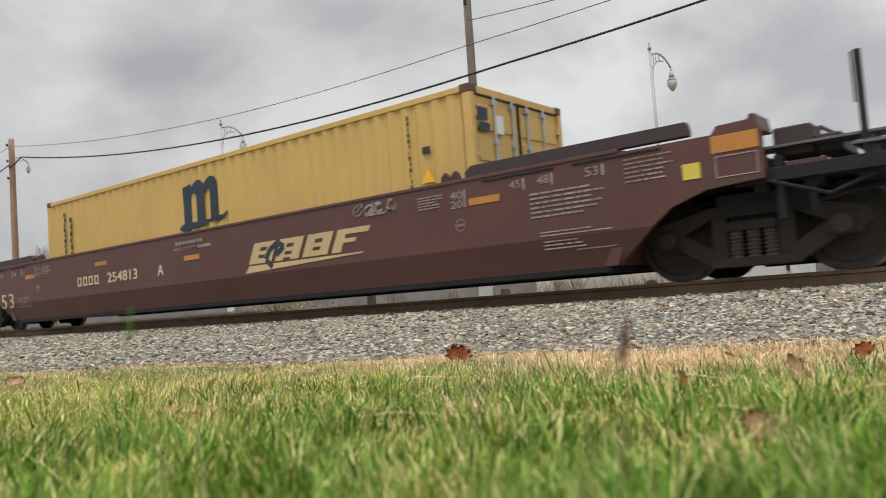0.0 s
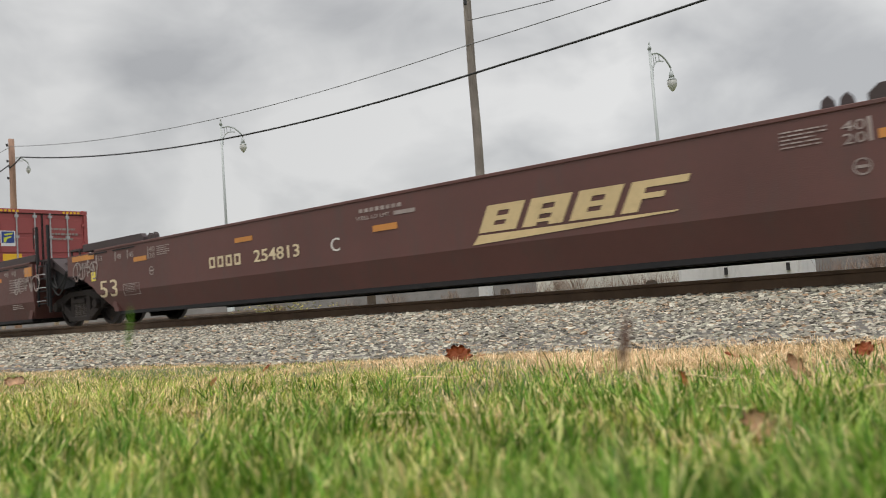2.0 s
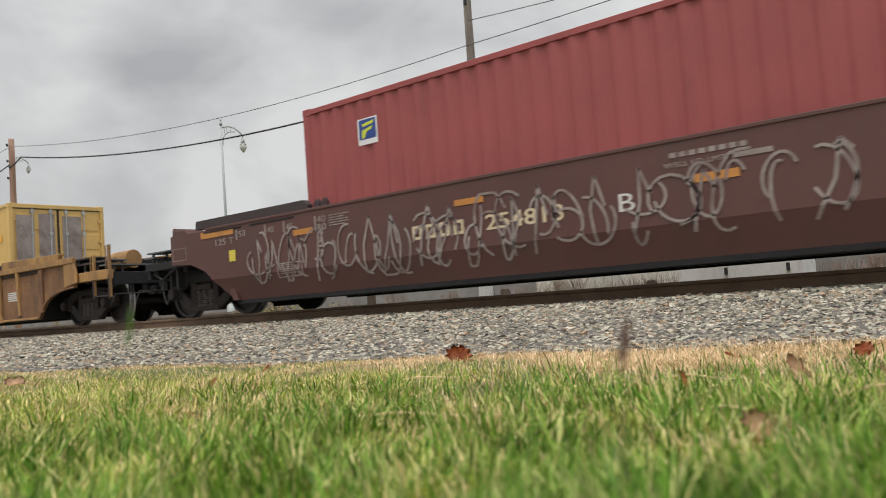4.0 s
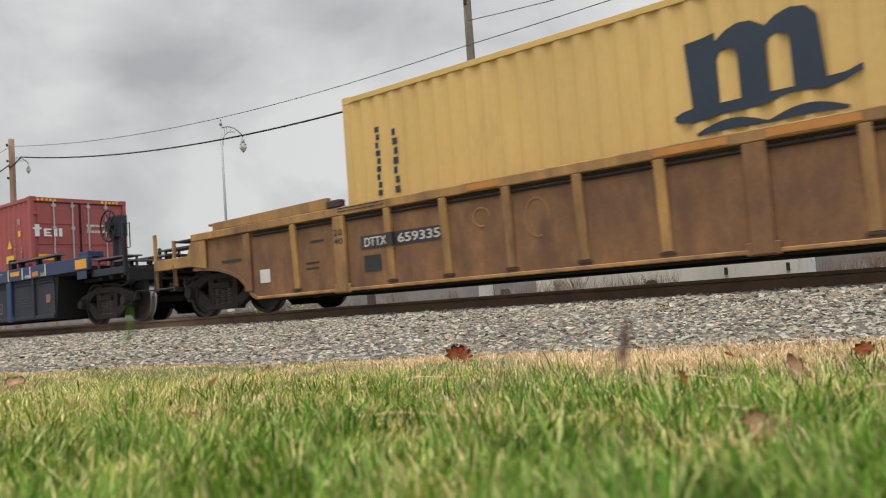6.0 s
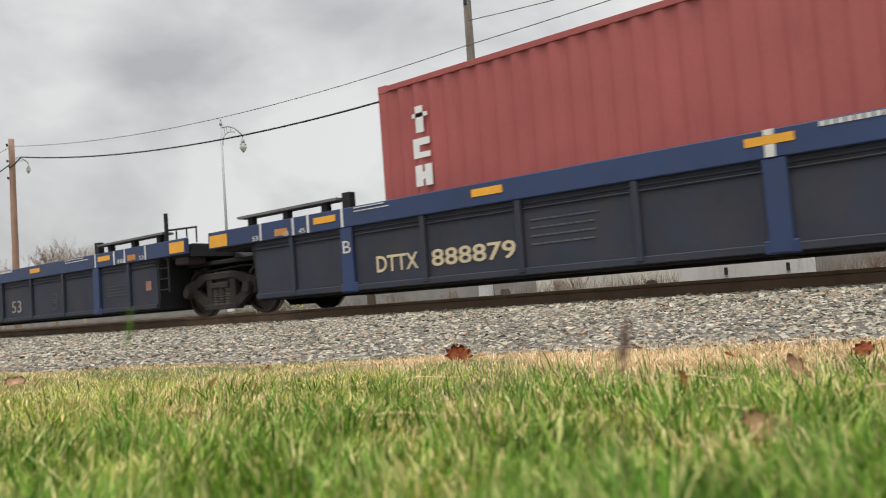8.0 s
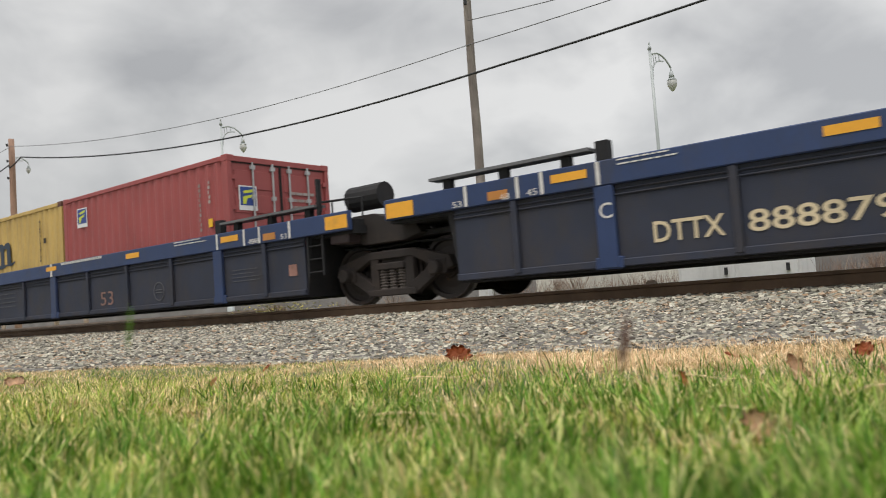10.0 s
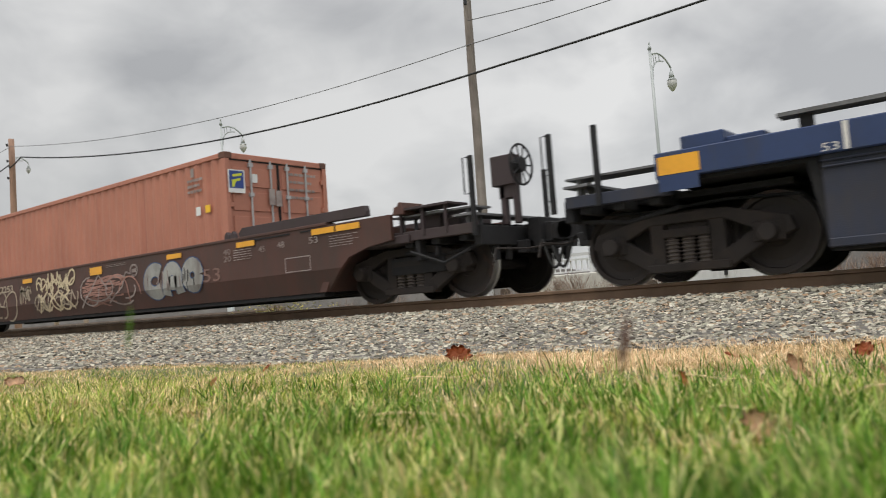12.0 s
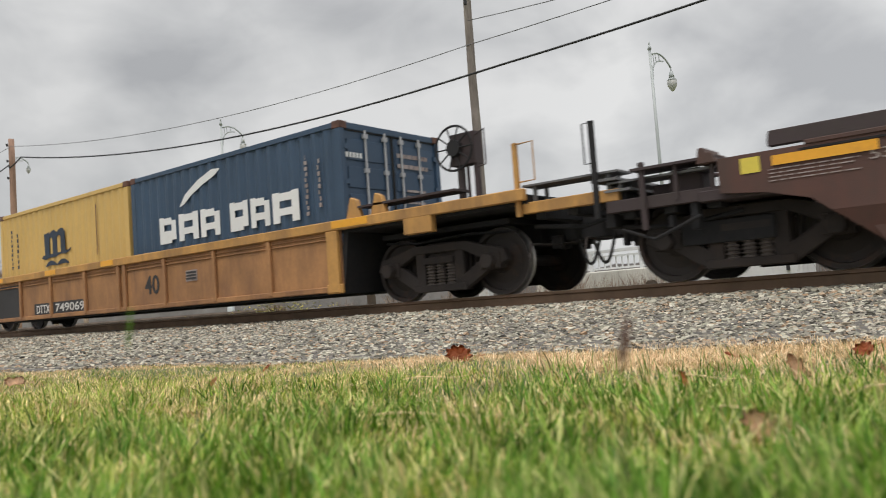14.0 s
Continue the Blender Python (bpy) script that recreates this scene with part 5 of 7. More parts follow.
def tag_scrawl(seed, x0, x1, z0, z1, strokes, w=0.032):
    """Loose spray lettering: bowed strokes, hooks and loops that overlap."""
    rnd, bm = random.Random(seed), bmesh.new()
    step, h = (x1 - x0) / strokes, z1 - z0
    for i in range(strokes):
        a = x0 + (i + 0.5) * step
        for _ in range(2):
            cx, cz = a + rnd.uniform(-0.2, 0.2) * step, z0 + h * rnd.uniform(0.35, 0.65)
            rx, rz = step * rnd.uniform(0.25, 0.75), h * rnd.uniform(0.2, 0.5)
            t0, sweep, lean = rnd.uniform(0, 6.28), rnd.choice((-1, 1)) * rnd.uniform(2.0, 5.2), rnd.uniform(-0.3, 0.3)
            pts = []
            for j in range(13):
                t = t0 + sweep * j / 12
                pts.append((cx + rx * math.cos(t) + lean * rz * math.sin(t), min(z1, max(z0, cz + rz * math.sin(t)))))
            ribbon(pts, w, SIDE - 0.004, bm)
        if rnd.random() < 0.7:
            p, q = (a + rnd.uniform(-0.5, 0.1) * step, z0 + h * rnd.uniform(0, 0.2)), (a + rnd.uniform(-0.1, 0.5) * step, z1 - h * rnd.uniform(0, 0.2))
            m = ((p[0] + q[0]) / 2 + rnd.uniform(-0.2, 0.2) * step, (p[1] + q[1]) / 2)
            ribbon([p, m, q, (q[0] + step * 0.3, q[1] - h * rnd.uniform(0.1, 0.5))], w, SIDE - 0.004, bm)
    return bm


def fold(bm, level=0.63):
    """Bends paint over the inward fold of a flat-sided car."""
    bmesh.ops.bisect_plane(bm, geom=bm.verts[:] + bm.edges[:] + bm.faces[:], plane_co=(0, 0, level), plane_no=(0, 0, 1))
    for v in bm.verts:
        if v.co.z < level:
            v.co.y += (level - v.co.z) * 0.32
    return bm


def wedge(bm, x, w, y_in, y_top, y_low, z0, z1):
    """An upright rib that leans outwards to its foot."""
    vs = [bm.verts.new(c) for c in ((x - w, y_in, z0), (x + w, y_in, z0), (x + w, y_low, z0), (x - w, y_low, z0), (x - w, y_in, z1), (x + w, y_in, z1), (x + w, y_top, z1), (x - w, y_top, z1))]
    for f in ((0, 1, 2, 3), (7, 6, 5, 4), (0, 4, 5, 1), (1, 5, 6, 2), (2, 6, 7, 3), (3, 7, 4, 0)):
        bm.faces.new([vs[i] for i in f])
    bmesh.ops.recalc_face_normals(bm, faces=bm.faces[:])


def ribbed_well_car(label, u, half, ztop, chord, posts, wide, reach, front, rear, key, panel, group, arch=False, low=0.22):
    """A well car whose sides are a box chord above recessed panels between upright ribs.
    posts, wide: places of narrow and wide ribs; reach: where the panels end."""
    car = thing("well_car", label, "railcar", pose(u, TRACK_Y, 0), group)
    MOVING.append((car, u))
    zc = ztop - chord
    xf = {"end": 9.9, "art": 9.3}[front]
    xr = {"end": -9.9, "art": -9.45}[rear]
    if half < 8.5:
        xf, xr = reach + 3.3, -reach - 1.2
    for s in (-1, 1):
        yo, yi = sorted((s * 1.5, s * 1.40))
        bm = bmesh.new()
        if arch:
            prism(bm, [(-reach, ztop), (reach, ztop), (reach + 1.7, ztop), (reach + 1.7, zc), (-reach - 1.7, zc), (-reach - 1.7, ztop)], yo, yi)
        else:
            box(bm, xr, xf, yo, yi, zc, ztop)
        part("top_chord", bm, M[key], car, bevel=0.012)
        bm = bmesh.new()
        out = [(-reach, low), (reach, low), (reach, zc), (-reach, zc)]
        if arch:      # the panel curves up over the bogies
            curve = [(reach + dx, z) for dx, z in ((0.06, 0.29), (0.14, 0.38), (0.24, 0.49), (0.38, 0.60), (0.60, 0.70), (0.95, 0.79), (1.3, 0.83), (1.7, 0.85))]
            out = [(-reach, low), (reach, low)] + curve + [(reach + 1.7, zc)] + [(-reach - 1.7, zc)] + [(-x, z) for x, z in reversed(curve)]
        prism(bm, out, s * 1.43, s * 1.39)
        part("side_panel", bm, M[panel], car, "grime-stained recessed side panel")
        bm = bmesh.new()
        box(bm, -reach, reach, min(s * 1.47, s * 1.40), max(s * 1.47, s * 1.40), low, low + (0.05 if arch else 0.09))
        part("bottom_chord", bm, M[panel if not arch else key], car, bevel=0.01)
        # side pipes; black on the arched car to paint the shadow under its chord
        bm = bmesh.new()
        for z in ((zc - 0.03, zc - 0.075) if arch else (zc - 0.06, zc - 0.12)):
            rod(bm, (-reach, s * 1.445, z), (reach, s * 1.445, z), 0.014 if arch else 0.012, 6)
        part("conduit", bm, M["black" if arch else panel], car, "thin pipe along the side")
        for x in posts:
            bm = bmesh.new()
            if arch:
                wedge(bm, x, 0.062, s * 1.42, s * 1.500, s * 1.450, low + 0.11, zc)
                foot = bmesh.new(); box(foot, x - 0.09, x + 0.09, *sorted((s * 1.43, s * 1.46)), low + 0.085, low + 0.108)
                part("rib_foot", foot, M["coaming"], car, "dark plate at the rib foot")
            else:
                box(bm, x - 0.045, x + 0.045, min(s * 1.49, s * 1.43), max(s * 1.49, s * 1.43), low + 0.03, zc)
            part("side_rib", bm, M[key if arch else panel], car, bevel=0.01)
        for x in wide:
            bm = bmesh.new(); box(bm, x - 0.12, x + 0.12, min(s * 1.498, s * 1.43), max(s * 1.498, s * 1.43), low - 0.01, zc)
            box(bm, x - 0.17, x + 0.17, min(s * 1.485, s * 1.43), max(s * 1.485, s * 1.43), low - 0.02, low + 0.12)
            part("side_post", bm, M[panel if arch and x == 0 else key], car, "wide welded side post", bevel=0.012)
    bm = bmesh.new()
    box(bm, -reach, reach, -1.38, 1.38, low - 0.03, low + 0.04)
    part("well_floor", bm, M["black"], car)
    for s, kind in ((1, front), (-1, rear)):
        bm = bmesh.new()
        prism(bm, [(s * (reach - 0.12), low), (s * reach, low), (s * (reach + 0.15), zc), (s * (reach + 0.05), zc)], -1.4, 1.4)
        part("end_bulkhead", bm, M["black"], car)
        bm = bmesh.new()
        box(bm, *sorted((s * (reach - 0.05), s * (xf if s > 0 else -xr))), -1.38, 1.38, zc - 0.04, zc + 0.08)
        part("end_deck", bm, M["black"], car)
        if kind == "end":
            e = abs(xf if s > 0 else xr)
            end_platform(car, s, e - 0.1, e + 1.2, "bluepanel" if key == "bluecar" else key, 1.10 if arch else zc - 0.02)
            coupler(car, s * (half + 0.2), s * (half + 2.12))
            bogie(car, s * half)
        else:
            bm = bmesh.new()
            prism(bm, [(s * reach, 0.80), (s * 9.55, 0.80), (s * 9.75, 0.95), (s * 9.55, 1.12), (s * 9.2, zc + 0.12), (s * reach, zc + 0.12)], -0.42, 0.42)
            box(bm, *sorted((s * 8.6, s * 9.25)), -1.3, 1.3, zc - 0.05, zc + 0.2)
            part("articulation_frame", bm, M["black"], car, "black articulated joint", bevel=0.02)
            if s < 0:
                bogie(car, -half)
    return car


def guide_racks(car, ztop, a, b, key="grating", foot="bluecar"):
    """Long grated guide rails standing over a car's end, with an upright stop at the well's corner."""
    for s in (-1, 1):
        for y in (-1.38, 1.38):
            bm = bmesh.new()
            x0, x1 = sorted((s * a, s * b))
            prism(bm, [(x0, ztop + 0.14), (x1, ztop + 0.14), (x1, ztop + 0.18), (x0, ztop + 0.18)], y - 0.12, y + 0.12)
            part("guide_rail", bm, M[key], car, "grey grated guide rail")
            for i in range(3):
                x = s * (a + 0.35 + i * (b - a - 0.6) / 2)
                bm = bmesh.new(); box(bm, x - 0.06, x + 0.06, y - 0.05, y + 0.05, ztop, ztop + 0.14)
                part("guide_foot", bm, M["black"], car)
            bm = bmesh.new(); box(bm, *sorted((s * (a - 0.22), s * (a - 0.06))), y - 0.06, y + 0.06, ztop, ztop + 0.24)
            part("container_stop", bm, M["black"], car)


# ---- containers ----
def container(label, u_front, length, height, base, key, rust="rustpost", group="shipping containers", door_key=None, tape=False):
    """A corrugated steel box: posts, castings, rails, ribbed sides, roof and doors at the front end."""
    u = u_front - length / 2
    c = thing("shipping_container", label, "shipping container", pose(u, TRACK_Y, base), group)
    MOVING.append((c, u))
    hx, hy, H, door_key = length / 2, 1.219, height, door_key or key
    wave = [(0.0, 0.0), (0.072, 0.0), (0.14, 0.030), (0.21, 0.030), (0.278, 0.0)]
    for s in (-1, 1):
        bm = bmesh.new()
        x, prev = -hx + 0.12, None
        while x < hx - 0.13:
            for dx, dy in wave[:-1]:
                px = min(x + dx, hx - 0.12)
                y = s * (hy - 0.012 - dy)
                cur = (bm.verts.new((px, y, 0.14)), bm.verts.new((px, y, H - 0.09)))
                if prev and px > prev[0].co.x:
                    bm.faces.new((prev[0], cur[0], cur[1], prev[1]))
                prev = cur
            x += 0.278
        part("side_panel", bm, M[key], c, "corrugated steel side")
        for z0, z1, n in ((0.0, 0.15, "bottom_rail"), (H - 0.10, H - 0.015, "top_rail")):
            bm = bmesh.new(); box(bm, -hx + 0.1, hx - 0.1, min(s * (hy - 0.001), s * (hy - 0.07)), max(s * (hy - 0.001), s * (hy - 0.07)), z0, z1)
            part(n, bm, M[key], c, bevel=0.006)
        for e in (-1, 1):
            bm = bmesh.new(); box(bm, *sorted((e * (hx - 0.001), e * (hx - 0.15))), *sorted((s * hy, s * (hy - 0.10))), 0.11, H - 0.115)
            part("corner_post", bm, M[key if e < 0 or rust is None else key], c, bevel=0.008)
            for z in (0.0, H - 0.118):
                bm = bmesh.new(); box(bm, *sorted((e * hx, e * (hx - 0.178))), *sorted((s * (hy + 0.003), s * (hy - 0.162))), z, z + 0.118)
                part("corner_casting", bm, M[rust or key], c, "rusty corner casting", bevel=0.008)
    bm = bmesh.new()
    x, prev = -hx + 0.1, None
    while x < hx - 0.1:
        for dx, dz in ((0, 0), (0.08, 0), (0.1, -0.02), (0.18, -0.02)):
            px = min(x + dx, hx - 0.1)
            cur = (bm.verts.new((px, -hy + 0.05, H - 0.012 + dz)), bm.verts.new((px, hy - 0.05, H - 0.012 + dz)))
            if prev and px > prev[0].co.x:
                bm.faces.new((prev[0], cur[0], cur[1], prev[1]))
            prev = cur
        x += 0.2
    part("roof", bm, M[key], c)
    bm = bmesh.new(); box(bm, -hx + 0.05, hx - 0.05, -hy + 0.06, hy - 0.06, 0.08, 0.14)
    part("floor", bm, M["tie"], c)
    bm = bmesh.new(); box(bm, -hx + 0.02, -hx + 0.06, -hy + 0.09, hy - 0.09, 0.1, H - 0.06)
    part("front_wall", bm, M[key], c)
    bm = bmesh.new(); box(bm, hx - 0.10, hx - 0.012, -hy + 0.1, hy - 0.1, H - 0.115, H - 0.012)
    part("door_header", bm, M[door_key], c, bevel=0.006)
    bm = bmesh.new(); box(bm, hx - 0.10, hx - 0.012, -hy + 0.1, hy - 0.1, 0.0, 0.13)
    part("door_sill", bm, M[door_key], c, bevel=0.006)
    if tape:
        bm = bmesh.new()
        for y0 in (-1.05, 0.55):
            for i in range(5):
                box(bm, hx - 0.010, hx - 0.004, y0 + i * 0.1, y0 + i * 0.1 + 0.055, H - 0.095, H - 0.04)
        part("warning_stripes", bm, M["signyellow"], c, "yellow and dark height warning stripes")
    for s in (-1, 1):
        y0, y1 = sorted((s * 0.008, s * 1.118))
        bm = bmesh.new()
        box(bm, hx - 0.085, hx - 0.045, y0, y1, 0.13, H - 0.12)
        for i in range(5):      # pressed ribs across the door
            z = 0.2 + (H - 0.4) * i / 5
            box(bm, hx - 0.047, hx - 0.028, y0 + 0.07, y1 - 0.07, z + 0.04, z + (H - 0.4) / 5 - 0.06)
        door = part("door", bm, M[door_key], c, bevel=0.006)
        bm = bmesh.new()
        box(bm, hx - 0.045, hx - 0.026, y0, y1, H - 0.135, H - 0.115); box(bm, hx - 0.045, hx - 0.026, (y0 if s > 0 else y1 - 0.016), (y0 + 0.016 if s > 0 else y1), 0.13, H - 0.13)
        part("gasket", bm, M["gasket"], door, "black rubber door seal")
        for yy in (0.20, 0.66):
            bm = bmesh.new()
            rod(bm, (hx - 0.002, s * yy, 0.10), (hx - 0.002, s * yy, H - 0.10), 0.019, 8)
            for z in (0.16, 0.75, H - 0.75, H - 0.2):
                box(bm, hx - 0.03, hx + 0.02, s * yy - 0.045, s * yy + 0.045, z - 0.035, z + 0.035)
            part("lock_rod", bm, M["galv"], door, "pale steel locking rod", bevel=0.0)
            bm = bmesh.new(); bar_z = 1.05 + (0.12 if yy < 0.4 else 0)
            box(bm, hx + 0.0, hx + 0.02, s * yy - (0.42 if s > 0 and yy > 0.4 else 0.02), s * yy + (0.42 if s < 0 or yy < 0.4 else 0.02), bar_z, bar_z + 0.025)
            part("door_handle", bm, M["galv"], door)
        for z in (0.35, 0.95, H - 0.95, H - 0.4):
            bm = bmesh.new(); box(bm, hx - 0.05, hx + 0.004, *sorted((s * 1.06, s * 1.15)), z - 0.04, z + 0.04)
            part("hinge", bm, M[door_key], door)
    return c


CY = -1.212        # the container's near side, at its outer faces


def mark(c, name, boxes, key, label="", y=CY):
    return part(name, plates(boxes, y), M[key], c, label)


def arch_emblem(c, x0, x1, z0, z1, key="navy", wave=False):
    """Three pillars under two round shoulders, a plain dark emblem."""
    w, h, y = x1 - x0, z1 - z0, CY
    shapes = ([(0, .06), (.05, .10), (.11, .12), (.09, .89), (.20, .91), (.27, .94), (.27, 0), (.2, -.03), (.1, -.05), (0, 0)],
              [(.25, -.01), (.5, 0), (.6, .06), (.7, .07), (.83, .05), (.83, .13), (.54, .13), (.25, .12)],
              [(.27, .84), (.33, .93), (.40, .98), (.47, .97), (.54, .88), (.54, .1), (.385, .1), (.385, .62), (.37, .70), (.33, .73), (.29, .70), (.27, .62)],
              [(.54, .86), (.60, .95), (.68, 1.0), (.76, .97), (.81, .85), (.83, .08), (.665, .1), (.665, .66), (.65, .73), (.60, .76), (.56, .73), (.54, .66)],
              [(.8, .16), (.92, .17), (1.0, .23), (1.0, .16), (.92, .09), (.80, .04)])
    bm = bmesh.new()
    for i, sh in enumerate(shapes):
        prism(bm, [(x0 + px * w, z0 + pz * h) for px, pz in sh], y - 0.004 - i * 0.0004, y)
    part("side_emblem", bm, M[key], c, "large dark arched emblem")
    if wave:
        bm = bmesh.new()
        for k in range(2):
            a, b = x0 + w * (0.12 + 0.4 * k), x0 + w * (0.52 + 0.4 * k)
            prism(bm, [(a + (b - a) * i / 8, z0 - 0.17 + 0.10 * math.sin(math.pi * i / 8)) for i in range(9)] + [(a + (b - a) * i / 8, z0 - 0.20 + 0.02 * math.sin(math.pi * i / 8)) for i in range(8, -1, -1)], y - 0.004, y)
        part("wave_emblem", bm, M[key], c)


def column(c, x, z0, z1, count, w, key="navy"):
    """Upright writing as a stack of plain bars."""
    step, w = (z1 - z0) / count, w * 0.78
    mark(c, "upright_print", [(x - w / 2 + (0.02 if i % 3 == 1 else 0), x + w / 2 - (0.03 if i % 4 == 2 else 0), z0 + i * step, z0 + i * step + step * 0.68) for i in range(count)], key)


def triangle(c, x0, x1, z0, z1):
    bm = bmesh.new(); prism(bm, [(x0, z0), (x1, z0), ((x0 + x1) / 2, z1)], CY - 0.004, CY)
    part("warning_sign", bm, M["signyellow"], c, "yellow triangular warning sticker")


def flag_sticker(c, x0, x1, z0, z1, door=None):
    """A blue square with a lime swoosh inside a white border; on the side, or on the door end at door = x."""
    w, h = x1 - x0, z1 - z0
    layers = (([(0, 0), (1, 0), (1, 1), (0, 1)], "sticker_white", 0.002), ([(.07, .2), (.93, .2), (.93, .95), (.07, .95)], "sticker_blue", 0.004),
              ([(.22, .78), (.85, .88), (.8, .76), (.3, .68)], "sticker_lime", 0.006), ([(.22, .55), (.75, .66), (.7, .54), (.45, .48), (.35, .25), (.2, .25)], "sticker_lime", 0.006))
    for pts, key, lift in layers:
        bm = bmesh.new()
        vs = prism(bm, [(x0 + px * w, z0 + pz * h) for px, pz in pts], CY - lift, CY - lift + 0.002)
        if door is not None:
            for v in vs:
                v.co = Vector((door - (v.co.y - CY), v.co.x, v.co.z))
        part("sticker", bm, M[key], c, "blue and lime square sticker" if key == "sticker_blue" else "")


def door_plates(c, x, boxes, key, name="door_print"):
    bm = bmesh.new()
    for y0, y1, z0, z1 in boxes:
        box(bm, x, x + 0.004, y0, y1, z0, z1)
    return part(name, bm, M[key], c)


# ---- the consist, front to back ----
HC, STD, FLOOR = 2.896, 2.591, 0.285
H40, H20 = 6.096, 3.029

# 1: three flat-sided brown units
GROUP_A = "units of the brown articulated car"
UNIT = 1.5
for u, what, front, rear, char in ((-12.14, "brown flat-sided well car unit carrying a yellow container", "end", "art", "A"), (-31.44, "brown flat-sided well car unit, empty", "art", "art", "C"), (-50.75, "brown flat-sided well car unit with blue graffiti, carrying a maroon container", "art", "end", "B")):
    car = smooth_well_car(what, u, 9.64, UNIT, front, rear, "brown", GROUP_A)
    common_stencils(car, UNIT)
    decal(car, "reporting_mark", glyphs(-4.10, -3.15, 0.83, 1.02, 4, SIDE), "cream")
    decal(car, "car_number", letters("254813", -2.87, -1.74, 0.83, 1.03, SIDE, grow=0.012), "cream", "cream car number")
    decal(car, "unit_letter", letters(char, -1.03, -0.84, 0.83, 1.03, SIDE), "white")
    decal(car, "stencil", letters("WELL LD LMT", -0.47, 0.20, 1.225, 1.28, SIDE), "dim")
    decal(car, "small_print", plates([(0.27, 0.66, 1.225, 1.28)] + cells(-0.40, 0.45, 1.33, 1.385, 8), SIDE), "dim")
    if char != "B":
        decal(car, "length_number", fold(letters("53", -7.89, -7.20, 0.54, 0.88, SIDE)), "cream", "large cream 53 stencil")
        slanted_logo(car, 1.62, 4.60, 0.66, 1.14)
    bm = bmesh.new()
    for x0, x1, z0, z1 in ((-6.98, -6.39, 0.745, 0.76), (-6.98, -6.39, 0.53, 0.545), (-6.98, -6.965, 0.545, 0.745), (-6.405, -6.39, 0.545, 0.745)):
        box(bm, x0, x1, SIDE - 0.004, SIDE, z0, z1)
    for b in lines(-6.9, -6.45, 0.57, 0.73, 5, 0.45, 9):
        box(bm, b[0], b[1], SIDE - 0.004, SIDE, b[2], b[3])
    decal(car, "notice_frame", fold(bm), "dim", "framed notice of small print")
    decal(car, "stencil", letters("125 T", -8.58, -8.07, 1.20, 1.31, SIDE), "dim")
    decal(car, "reflector", plates([(-9.0, -8.07, 1.36, 1.47)], SIDE), "reflector_dull", "dull orange reflector strip")
    decal(car, "yellow_label", plates([(-8.21, -8.04, 0.90, 1.09)], SIDE), "lemon", "small yellow label")
    if front == "end":
        decal(car, "reflector", plates([(9.44, 9.92, 1.30, 1.48)], SIDE), "reflector_dull", "dull orange reflector panel")
        decal(car, "yellow_label", plates([(9.12, 9.31, 1.07, 1.24)], SIDE), "lemon", "small yellow label")
        decal(car, "small_print", plates(lines(8.46, 9.05, 1.11, 1.41, 6, 0.4, 4), SIDE), "dim")
        stake(car, 10.85, 0.95, 2.08, -1.36, "black", -0.05)
        decal(car, "small_print", fold(plates([(7.30, 8.25, 0.66, 0.675), (7.30, 8.0, 0.70, 0.715), (7.76, 8.26, 0.46, 0.475)], SIDE)), "dim")
    else:
        decal(car, "reflector", plates([(8.02, 8.38, 1.22, 1.43)], SIDE), "reflector_dull", "dull orange reflector panel")
    if char == "C":
        decal(car, "graffiti", tag_scrawl(41, -8.95, -8.0, 0.95, 1.36, 4), "dim", "pale spray scrawl over a car's end")
    if char == "A":
        decal(car, "graffiti", tag_scrawl(3, 4.2, 5.0, 1.28, 1.46, 4), "dim", "faint spray scrawl")
        decal(car, "graffiti", ribbon([(2.3, 0.72), (2.15, 0.85), (2.25, 1.0), (2.45, 1.1), (2.6, 1.02), (2.4, 0.9)], 0.09, SIDE - 0.005), "navy", "dark spray patch")
    if char == "B":
        bm = bmesh.new()
        prism(bm, [(1.78, 0.33), (5.68, 0.33), (5.42, 1.47), (4.55, 1.46), (4.2, 1.44), (3.1, 1.46), (2.6, 1.45), (2.2, 1.44), (1.85, 1.38), (1.68, 1.2), (1.66, 0.95), (1.75, 0.7)], SIDE - 0.004, SIDE)
        decal(car, "graffiti", fold(bm), "graffiti_white", "white backing and outline of painted graffiti")
        slabs = ([(1.86, 0.40), (2.14, 0.40), (2.16, 0.78), (2.34, 0.90), (2.40, 1.16), (2.30, 1.36), (2.05, 1.38), (1.82, 1.28), (1.74, 1.10), (1.74, 0.95), (1.82, 0.75)],
                 [(2.30, 0.38), (2.92, 0.38), (2.86, 0.58), (2.62, 0.60), (2.62, 0.72), (2.80, 0.76), (2.78, 0.92), (2.56, 0.92), (2.55, 1.12), (2.84, 1.16), (2.80, 1.41), (2.36, 1.40), (2.46, 1.15), (2.40, 0.86), (2.24, 0.76)],
                 [(3.00, 0.38), (3.26, 0.38), (3.26, 0.66), (3.44, 0.38), (3.72, 0.38), (3.52, 0.74), (3.68, 0.95), (3.62, 1.28), (3.40, 1.42), (2.92, 1.42), (2.94, 1.0)],
                 [(3.84, 0.40), (4.46, 0.40), (4.50, 0.84), (4.20, 0.84), (4.20, 0.68), (4.06, 0.70), (4.02, 1.06), (4.44, 1.10), (4.40, 1.40), (3.78, 1.41), (3.72, 1.1), (3.76, 0.7)],
                 [(4.60, 0.38), (5.56, 0.40), (5.33, 1.42), (4.52, 1.40)])
        for i, sl in enumerate(slabs):
            bm = bmesh.new(); prism(bm, sl, SIDE - 0.008 - i * 0.0006, SIDE)
            decal(car, "graffiti", fold(bm), "graffiti_blue", "blue block graffiti")
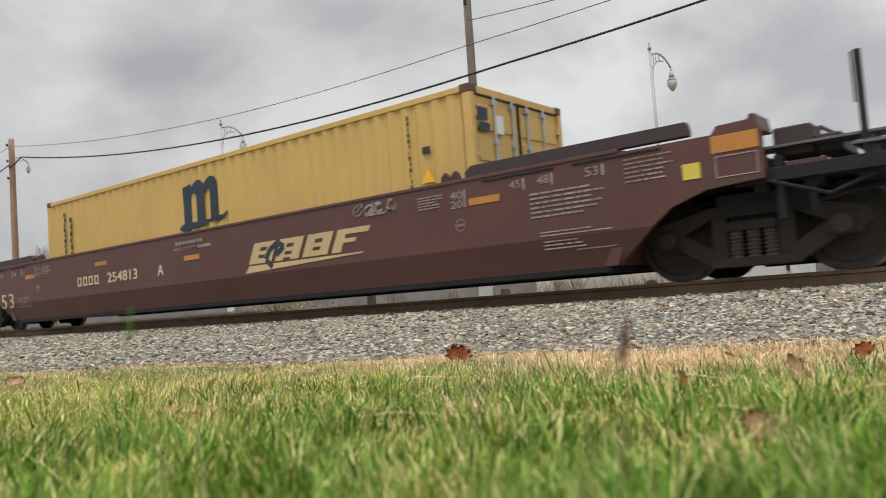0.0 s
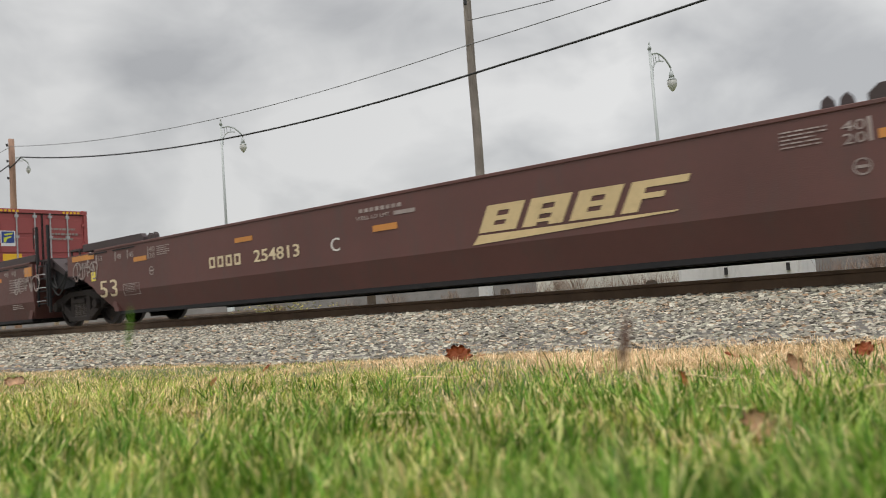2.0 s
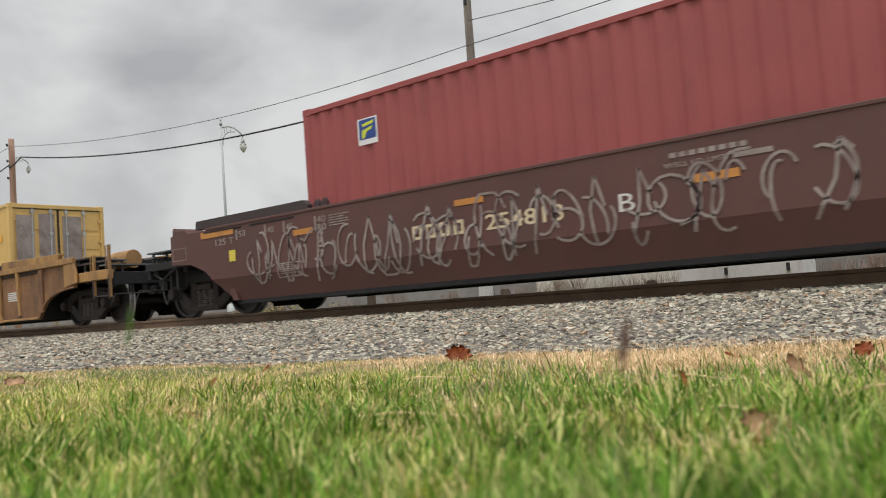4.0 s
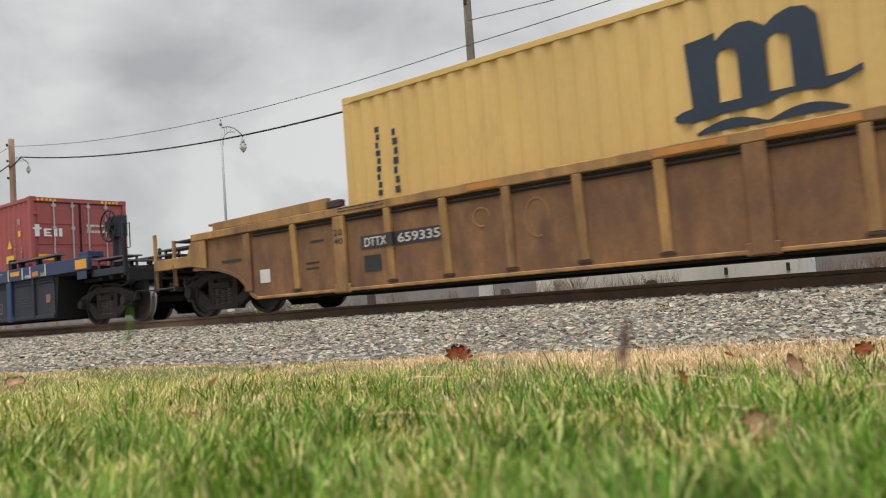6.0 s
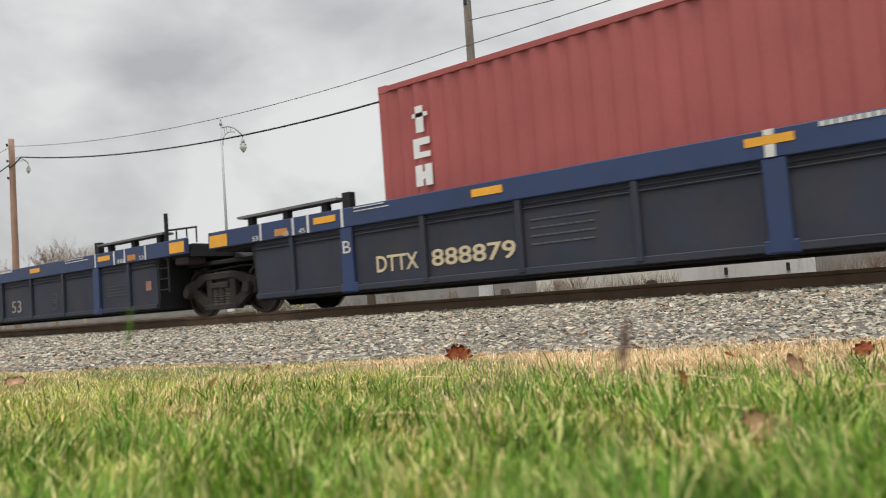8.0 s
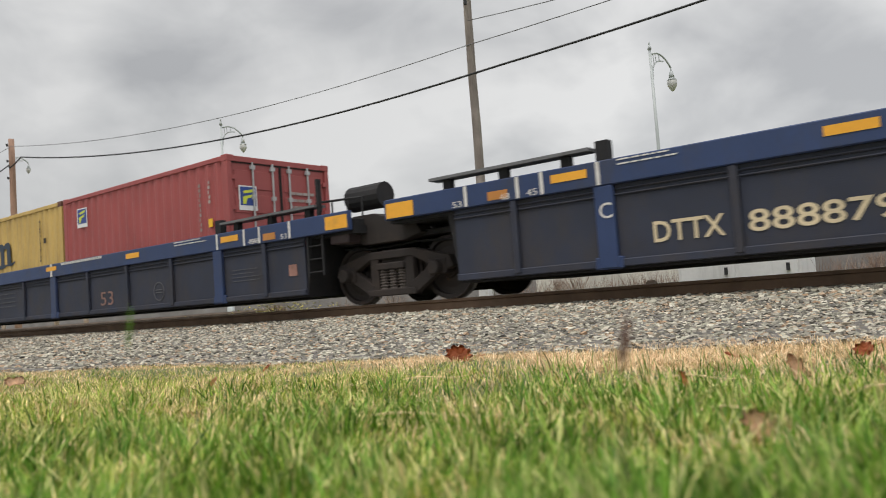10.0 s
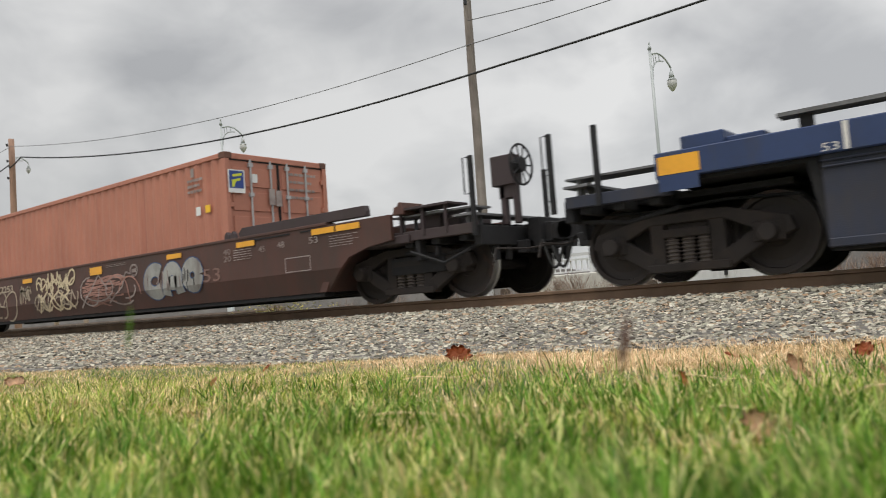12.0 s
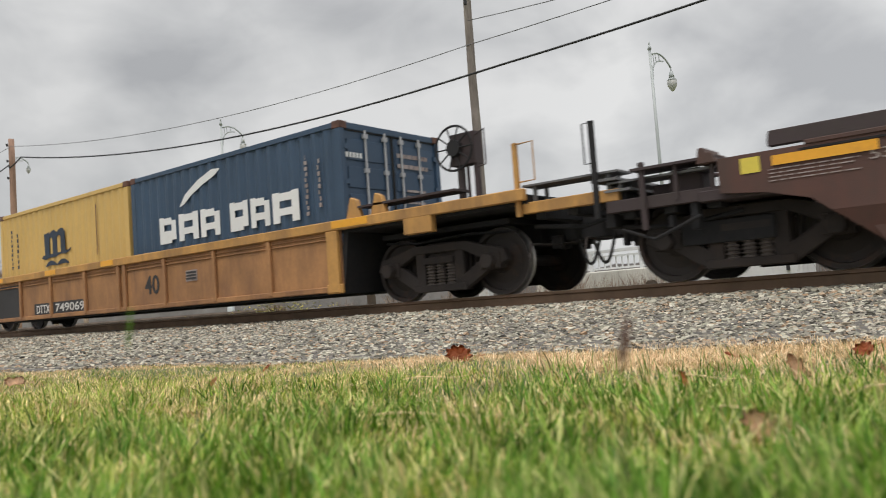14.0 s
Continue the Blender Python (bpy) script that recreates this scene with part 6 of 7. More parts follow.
        for i, (x0, x1) in enumerate(((-7.6, -5.6), (-5.5, -3.4), (-3.3, -1.2), (-1.0, 1.3))):
            decal(car, "graffiti", fold(tag_scrawl(20 + i, x0, x1, 0.40, 1.30, 6)), "dim", "thin pale spray scrawl")
        decal(car, "graffiti", tag_scrawl(31, 7.5, 8.7, 0.85, 1.25, 5), "dim", "thin pale spray scrawl")
        decal(car, "reflector", plates([(2.6, 3.05, 1.05, 1.15)], SIDE - 0.012), "reflector", "orange reflector strip")

yellow = container("yellow corrugated shipping container with a dark arched emblem", -5.917, 2 * H40, STD, FLOOR, "yellowbox")
arch_emblem(yellow, -0.80, 0.68, 1.36, 2.25)
column(yellow, -5.30, 1.25, 2.30, 9, 0.10); column(yellow, -5.02, 1.25, 2.18, 6, 0.11)
triangle(yellow, 5.15, 5.40, 1.35, 1.56)
column(yellow, 4.96, 1.30, 2.38, 13, 0.05, "darkpatch"); mark(yellow, "upright_print", [(5.2, 5.34, 1.76, 1.86)], "darkpatch")
door_plates(yellow, H40 + 0.002, [(-1.09, -0.84, 2.12, 2.29), (-1.05, -0.80, 1.96, 2.08)], "navy", "door_emblem")
door_plates(yellow, H40 + 0.002, [(-0.64, -0.46, 1.96, 2.22)], "sticker_white", "door_sticker")

maroon = container("maroon corrugated shipping container with pale stickers", -45.04, 2 * H40, HC, FLOOR, "redbox2", None, tape=True)
column(maroon, 5.35, 1.55, 2.55, 11, 0.07, "dim"); column(maroon, 5.65, 1.5, 2.45, 9, 0.08, "dim")
triangle(maroon, 4.96, 5.14, 2.10, 2.28)
flag_sticker(maroon, -1.06, -0.70, 1.90, 2.30, H40 - 0.02)
flag_sticker(maroon, -4.9, -4.5, 2.1, 2.5)
door_plates(maroon, H40 - 0.02, [(-1.02, -0.55, 1.52, 1.70)], "signyellow", "door_sticker")
door_plates(maroon, H40 - 0.02, lines(0.2, 0.95, 2.0, 2.4, 3, 0.5, 7), "dim")
mark(maroon, "sticker", [(5.62, 5.78, 1.48, 1.64), (5.62, 5.78, 1.75, 1.88)], "signyellow")

# 2: a single yellow ribbed car
ribs = [i * 1.01 for i in range(-7, 8)]
wide = [-6.03, 0.0, 6.03]
car = ribbed_well_car("rust-stained yellow ribbed well car carrying a yellow container", -74.28, 9.55, 1.48, 0.13, [x for x in ribs if all(abs(x - w) > 0.3 for w in wide)], wide, 8.1, "end", "end", "ttx", "ttx_panel", "yellow cars", arch=True)
for s in (-1, 1):
    for y in (-1.43, 1.43):
        bm = bmesh.new(); prism(bm, [(s * 6.25, 1.48), (s * 9.16, 1.48), (s * 9.16, 1.57), (s * 9.28, 1.57), (s * 9.28, 1.61), (s * 6.25, 1.66)], y - 0.05, y + 0.05)
        part("coaming", bm, M["ttx"], car, bevel=0.01)
        bm = bmesh.new(); box(bm, *sorted((s * 5.95, s * 6.25)), y - 0.08, y + 0.06, 1.48, 1.60)
        part("container_guide", bm, M["coaming"], car, bevel=0.02)
    e = s * 11.14
    stake(car, e, 0.55, 1.62, -1.38, "ttx", -0.08 * s)
    stake(car, s * 10.51, 0.60, 1.45, -1.38, "ttx", -0.08 * s)
    ladder(car, min(s * 10.51, e), max(s * 10.51, e), 0.52, 1.0, -1.40, "coaming", 2)
    bm = bmesh.new(); box(bm, *sorted((s * 9.3, e)), -1.42, -1.30, 0.92, 1.12)
    part("end_sill", bm, M["ttx"], car, bevel=0.01)
    bm = bmesh.new(); prism(bm, [(s * 9.4, 0.84), (s * 9.95, 0.92), (s * 9.95, 1.12), (s * 9.82, 1.35), (s * 9.4, 1.35)], -1.49, -1.44)
    part("gusset", bm, M["ttx"], car, bevel=0.01)
reservoir(car, 10.2, -0.5, 1.38, "ttx")
for s in (-1, 1):
    bm = bmesh.new(); box(bm, *sorted((s * 9.8, s * 10.51)), -1.40, -1.0, 1.40, 1.43); box(bm, *sorted((s * 9.8, s * 10.51)), -1.38, -1.34, 1.28, 1.31)
    part("side_walkway", bm, M["coaming"], car, "dark grating walkway")
for s in (-1, 1):      # the flange round each wheel opening
    bm = bmesh.new()
    pts = [(s * x, z) for x, z in ((8.05, 0.24), (8.16, 0.29), (8.24, 0.38), (8.34, 0.49), (8.48, 0.60), (8.70, 0.70), (9.05, 0.79), (9.4, 0.83), (9.8, 0.85))]
    for (ax, az), (bx, bz) in zip(pts, pts[1:]):
        bar(bm, ax, az, bx, bz, 0.05, -1.475, -1.40)
    part("wheel_arch", bm, M["ttx_panel"], car)
    bm = bmesh.new(); box(bm, *sorted((s * 8.16, s * 8.34)), -1.485, -1.43, 0.36, 1.34)
    part("side_rib", bm, M["ttx_panel"], car, bevel=0.01)
for x0, x1 in ((-1.05, -0.25), (0.14, 1.0), (3.0, 3.4), (-3.6, -3.1)):
    decal(car, "faded_reflector", plates([(x0, x1, 1.375, 1.455)], SIDE), "reflector_dull", "rust-coloured faded reflector")
decal(car, "emblem_panel", plates([(3.28, 5.03, 0.72, 1.00)], -1.436), "darkpatch", "black emblem panel")
bm = bmesh.new()
for x0, x1, z0, z1 in ((3.45, 4.0, 0.91, 0.97), (3.65, 3.80, 0.75, 0.91), (4.1, 4.35, 0.91, 0.97), (4.15, 4.28, 0.75, 0.91)):
    box(bm, x0, x1, -1.445, -1.44, z0, z1)
bar(bm, 4.46, 0.75, 4.86, 0.97, 0.10, -1.445, -1.44); bar(bm, 4.48, 0.97, 4.84, 0.75, 0.10, -1.446, -1.441)
box(bm, 3.955, 4.082, -1.494, -1.46, 0.74, 0.99)
decal(car, "side_emblem", bm, "white", "white block emblem on black")
decal(car, "length_number", letters("53", 5.37, 5.85, 0.80, 1.07, -1.436), "darkpatch", "dark 53 stencil")
for x in (-6.12, 5.97):
    decal(car, "stencil", letters("20", x, x + 0.18, 1.06, 1.15, -1.502), "darkpatch"); decal(car, "stencil", letters("40", x, x + 0.18, 0.93, 1.02, -1.502), "darkpatch")
decal(car, "notice", plates([(6.46, 7.00, 0.70 + 0.045 * i, 0.73 + 0.045 * i) for i in range(5)], -1.436), "white", "rows of pale worn print")
decal(car, "number_panel", plates([(-5.63, -4.06, 0.81, 1.0)], -1.436), "darkpatch", "black number panel")
bm = bmesh.new(); box(bm, -5.087, -4.963, -1.497, -1.46, 0.81, 1.0)
decal(car, "number_panel", bm, "darkpatch", "black number panel")
decal(car, "reporting_mark", letters("DTTX", -5.55, -5.12, 0.84, 0.97, -1.441, grow=0.01), "white")
decal(car, "car_number", letters("659335", -4.90, -4.14, 0.84, 0.97, -1.441, grow=0.01), "white", "white car number")
decal(car, "patch", plates([(-5.58, -5.25, 0.48, 0.71)], -1.436), "darkpatch")
for cx, cz, rx, rz in ((-2.62, 0.92, 0.17, 0.24), (-3.45, 1.02, 0.13, 0.12), (6.7, 1.05, 0.12, 0.1), (7.5, 0.95, 0.18, 0.12)):
    bm = bmesh.new(); ribbon([(cx + rx * math.cos(a * 0.42), cz + rz * math.sin(a * 0.42)) for a in range(13)], 0.020, -1.436, bm)
    decal(car, "spray_mark", bm, "ttx2_panel", "faded spray loop on a stained panel")
for x0, x1, z0, z1 in ((-6.85, -6.55, 0.62, 0.64), (-6.85, -6.55, 0.70, 0.72), (-6.72, -6.42, 1.02, 1.05), (-9.0, -8.45, 0.90, 0.94)):
    decal(car, "small_print", plates([(x0, x1, z0, z1)], -1.436), "darkpatch")
decal(car, "paper_label", plates([(-7.97, -7.72, 0.48, 0.70)], -1.436), "white", "pale paper label")
decal(car, "small_print", plates(lines(4.6, 6.0, 1.37, 1.46, 2, 0.4, 2) + lines(-6.0, -5.0, 1.37, 1.46, 2, 0.4, 3), -1.503), "darkpatch")

box3 = container("yellow shipping container with emblem, worn white doors", -68.14, 2 * H40, HC, FLOOR, "yellowbox_pale", None)
arch_emblem(box3, -0.92, 0.97, 1.48, 2.42, wave=True)
column(box3, -5.42, 1.30, 2.36, 9, 0.11); column(box3, -5.08, 1.30, 2.28, 7, 0.12)
triangle(box3, 5.10, 5.36, 1.66, 1.85)
column(box3, 4.95, 1.5, 2.68, 13, 0.06, "darkpatch"); mark(box3, "sticker", [(5.45, 5.60, 1.97, 2.11)], "signyellow"); mark(box3, "upright_print", [(5.15, 5.25, 2.2, 2.6), (5.17, 5.28, 1.93, 2.05)], "darkpatch")
door_plates(box3, H40 - 0.02, [(-1.05, -0.62, 1.2, 2.6), (-0.5, -0.1, 1.0, 2.65), (0.1, 0.6, 1.2, 2.6)], "dim", "faded_patch")

# 3: three blue ribbed units
GROUP_B = "units of the blue articulated car"
BT = 1.45
for u, what, front, rear, char in ((-97.7, "blue ribbed well car unit carrying a maroon container", "end", "art", "B"), (-117.17, "blue ribbed well car unit, empty", "art", "art", "C"), (-136.65, "blue ribbed well car unit carrying two short containers", "art", "end", "A")):
    zt = BT if char != "A" else 1.41
    car = ribbed_well_car(what, u, 9.78, zt, 0.29, [-7.3, -4.6, -3.05, -1.5, 1.5, 3.05, 4.6, 7.3], [-6.06, 0.0, 6.06], 8.25, front, rear, "bluecar", "bluepanel", GROUP_B)
    guide_racks(car, zt, 6.2, 8.6)
    d = zt - 1.45
    for x in (-0.02,):
        decal(car, "reflector", plates([(x - 0.24, x + 0.24, 1.30 + d, 1.39 + d)], SIDE), "reflector", "bright orange reflector strip")
        decal(car, "centre_mark", plates([(x - 0.05, x + 0.05, 1.17 + d, 1.298 + d), (x - 0.05, x + 0.05, 1.392 + d, 1.45 + d)], SIDE), "white")
    for x in (-3.47, 3.36, 6.45, -6.48):
        decal(car, "reflector", plates([(x - 0.24, x + 0.24, 1.28 + d, 1.38 + d)], SIDE), "reflector", "bright orange reflector strip")
    for x in (7.5, -7.5):
        decal(car, "reflector", plates([(x - 0.15, x + 0.15, 1.20 + d, 1.31 + d)], SIDE), "reflector_dull", "dull reflector strip")
    for x in (-6.1, -6.85, -7.2, -8.0, 6.1, 6.85, 7.25, 8.0):
        decal(car, "position_mark", plates([(x - 0.025, x + 0.025, 1.17 + d, 1.44 + d)], SIDE), "white")
    for text, x in (("45", 6.98), ("48", 7.1), ("53", 7.8), ("45", -7.05), ("48", -7.45), ("53", -8.2)):
        decal(car, "stencil", letters(text, x - 0.02, x + 0.13, 1.18 + d, 1.26 + d, SIDE), "white")
    decal(car, "small_print", plates(cells(0.45, 2.2, 1.385 + d, 1.435 + d, 22, 0.25), SIDE), "white")
    decal(car, "small_print", plates(lines(4.8, 5.8, 1.33 + d, 1.43 + d, 2, 0.4, 5) + lines(-5.85, -5.0, 1.33 + d, 1.43 + d, 2, 0.4, 6), SIDE), "white")
    decal(car, "reflector", plates([(8.82, 9.29, 1.20 + d, 1.40 + d)] if front == "art" else [(9.38, 9.86, 1.20 + d, 1.40 + d)], SIDE), "reflector", "bright orange reflector panel")
    decal(car, "reflector", plates([(-9.40, -8.90, 1.18 + d, 1.39 + d)] if rear == "art" else [(-9.86, -9.40, 1.20 + d, 1.40 + d)], SIDE), "reflector", "bright orange reflector panel")
    decal(car, "reporting_mark", letters("DTTX", -5.52, -4.74, 0.45 + d, 0.68 + d, -1.436, grow=0.012), "cream")
    decal(car, "car_number", letters("888879", -4.50, -3.14, 0.45 + d, 0.68 + d, -1.436, grow=0.012), "cream", "cream car number")
    decal(car, "unit_letter", letters(char, -6.12, -5.96, 0.78 + d, 0.96 + d, -1.502), "white")
    decal(car, "length_number", letters("53", 1.95, 2.45, 0.42 + d, 0.70 + d, -1.436), "rust_stencil" if char != "C" else "dim", "faded 53 stencil")
    bm = bmesh.new(); ribbon([(4.12 + 0.17 * math.cos(a * math.tau / 18), 0.58 + d + 0.17 * math.sin(a * math.tau / 18)) for a in range(19)], 0.02, -1.436, bm); box(bm, 4.0, 4.24, -1.44, -1.436, 0.55 + d, 0.57 + d); box(bm, 4.0, 4.24, -1.44, -1.436, 0.60 + d, 0.62 + d)
    decal(car, "round_mark", bm, "faint", "faint round stencil")
    if char == "B":
        bm = bmesh.new(); ribbon([(4.98, 0.43), (5.53, 0.43), (5.53, 0.66), (4.98, 0.66), (4.98, 0.43)], 0.03, -1.436, bm); box(bm, 5.2, 5.32, -1.44, -1.436, 0.66, 0.74); box(bm, 5.06, 5.2, -1.44, -1.436, 0.5, 0.6); box(bm, 5.3, 5.44, -1.44, -1.436, 0.5, 0.6)
        decal(car, "spray_mark", bm, "rust_stencil", "faded sprayed box outline")
    decal(car, "paper_label", plates([(7.86, 8.05, 0.58 + d, 0.76 + d)], -1.436), "graffiti_pink", "stained paper label")
    decal(car, "small_print", plates(lines(-2.9, -1.9, 0.5, 0.9, 4, 0.25, 8) + lines(6.4, 7.2, 0.5, 0.75, 4, 0.25, 12), -1.436), "faint")
    if front == "end":
        brake_wheel(car, 10.17, 2.05, -1.15, "bluepanel", 0.33, "side", 0.95)
        stake(car, 11.22, 0.95, 1.98, -1.40, "black", 0.26)
        stake(car, 11.0, 0.95, 1.5, -0.5, "black"); stake(car, 11.0, 0.95, 1.6, 0.6, "black", 0.1)
        bm = bmesh.new(); box(bm, 9.2, 9.65, -1.35, -1.0, 1.45, 1.58)
        part("tool_box", bm, M["bluecar"], car, bevel=0.01)
        decal(car, "step_plate", plates([(9.45, 9.86, 0.98, 1.15)], SIDE), "bluecar")
    elif front == "art":
        bm = bmesh.new(); rods(bm, [(8.5, -1.36, zt + 0.22), (9.5, -1.36, zt + 0.18)], 0.018)
        for x in (8.52, 8.85, 9.18, 9.48):
            rod(bm, (x, -1.36, zt - 0.1), (x, -1.36, zt + 0.2), 0.014, 6)
        part("hand_rail", bm, M["black"], car, "low dark hand rail")
        bm = bmesh.new(); box(bm, 8.75, 9.15, -1.36, -0.95, zt - 0.46, zt - 0.1)
        part("valve_box", bm, M["coaming"], car, bevel=0.02)
        stake(car, 8.62, 1.1, 1.98, -1.42, "black", 0.09)
        ladder(car, 8.35, 8.68, 0.50, 1.2, -1.44, "black", 4)
        if char == "A":
            reservoir(car, 9.15, -0.85, 1.66)
            bm = bmesh.new(); prism(bm, [(9.0, zt - 0.05), (9.45, zt - 0.05), (9.72, 1.28), (10.25, 1.16), (10.35, 0.98), (10.0, 0.90), (9.2, 0.90), (9.0, 1.05)], -1.10, -0.80)
            part("bearing_plate", bm, M["steel"], car, "dusty grey bearing plate", bevel=0.01)
    if rear == "end":
        bm = bmesh.new(); box(bm, -9.62, -9.15, -1.42, -1.0, zt, zt + 0.15); box(bm, -9.15, -8.75, -1.38, -1.1, zt, zt + 0.07)
        part("tool_box", bm, M["bluecar"], car, bevel=0.012)
        decal(car, "step_plate", plates([(-9.86, -9.42, 0.98, 1.155)], SIDE), "bluecar")
        stake(car, -11.25, 0.92, 1.90, -1.40, "black", -0.09); stake(car, -10.65, 0.95, 1.90, -1.38, "black")

tex = container("maroon shipping container with pale upright lettering shapes", -90.98, 2 * H40, HC, FLOOR, "redbox", None, tape=True)
mark(tex, "upright_emblem", [(-5.42, -5.28, 2.08, 2.46), (-5.48, -5.20, 2.30, 2.36), (-5.49, -5.38, 1.72, 2.0), (-5.38, -5.19, 1.90, 2.0), (-5.38, -5.19, 1.72, 1.80), (-5.48, -5.35, 1.32, 1.62), (-5.31, -5.18, 1.32, 1.62), (-5.35, -5.31, 1.42, 1.52)], "sticker_white", "white upright emblem blocks")
triangle(tex, 4.78, 5.04, 1.74, 1.94); mark(tex, "sticker", [(4.70, 5.12, 1.38, 1.56), (5.40, 5.54, 1.98, 2.12)], "signyellow", "yellow sticker")
column(tex, 5.20, 1.38, 2.55, 12, 0.07, "dim"); column(tex, 5.55, 1.3, 1.75, 5, 0.08, "dim"); mark(tex, "upright_print", [(5.38, 5.52, 2.28, 2.42)], "dim")
door_plates(tex, H40 + 0.012, [(-1.13, -1.02, 1.93, 2.22), (-1.18, -0.97, 2.10, 2.14), (-0.92, -0.86, 1.93, 2.12), (-0.86, -0.74, 1.93, 1.97), (-0.86, -0.74, 2.08, 2.12), (-0.86, -0.76, 2.0, 2.04), (-0.68, -0.60, 1.93, 2.13), (-0.56, -0.48, 1.93, 2.13)], "sticker_white", "door_emblem")
door_plates(tex, H40 - 0.02, lines(0.15, 0.95, 1.95, 2.25, 2, 0.5, 7), "white"); door_plates(tex, H40 - 0.02, [(-1.05, -0.6, 1.35, 1.5)], "signyellow", "door_sticker")

red20 = container("short red shipping container with a blue sticker", -130.54, 2 * H20, STD, FLOOR - 0.03, "redbox2", None)
flag_sticker(red20, -2.42, -1.98, 1.88, 2.30); flag_sticker(red20, -0.98, -0.58, 1.6, 2.05, H20 - 0.02)
column(red20, 2.16, 1.30, 2.20, 10, 0.07, "dim"); column(red20, 2.45, 1.78, 2.22, 5, 0.08, "dim"); mark(red20, "sticker", [(2.4, 2.52, 1.35, 1.5)], "signyellow")
door_plates(red20, H20 - 0.02, lines(0.2, 0.95, 1.6, 2.0, 3, 0.5, 5), "dim")
yel20 = container("short weathered yellow shipping container with dark emblem", -136.68, 2 * H20, STD, FLOOR - 0.03, "yellowbox_old")
arch_emblem(yel20, -0.76, 0.56, 1.31, 1.94)
column(yel20, -2.36, 1.25, 2.15, 8, 0.10); column(yel20, -2.02, 1.25, 2.06, 6, 0.11); column(yel20, 1.92, 1.3, 2.3, 12, 0.05, "darkpatch"); mark(yel20, "upright_print", [(2.1, 2.2, 1.72, 1.84)], "darkpatch")

# 4: a single dull brown car covered in graffiti
car = smooth_well_car("dull brown flat-sided well car covered in pale graffiti", -160.17, 9.6, 1.24, "end", "end", "brown2", "single cars")
for x0, x1, z0, z1, key in ((1.27, 1.75, 1.02, 1.18, "reflector"), (-1.86, -1.39, 1.07, 1.17, "reflector"), (-4.68, -4.21, 1.08, 1.18, "reflector"), (-6.78, -6.32, 1.08, 1.18, "reflector"), (-9.16, -8.22, 1.08, 1.18, "reflector"), (4.12, 4.59, 1.10, 1.19, "reflector"), (6.21, 6.69, 1.11, 1.20, "reflector"), (8.08, 8.58, 1.12, 1.21, "reflector"), (8.62, 9.11, 1.12, 1.21, "reflector")):
    decal(car, "reflector", plates([(x0, x1, z0, z1)], SIDE - 0.012), key, "bright orange reflector strip")
for text, x0, x1, z0, z1 in (("40", 5.83, 6.03, 1.02, 1.12), ("20", 5.83, 6.03, 0.90, 1.0), ("45", 6.78, 6.94, 0.98, 1.08), ("48", 7.25, 7.42, 1.0, 1.1), ("53", 8.0, 8.2, 1.0, 1.1), ("40", -6.2, -6.0, 1.02, 1.12), ("20", -6.2, -6.0, 0.9, 1.0), ("45", -7.0, -6.85, 0.98, 1.08), ("48", -7.5, -7.35, 0.98, 1.08), ("53", -8.3, -8.12, 1.0, 1.1)):
    decal(car, "stencil", letters(text, x0, x1, z0, z1, SIDE), "dim")
decal(car, "car_number", glyphs(-4.09, -3.40, 0.92, 1.08, 3, SIDE - 0.008), "graffiti_tan")
decal(car, "car_number", letters("72253", -3.25, -2.40, 0.92, 1.08, SIDE - 0.008, grow=0.016), "graffiti_tan", "worn car number")
decal(car, "small_print", plates(lines(8.45, 9.1, 0.88, 1.07, 5, 0.4, 4) + lines(6.1, 6.7, 0.88, 1.08, 5, 0.4, 5) + lines(1.9, 2.9, 1.12, 1.18, 2, 0.4, 6) + lines(-9.2, -8.3, 0.9, 1.05, 4, 0.4, 7), SIDE), "dim")
decal(car, "length_number", letters("53", 5.21, 5.70, 0.60, 0.83, SIDE), "rust_stencil", "faded 53 stencil")
bm = bmesh.new(); ribbon([(7.42, 0.60), (8.0, 0.60), (8.0, 0.82), (7.42, 0.82), (7.42, 0.60)], 0.015, SIDE, bm)
decal(car, "notice_frame", bm, "dim")
def arc_line(cx, cz, rx, rz, a0, a1, n=18):
    return [(cx + rx * math.cos(radians(a0 + (a1 - a0) * i / n)), cz + rz * math.sin(radians(a0 + (a1 - a0) * i / n))) for i in range(n + 1)]


# three fat bubble letters: grey fill, dark edge, brushed streaks
bubbles = ([arc_line(3.68, 0.73, 0.27, 0.22, 48, 318)],
           [[(4.03, 0.44)] + arc_line(4.26, 0.74, 0.19, 0.19, 190, -10) + [(4.48, 0.46)], [(4.10, 0.66), (4.40, 0.66)]],
           [arc_line(4.90, 0.76, 0.20, 0.19, 0, 360)])
for i, strokes in enumerate(bubbles):
    for w, y, key, what in ((0.29, SIDE - 0.002 - 0.004 * i, "graffiti_blue", "blue outline of bubble graffiti"), (0.25, SIDE - 0.0045 - 0.004 * i, "graffiti_grey", "silver bubble graffiti")):
        bm = bmesh.new()
        for line in strokes:
            stroke(line, w, y, bm)
        decal(car, "graffiti", fold(bm, 0.58), key, what)
    rnd, bm = random.Random(70 + i), bmesh.new()
    cx = (3.62, 4.24, 4.83)[i]
    for _ in range(6):
        x, z = cx + rnd.uniform(-0.28, 0.28), rnd.uniform(0.5, 0.72)
        ribbon([(x, z), (x + rnd.uniform(-0.04, 0.04), z + rnd.uniform(0.1, 0.28))], rnd.uniform(0.012, 0.03), SIDE - 0.010 - 0.004 * i, bm)
    decal(car, "graffiti", fold(bm, 0.58), "dim" if i != 2 else "darkpatch", "brushed streaks over bubble graffiti")
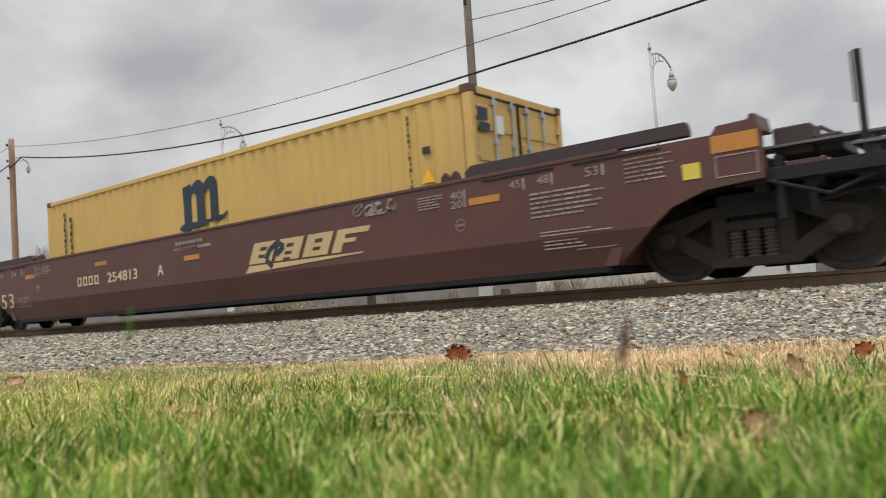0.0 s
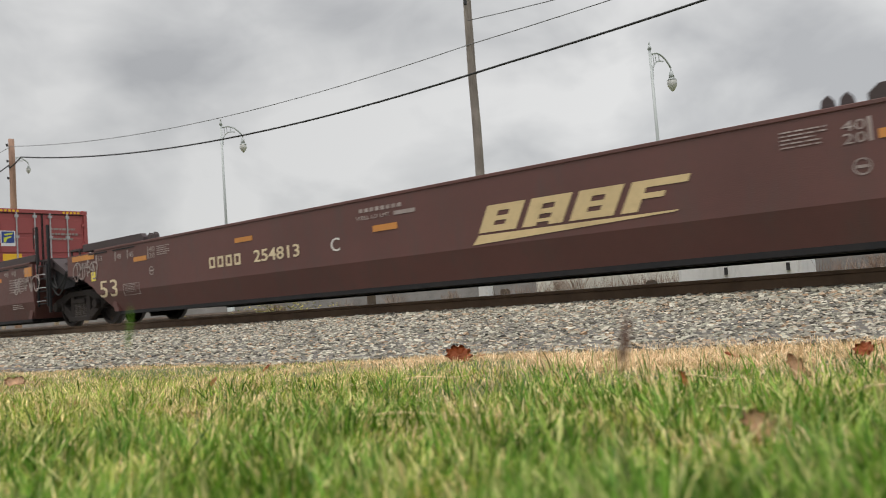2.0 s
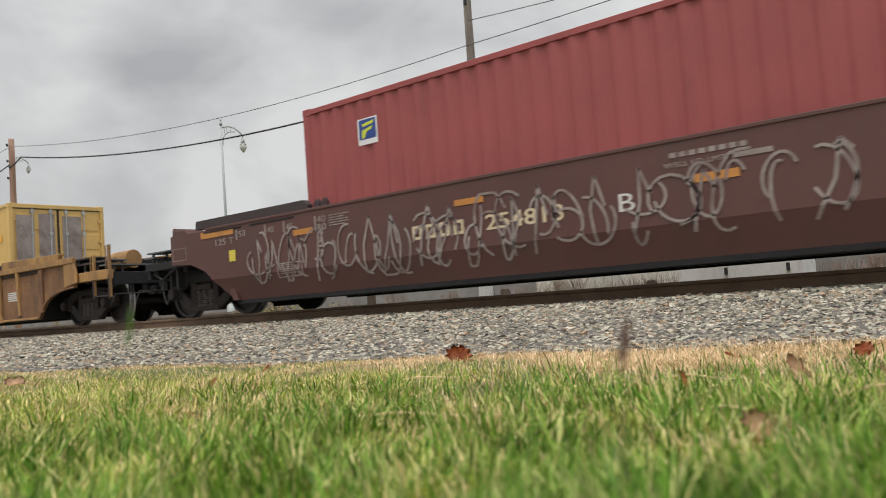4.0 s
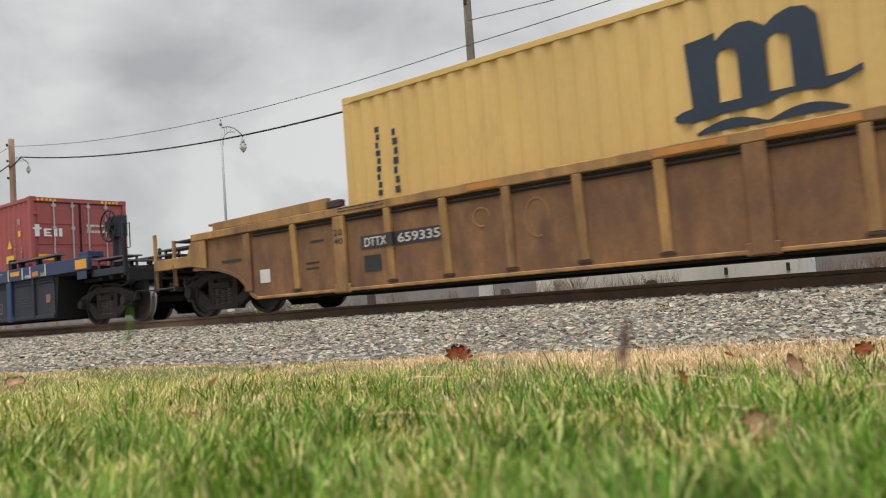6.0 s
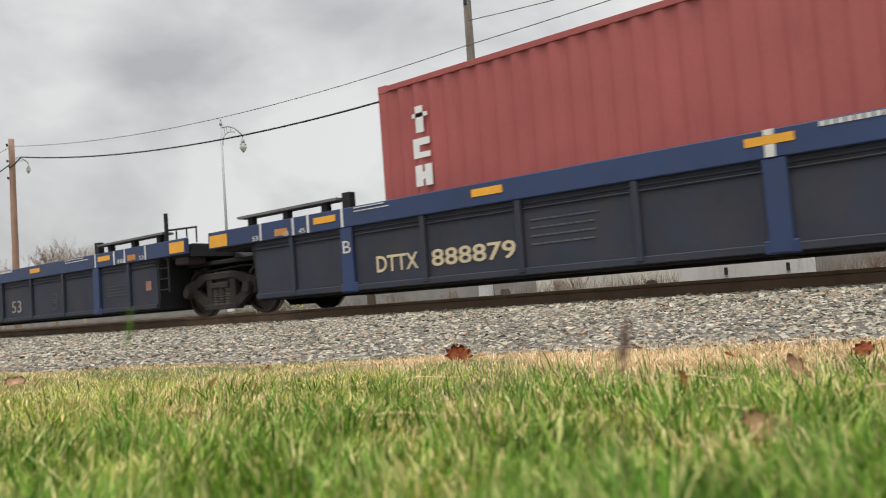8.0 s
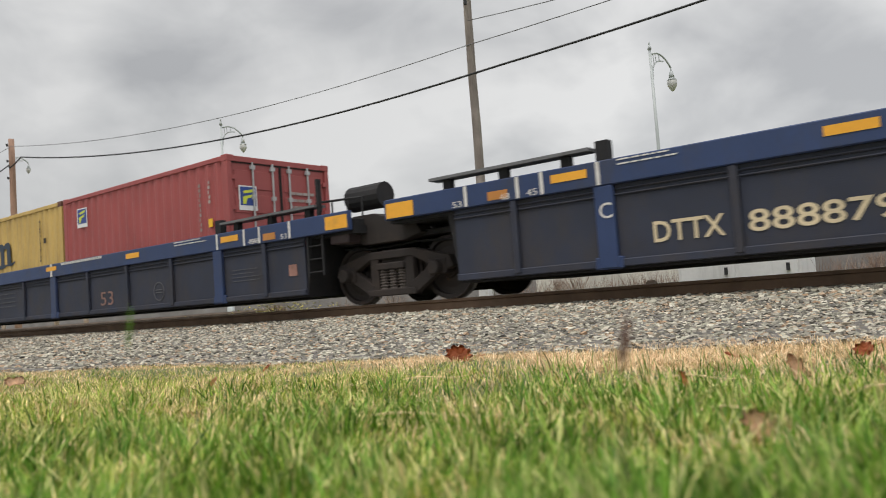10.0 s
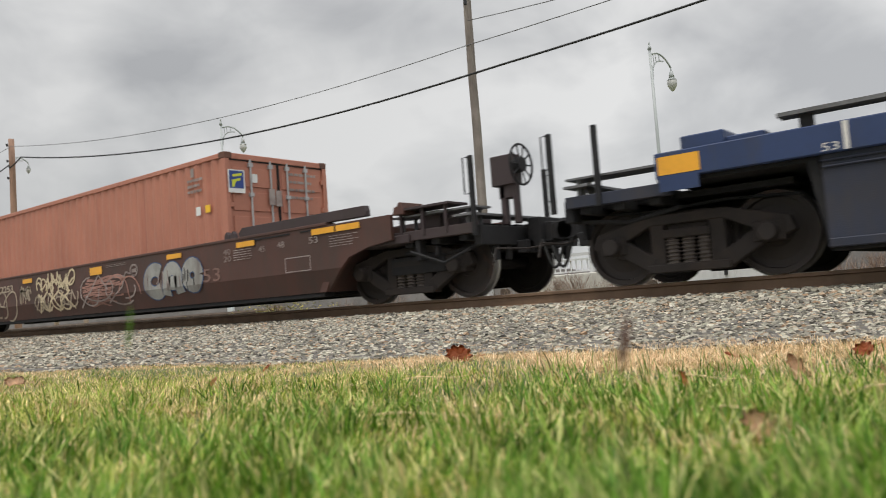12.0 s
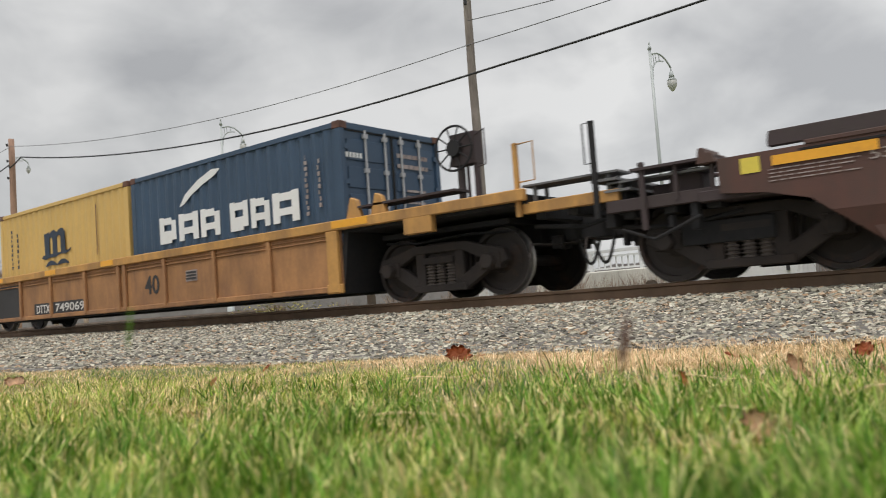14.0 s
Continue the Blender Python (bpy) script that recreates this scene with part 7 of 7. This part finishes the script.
bm = bmesh.new(); ribbon([(2.95 + 0.13 * math.cos(a * math.tau / 16), 1.0 + 0.11 * math.sin(a * math.tau / 16)) for a in range(17)], 0.035, SIDE - 0.004, bm); box(bm, 2.88, 3.02, SIDE - 0.006, SIDE, 0.96, 1.03)
decal(car, "graffiti", bm, "dim")
rnd, bm = random.Random(81), bmesh.new()
for i in range(22):      # hatched pink fill with sweeping tails
    z = 0.40 + 0.55 * i / 22
    x0, x1 = 0.85 + 0.9 * abs(z - 0.72) ** 1.3 + rnd.uniform(0, 0.2), 2.35 + rnd.uniform(-0.35, 0.2) - 0.3 * (z < 0.55)
    ph = rnd.uniform(0, 6)
    ribbon([(x0 + (x1 - x0) * k / 9, z + 0.022 * math.sin(ph + k * 0.9) - 0.03 * (k / 9 - 0.5) ** 2) for k in range(10)], rnd.uniform(0.016, 0.032), SIDE - 0.003, bm)
for cx, cz, rx, rz, a0, a1 in ((2.3, 0.55, 0.42, 0.42, 130, -20), (2.75, 0.45, 0.42, 0.45, 160, 10), (2.0, 0.80, 0.5, 0.16, 170, -10)):
    ribbon(arc_line(cx, cz, rx, rz, a0, a1), 0.028, SIDE - 0.005, bm)
decal(car, "graffiti", fold(bm, 0.58), "graffiti_pink", "hatched pink graffiti")
decal(car, "graffiti", fold(tag_scrawl(51, 0.75, 3.05, 0.36, 1.02, 2), 0.58), "dim", "loose pale graffiti lines")
for seed, x0, x1, z0, z1, n in ((61, -1.36, 0.62, 0.36, 0.80, 4), (64, -2.05, -1.5, 0.6, 1.0, 4)):
    decal(car, "graffiti", fold(tag_scrawl(seed, x0, x1, z0, z1, n, 0.036), 0.58), "graffiti_tan", "looping pale spray graffiti")
# a tall upright tag, hooked and crossing strokes under it, and wide rounded outlines
tag = [arc_line(-1.06, 1.02, 0.13, 0.15, -60, 230), [(-0.78, 1.18), (-0.66, 0.86), (-0.52, 1.17)], [(-0.60, 1.0), (-0.62, 0.80)], [(-0.42, 0.82), (-0.36, 1.19), (-0.22, 0.90), (-0.08, 1.2), (-0.02, 0.86)], [(0.16, 1.18), (0.12, 0.84)], arc_line(0.42, 1.03, 0.15, 0.16, -100, 260)]
tag += [[(x + 0.21, z - 0.07) for x, z in line] for line in tag[:5]] + [[(-1.2 + 0.14 * k, 0.98 + 0.09 * math.sin(k * 2.1)) for k in range(14)]]
for x in (-1.15, -0.62, -0.12):
    tag += [[(x, 0.80), (x + 0.30, 0.62), (x + 0.52, 0.36)], [(x + 0.50, 0.78), (x + 0.2, 0.58), (x + 0.02, 0.38)], arc_line(x + 0.26, 0.56, 0.22, 0.20, 120, 330)]
wide_tag = [arc_line(-4.72, 0.66, 0.30, 0.34, -30, 200) + [(-4.95, 0.36)], arc_line(-4.28, 0.60, 0.26, 0.30, 200, -40), [(-4.1, 0.95), (-3.98, 0.40), (-3.72, 0.36)], arc_line(-3.55, 0.62, 0.30, 0.28, 40, 300), arc_line(-3.05, 0.60, 0.30, 0.32, 180, -90), arc_line(-2.50, 0.58, 0.36, 0.34, 170, -120), [(-3.4, 0.92), (-3.2, 0.58), (-2.95, 0.60)]]
for strokes, w, key in ((tag, 0.040, "cream"), (wide_tag, 0.038, "graffiti_tan")):
    bm = bmesh.new()
    for k, line in enumerate(strokes):
        shift, lean = 0.05 * math.sin(k * 2.3), 0.35 * math.sin(k * 1.7)
        ribbon([(x + shift + lean * (z - 0.8), z + 0.03 * math.sin(7 * x + k)) for x, z in line], w, SIDE - 0.005, bm)
    decal(car, "graffiti", fold(bm, 0.58), key, "bold pale spray graffiti")
brake_wheel(car, 11.36, 1.76, -0.6, "coaming", 0.28, "end", 0.8)
stake(car, 11.08, 0.8, 1.85, -1.40, "black", -0.1); stake(car, 11.0, 0.8, 1.85, 0.6, "black", 0.1)
stake(car, -11.15, 0.8, 1.95, -1.40, "black", -0.1); stake(car, -10.9, 0.8, 1.55, 0.8, "black", -0.1)
stake(car, -10.58, 0.6, 1.36, -1.40, "coaming")
decal(car, "yellow_label", plates([(-9.47, -9.28, 1.04, 1.20)], SIDE), "lemon", "small worn yellow label")
for s in (-1, 1):
    bm = bmesh.new(); box(bm, *sorted((s * 9.74, s * 10.7)), -1.45, -1.0, 1.27, 1.30)
    for x in (9.8, 10.2, 10.6):
        box(bm, s * x - 0.02, s * x + 0.02, -1.4, -1.36, 0.9, 1.27)
    part("side_walkway", bm, M["coaming"], car)

orange = container("faded orange shipping container with a blue sticker", -154.56, 2 * H40, 2.62, FLOOR, "orangebox")
flag_sticker(orange, -5.43, -5.03, 1.93, 2.34); flag_sticker(orange, -1.18, -0.82, 1.88, 2.30, H40 + 0.022)
mark(orange, "side_print", lines(4.93, 5.45, 1.95, 2.26, 3, 0.6, 4), "dim", y=CY - 0.005)
mark(orange, "sticker", [(5.16, 5.30, 1.57, 1.73)], "sticker_white"); mark(orange, "sticker", [(5.45, 5.60, 1.59, 1.73)], "signyellow"); mark(orange, "vent", [(5.05, 5.15, 2.3, 2.46)], "dim", y=CY - 0.006)
door_plates(orange, H40 + 0.022, [(-0.28, -0.14, 1.7, 2.0), (-0.12, 0.02, 1.68, 1.98)], "dim", "door_sticker"); door_plates(orange, H40 - 0.02, lines(0.25, 1.0, 1.75, 2.35, 4, 0.4, 3), "dim")
door_plates(orange, H40 - 0.02, [(-0.62, -0.5, 2.1, 2.26)], "sticker_white", "door_sticker")

# 5: a yellow car of shorter wells
T2 = 1.29
car = ribbed_well_car("tan-yellow ribbed well car unit carrying two short containers", -181.74, 7.74, T2, 0.15, [-4.55, -3.05, -1.5, -0.14, 0.10, 1.5, 3.05, 4.55], [-6.05, 6.05], 6.18, "end", "end", "ttx2", "ttx2_panel", "yellow cars")
for x0, x1 in ((6.08, 6.83), (-0.74, -0.25), (-3.2, -2.7), (-5.9, -5.4)):
    decal(car, "reflector", plates([(x0, x1, 1.17, 1.28)], SIDE), "reflector", "orange reflector strip")
decal(car, "number_panel", plates([(-3.92, -1.50, 0.32, 0.57)], -1.436), "darkpatch", "black number panel")
decal(car, "reporting_mark", letters("DTTX", -3.80, -3.16, 0.35, 0.53, -1.441, grow=0.01), "white")
decal(car, "car_number", letters("749069", -2.90, -1.60, 0.35, 0.53, -1.441, grow=0.01), "white", "white car number")
decal(car, "length_number", letters("40", 0.77, 1.27, 0.50, 0.86, -1.436, grow=0.015), "darkpatch", "dark 40 stencil")
decal(car, "notice", plates([(2.15, 2.5, 0.66, 0.86)], -1.436), "dim")
decal(car, "notice", plates([(2.17, 2.48, 0.69 + 0.055 * i, 0.725 + 0.055 * i) for i in range(3)], -1.441), "darkpatch", "dark printed lines of a small notice")
decal(car, "dark_panel", plates([(-6.1, -4.62, 0.3, 1.1)], -1.434), "darkpatch", "dark painted end panel")
brake_wheel(car, 8.21, 2.05, -1.15, "coaming", 0.31, "side", 0.95)
stake(car, 9.35, 0.95, 1.88, -1.40, "ttx2", 0.28)
bm = bmesh.new(); box(bm, 7.5, 8.0, -1.5, -1.38, 0.92, 1.15)
part("step_plate", bm, M["ttx2"], car, bevel=0.01)
for x in (6.35, 6.85):
    bm = bmesh.new(); prism(bm, [(x, 1.29), (x + 0.3, 1.29), (x + 0.22, 1.55), (x + 0.1, 1.6)], -1.45, -1.36)
    part("guide_horn", bm, M["ttx2"], car, bevel=0.01)
for y in (-1.45, 1.1):
    bm = bmesh.new(); box(bm, 6.6, 8.4, y, y + 0.35, 1.42, 1.45)
    part("side_walkway", bm, M["coaming"], car)

navy20 = container("short navy blue shipping container with white emblem shapes", -175.64, 2 * H20, STD, FLOOR, "bluebox")
for i, (x0, x1) in enumerate(((-2.05, -1.50), (-1.40, -0.78), (-0.70, -0.12), (0.18, 0.68), (0.76, 1.26), (1.34, 2.0))):
    bm = bmesh.new()
    z0, z1, m = 1.16, 1.67, (x1 - x0) * 0.27
    box(bm, x0, x0 + m, CY - 0.004, CY, z0, z1); box(bm, x1 - m, x1, CY - 0.004, CY, z0 + (0.0 if i % 3 else 0.06), z1 - (0.0 if i % 2 else 0.08))
    box(bm, x0 + m, x1 - m, CY - 0.004, CY, z1 - 0.15, z1 - 0.02); box(bm, x0 + m, x1 - m, CY - 0.004, CY, z0 + (0.12 if i % 3 else 0.0), z0 + 0.24)
    part("side_emblem", bm, M["sticker_white"], navy20, "bold white block emblem")
bm = bmesh.new(); prism(bm, [(-1.36, 1.80), (-1.15, 2.02), (-0.75, 2.22), (-0.3, 2.36), (-0.05, 2.34), (-0.2, 2.24), (-0.6, 2.12), (-0.95, 1.98), (-1.2, 1.84)], CY - 0.004, CY)
part("swoosh_emblem", bm, M["sticker_white"], navy20, "white swoosh emblem")
column(navy20, 2.2, 1.2, 2.2, 11, 0.08, "dim"); column(navy20, 2.5, 1.3, 2.1, 8, 0.07, "dim")
door_plates(navy20, H20 - 0.02, cells(-1.1, -0.72, 2.03, 2.11, 5), "sticker_white", "door_emblem"); door_plates(navy20, H20 - 0.02, lines(0.1, 0.95, 1.85, 2.2, 2, 0.5, 3) + lines(0.3, 0.9, 1.3, 1.6, 3, 0.5, 5), "dim")
mus20 = container("short mustard shipping container with dark emblem", -181.82, 2 * H20, STD, FLOOR, "yellowbox")
arch_emblem(mus20, -0.82, 0.56, 1.33, 1.96, wave=True)
column(mus20, -2.40, 1.2, 2.2, 9, 0.09); column(mus20, -2.08, 1.2, 2.1, 7, 0.10)
mark(mus20, "rust_line", [(1.70, 1.73, 1.2, 2.3)], "rustpost")


# ---- what moves ----
def run(t):
    """How far the train has come: an even speed, eased twice for a moment."""
    return SPEED * t - 0.40 * min(1, max(0, (t - 6.5) / 0.2)) - 0.38 * min(1, max(0, (t - 8.3) / 1.9))


def motions():
    """The whole train runs past as one, and its wheels roll."""
    times = sorted({0.5 * i for i in range(int(CLIP / 0.5) + 1)} | {6.3, 6.4, 6.6, 6.7, 6.8, 8.2, 8.4, 10.1, 10.2, 10.3})
    for ob, u in MOVING:
        z, y = ob.location.z, ob.location.y
        walk(ob, [(t, pose(u + run(t), y, z)) for t in times])
    ticks = [i / FPS for i in range(int(CLIP * FPS) + 1)]
    turns = [math.degrees(run(t) / WHEEL_R) % 360 for t in ticks]
    for w, dx in WHEELS:
        walk(w, [(t, pose(dx, 0, WHEEL_R, 0, a, 0)) for t, a in zip(ticks, turns)])


motions()
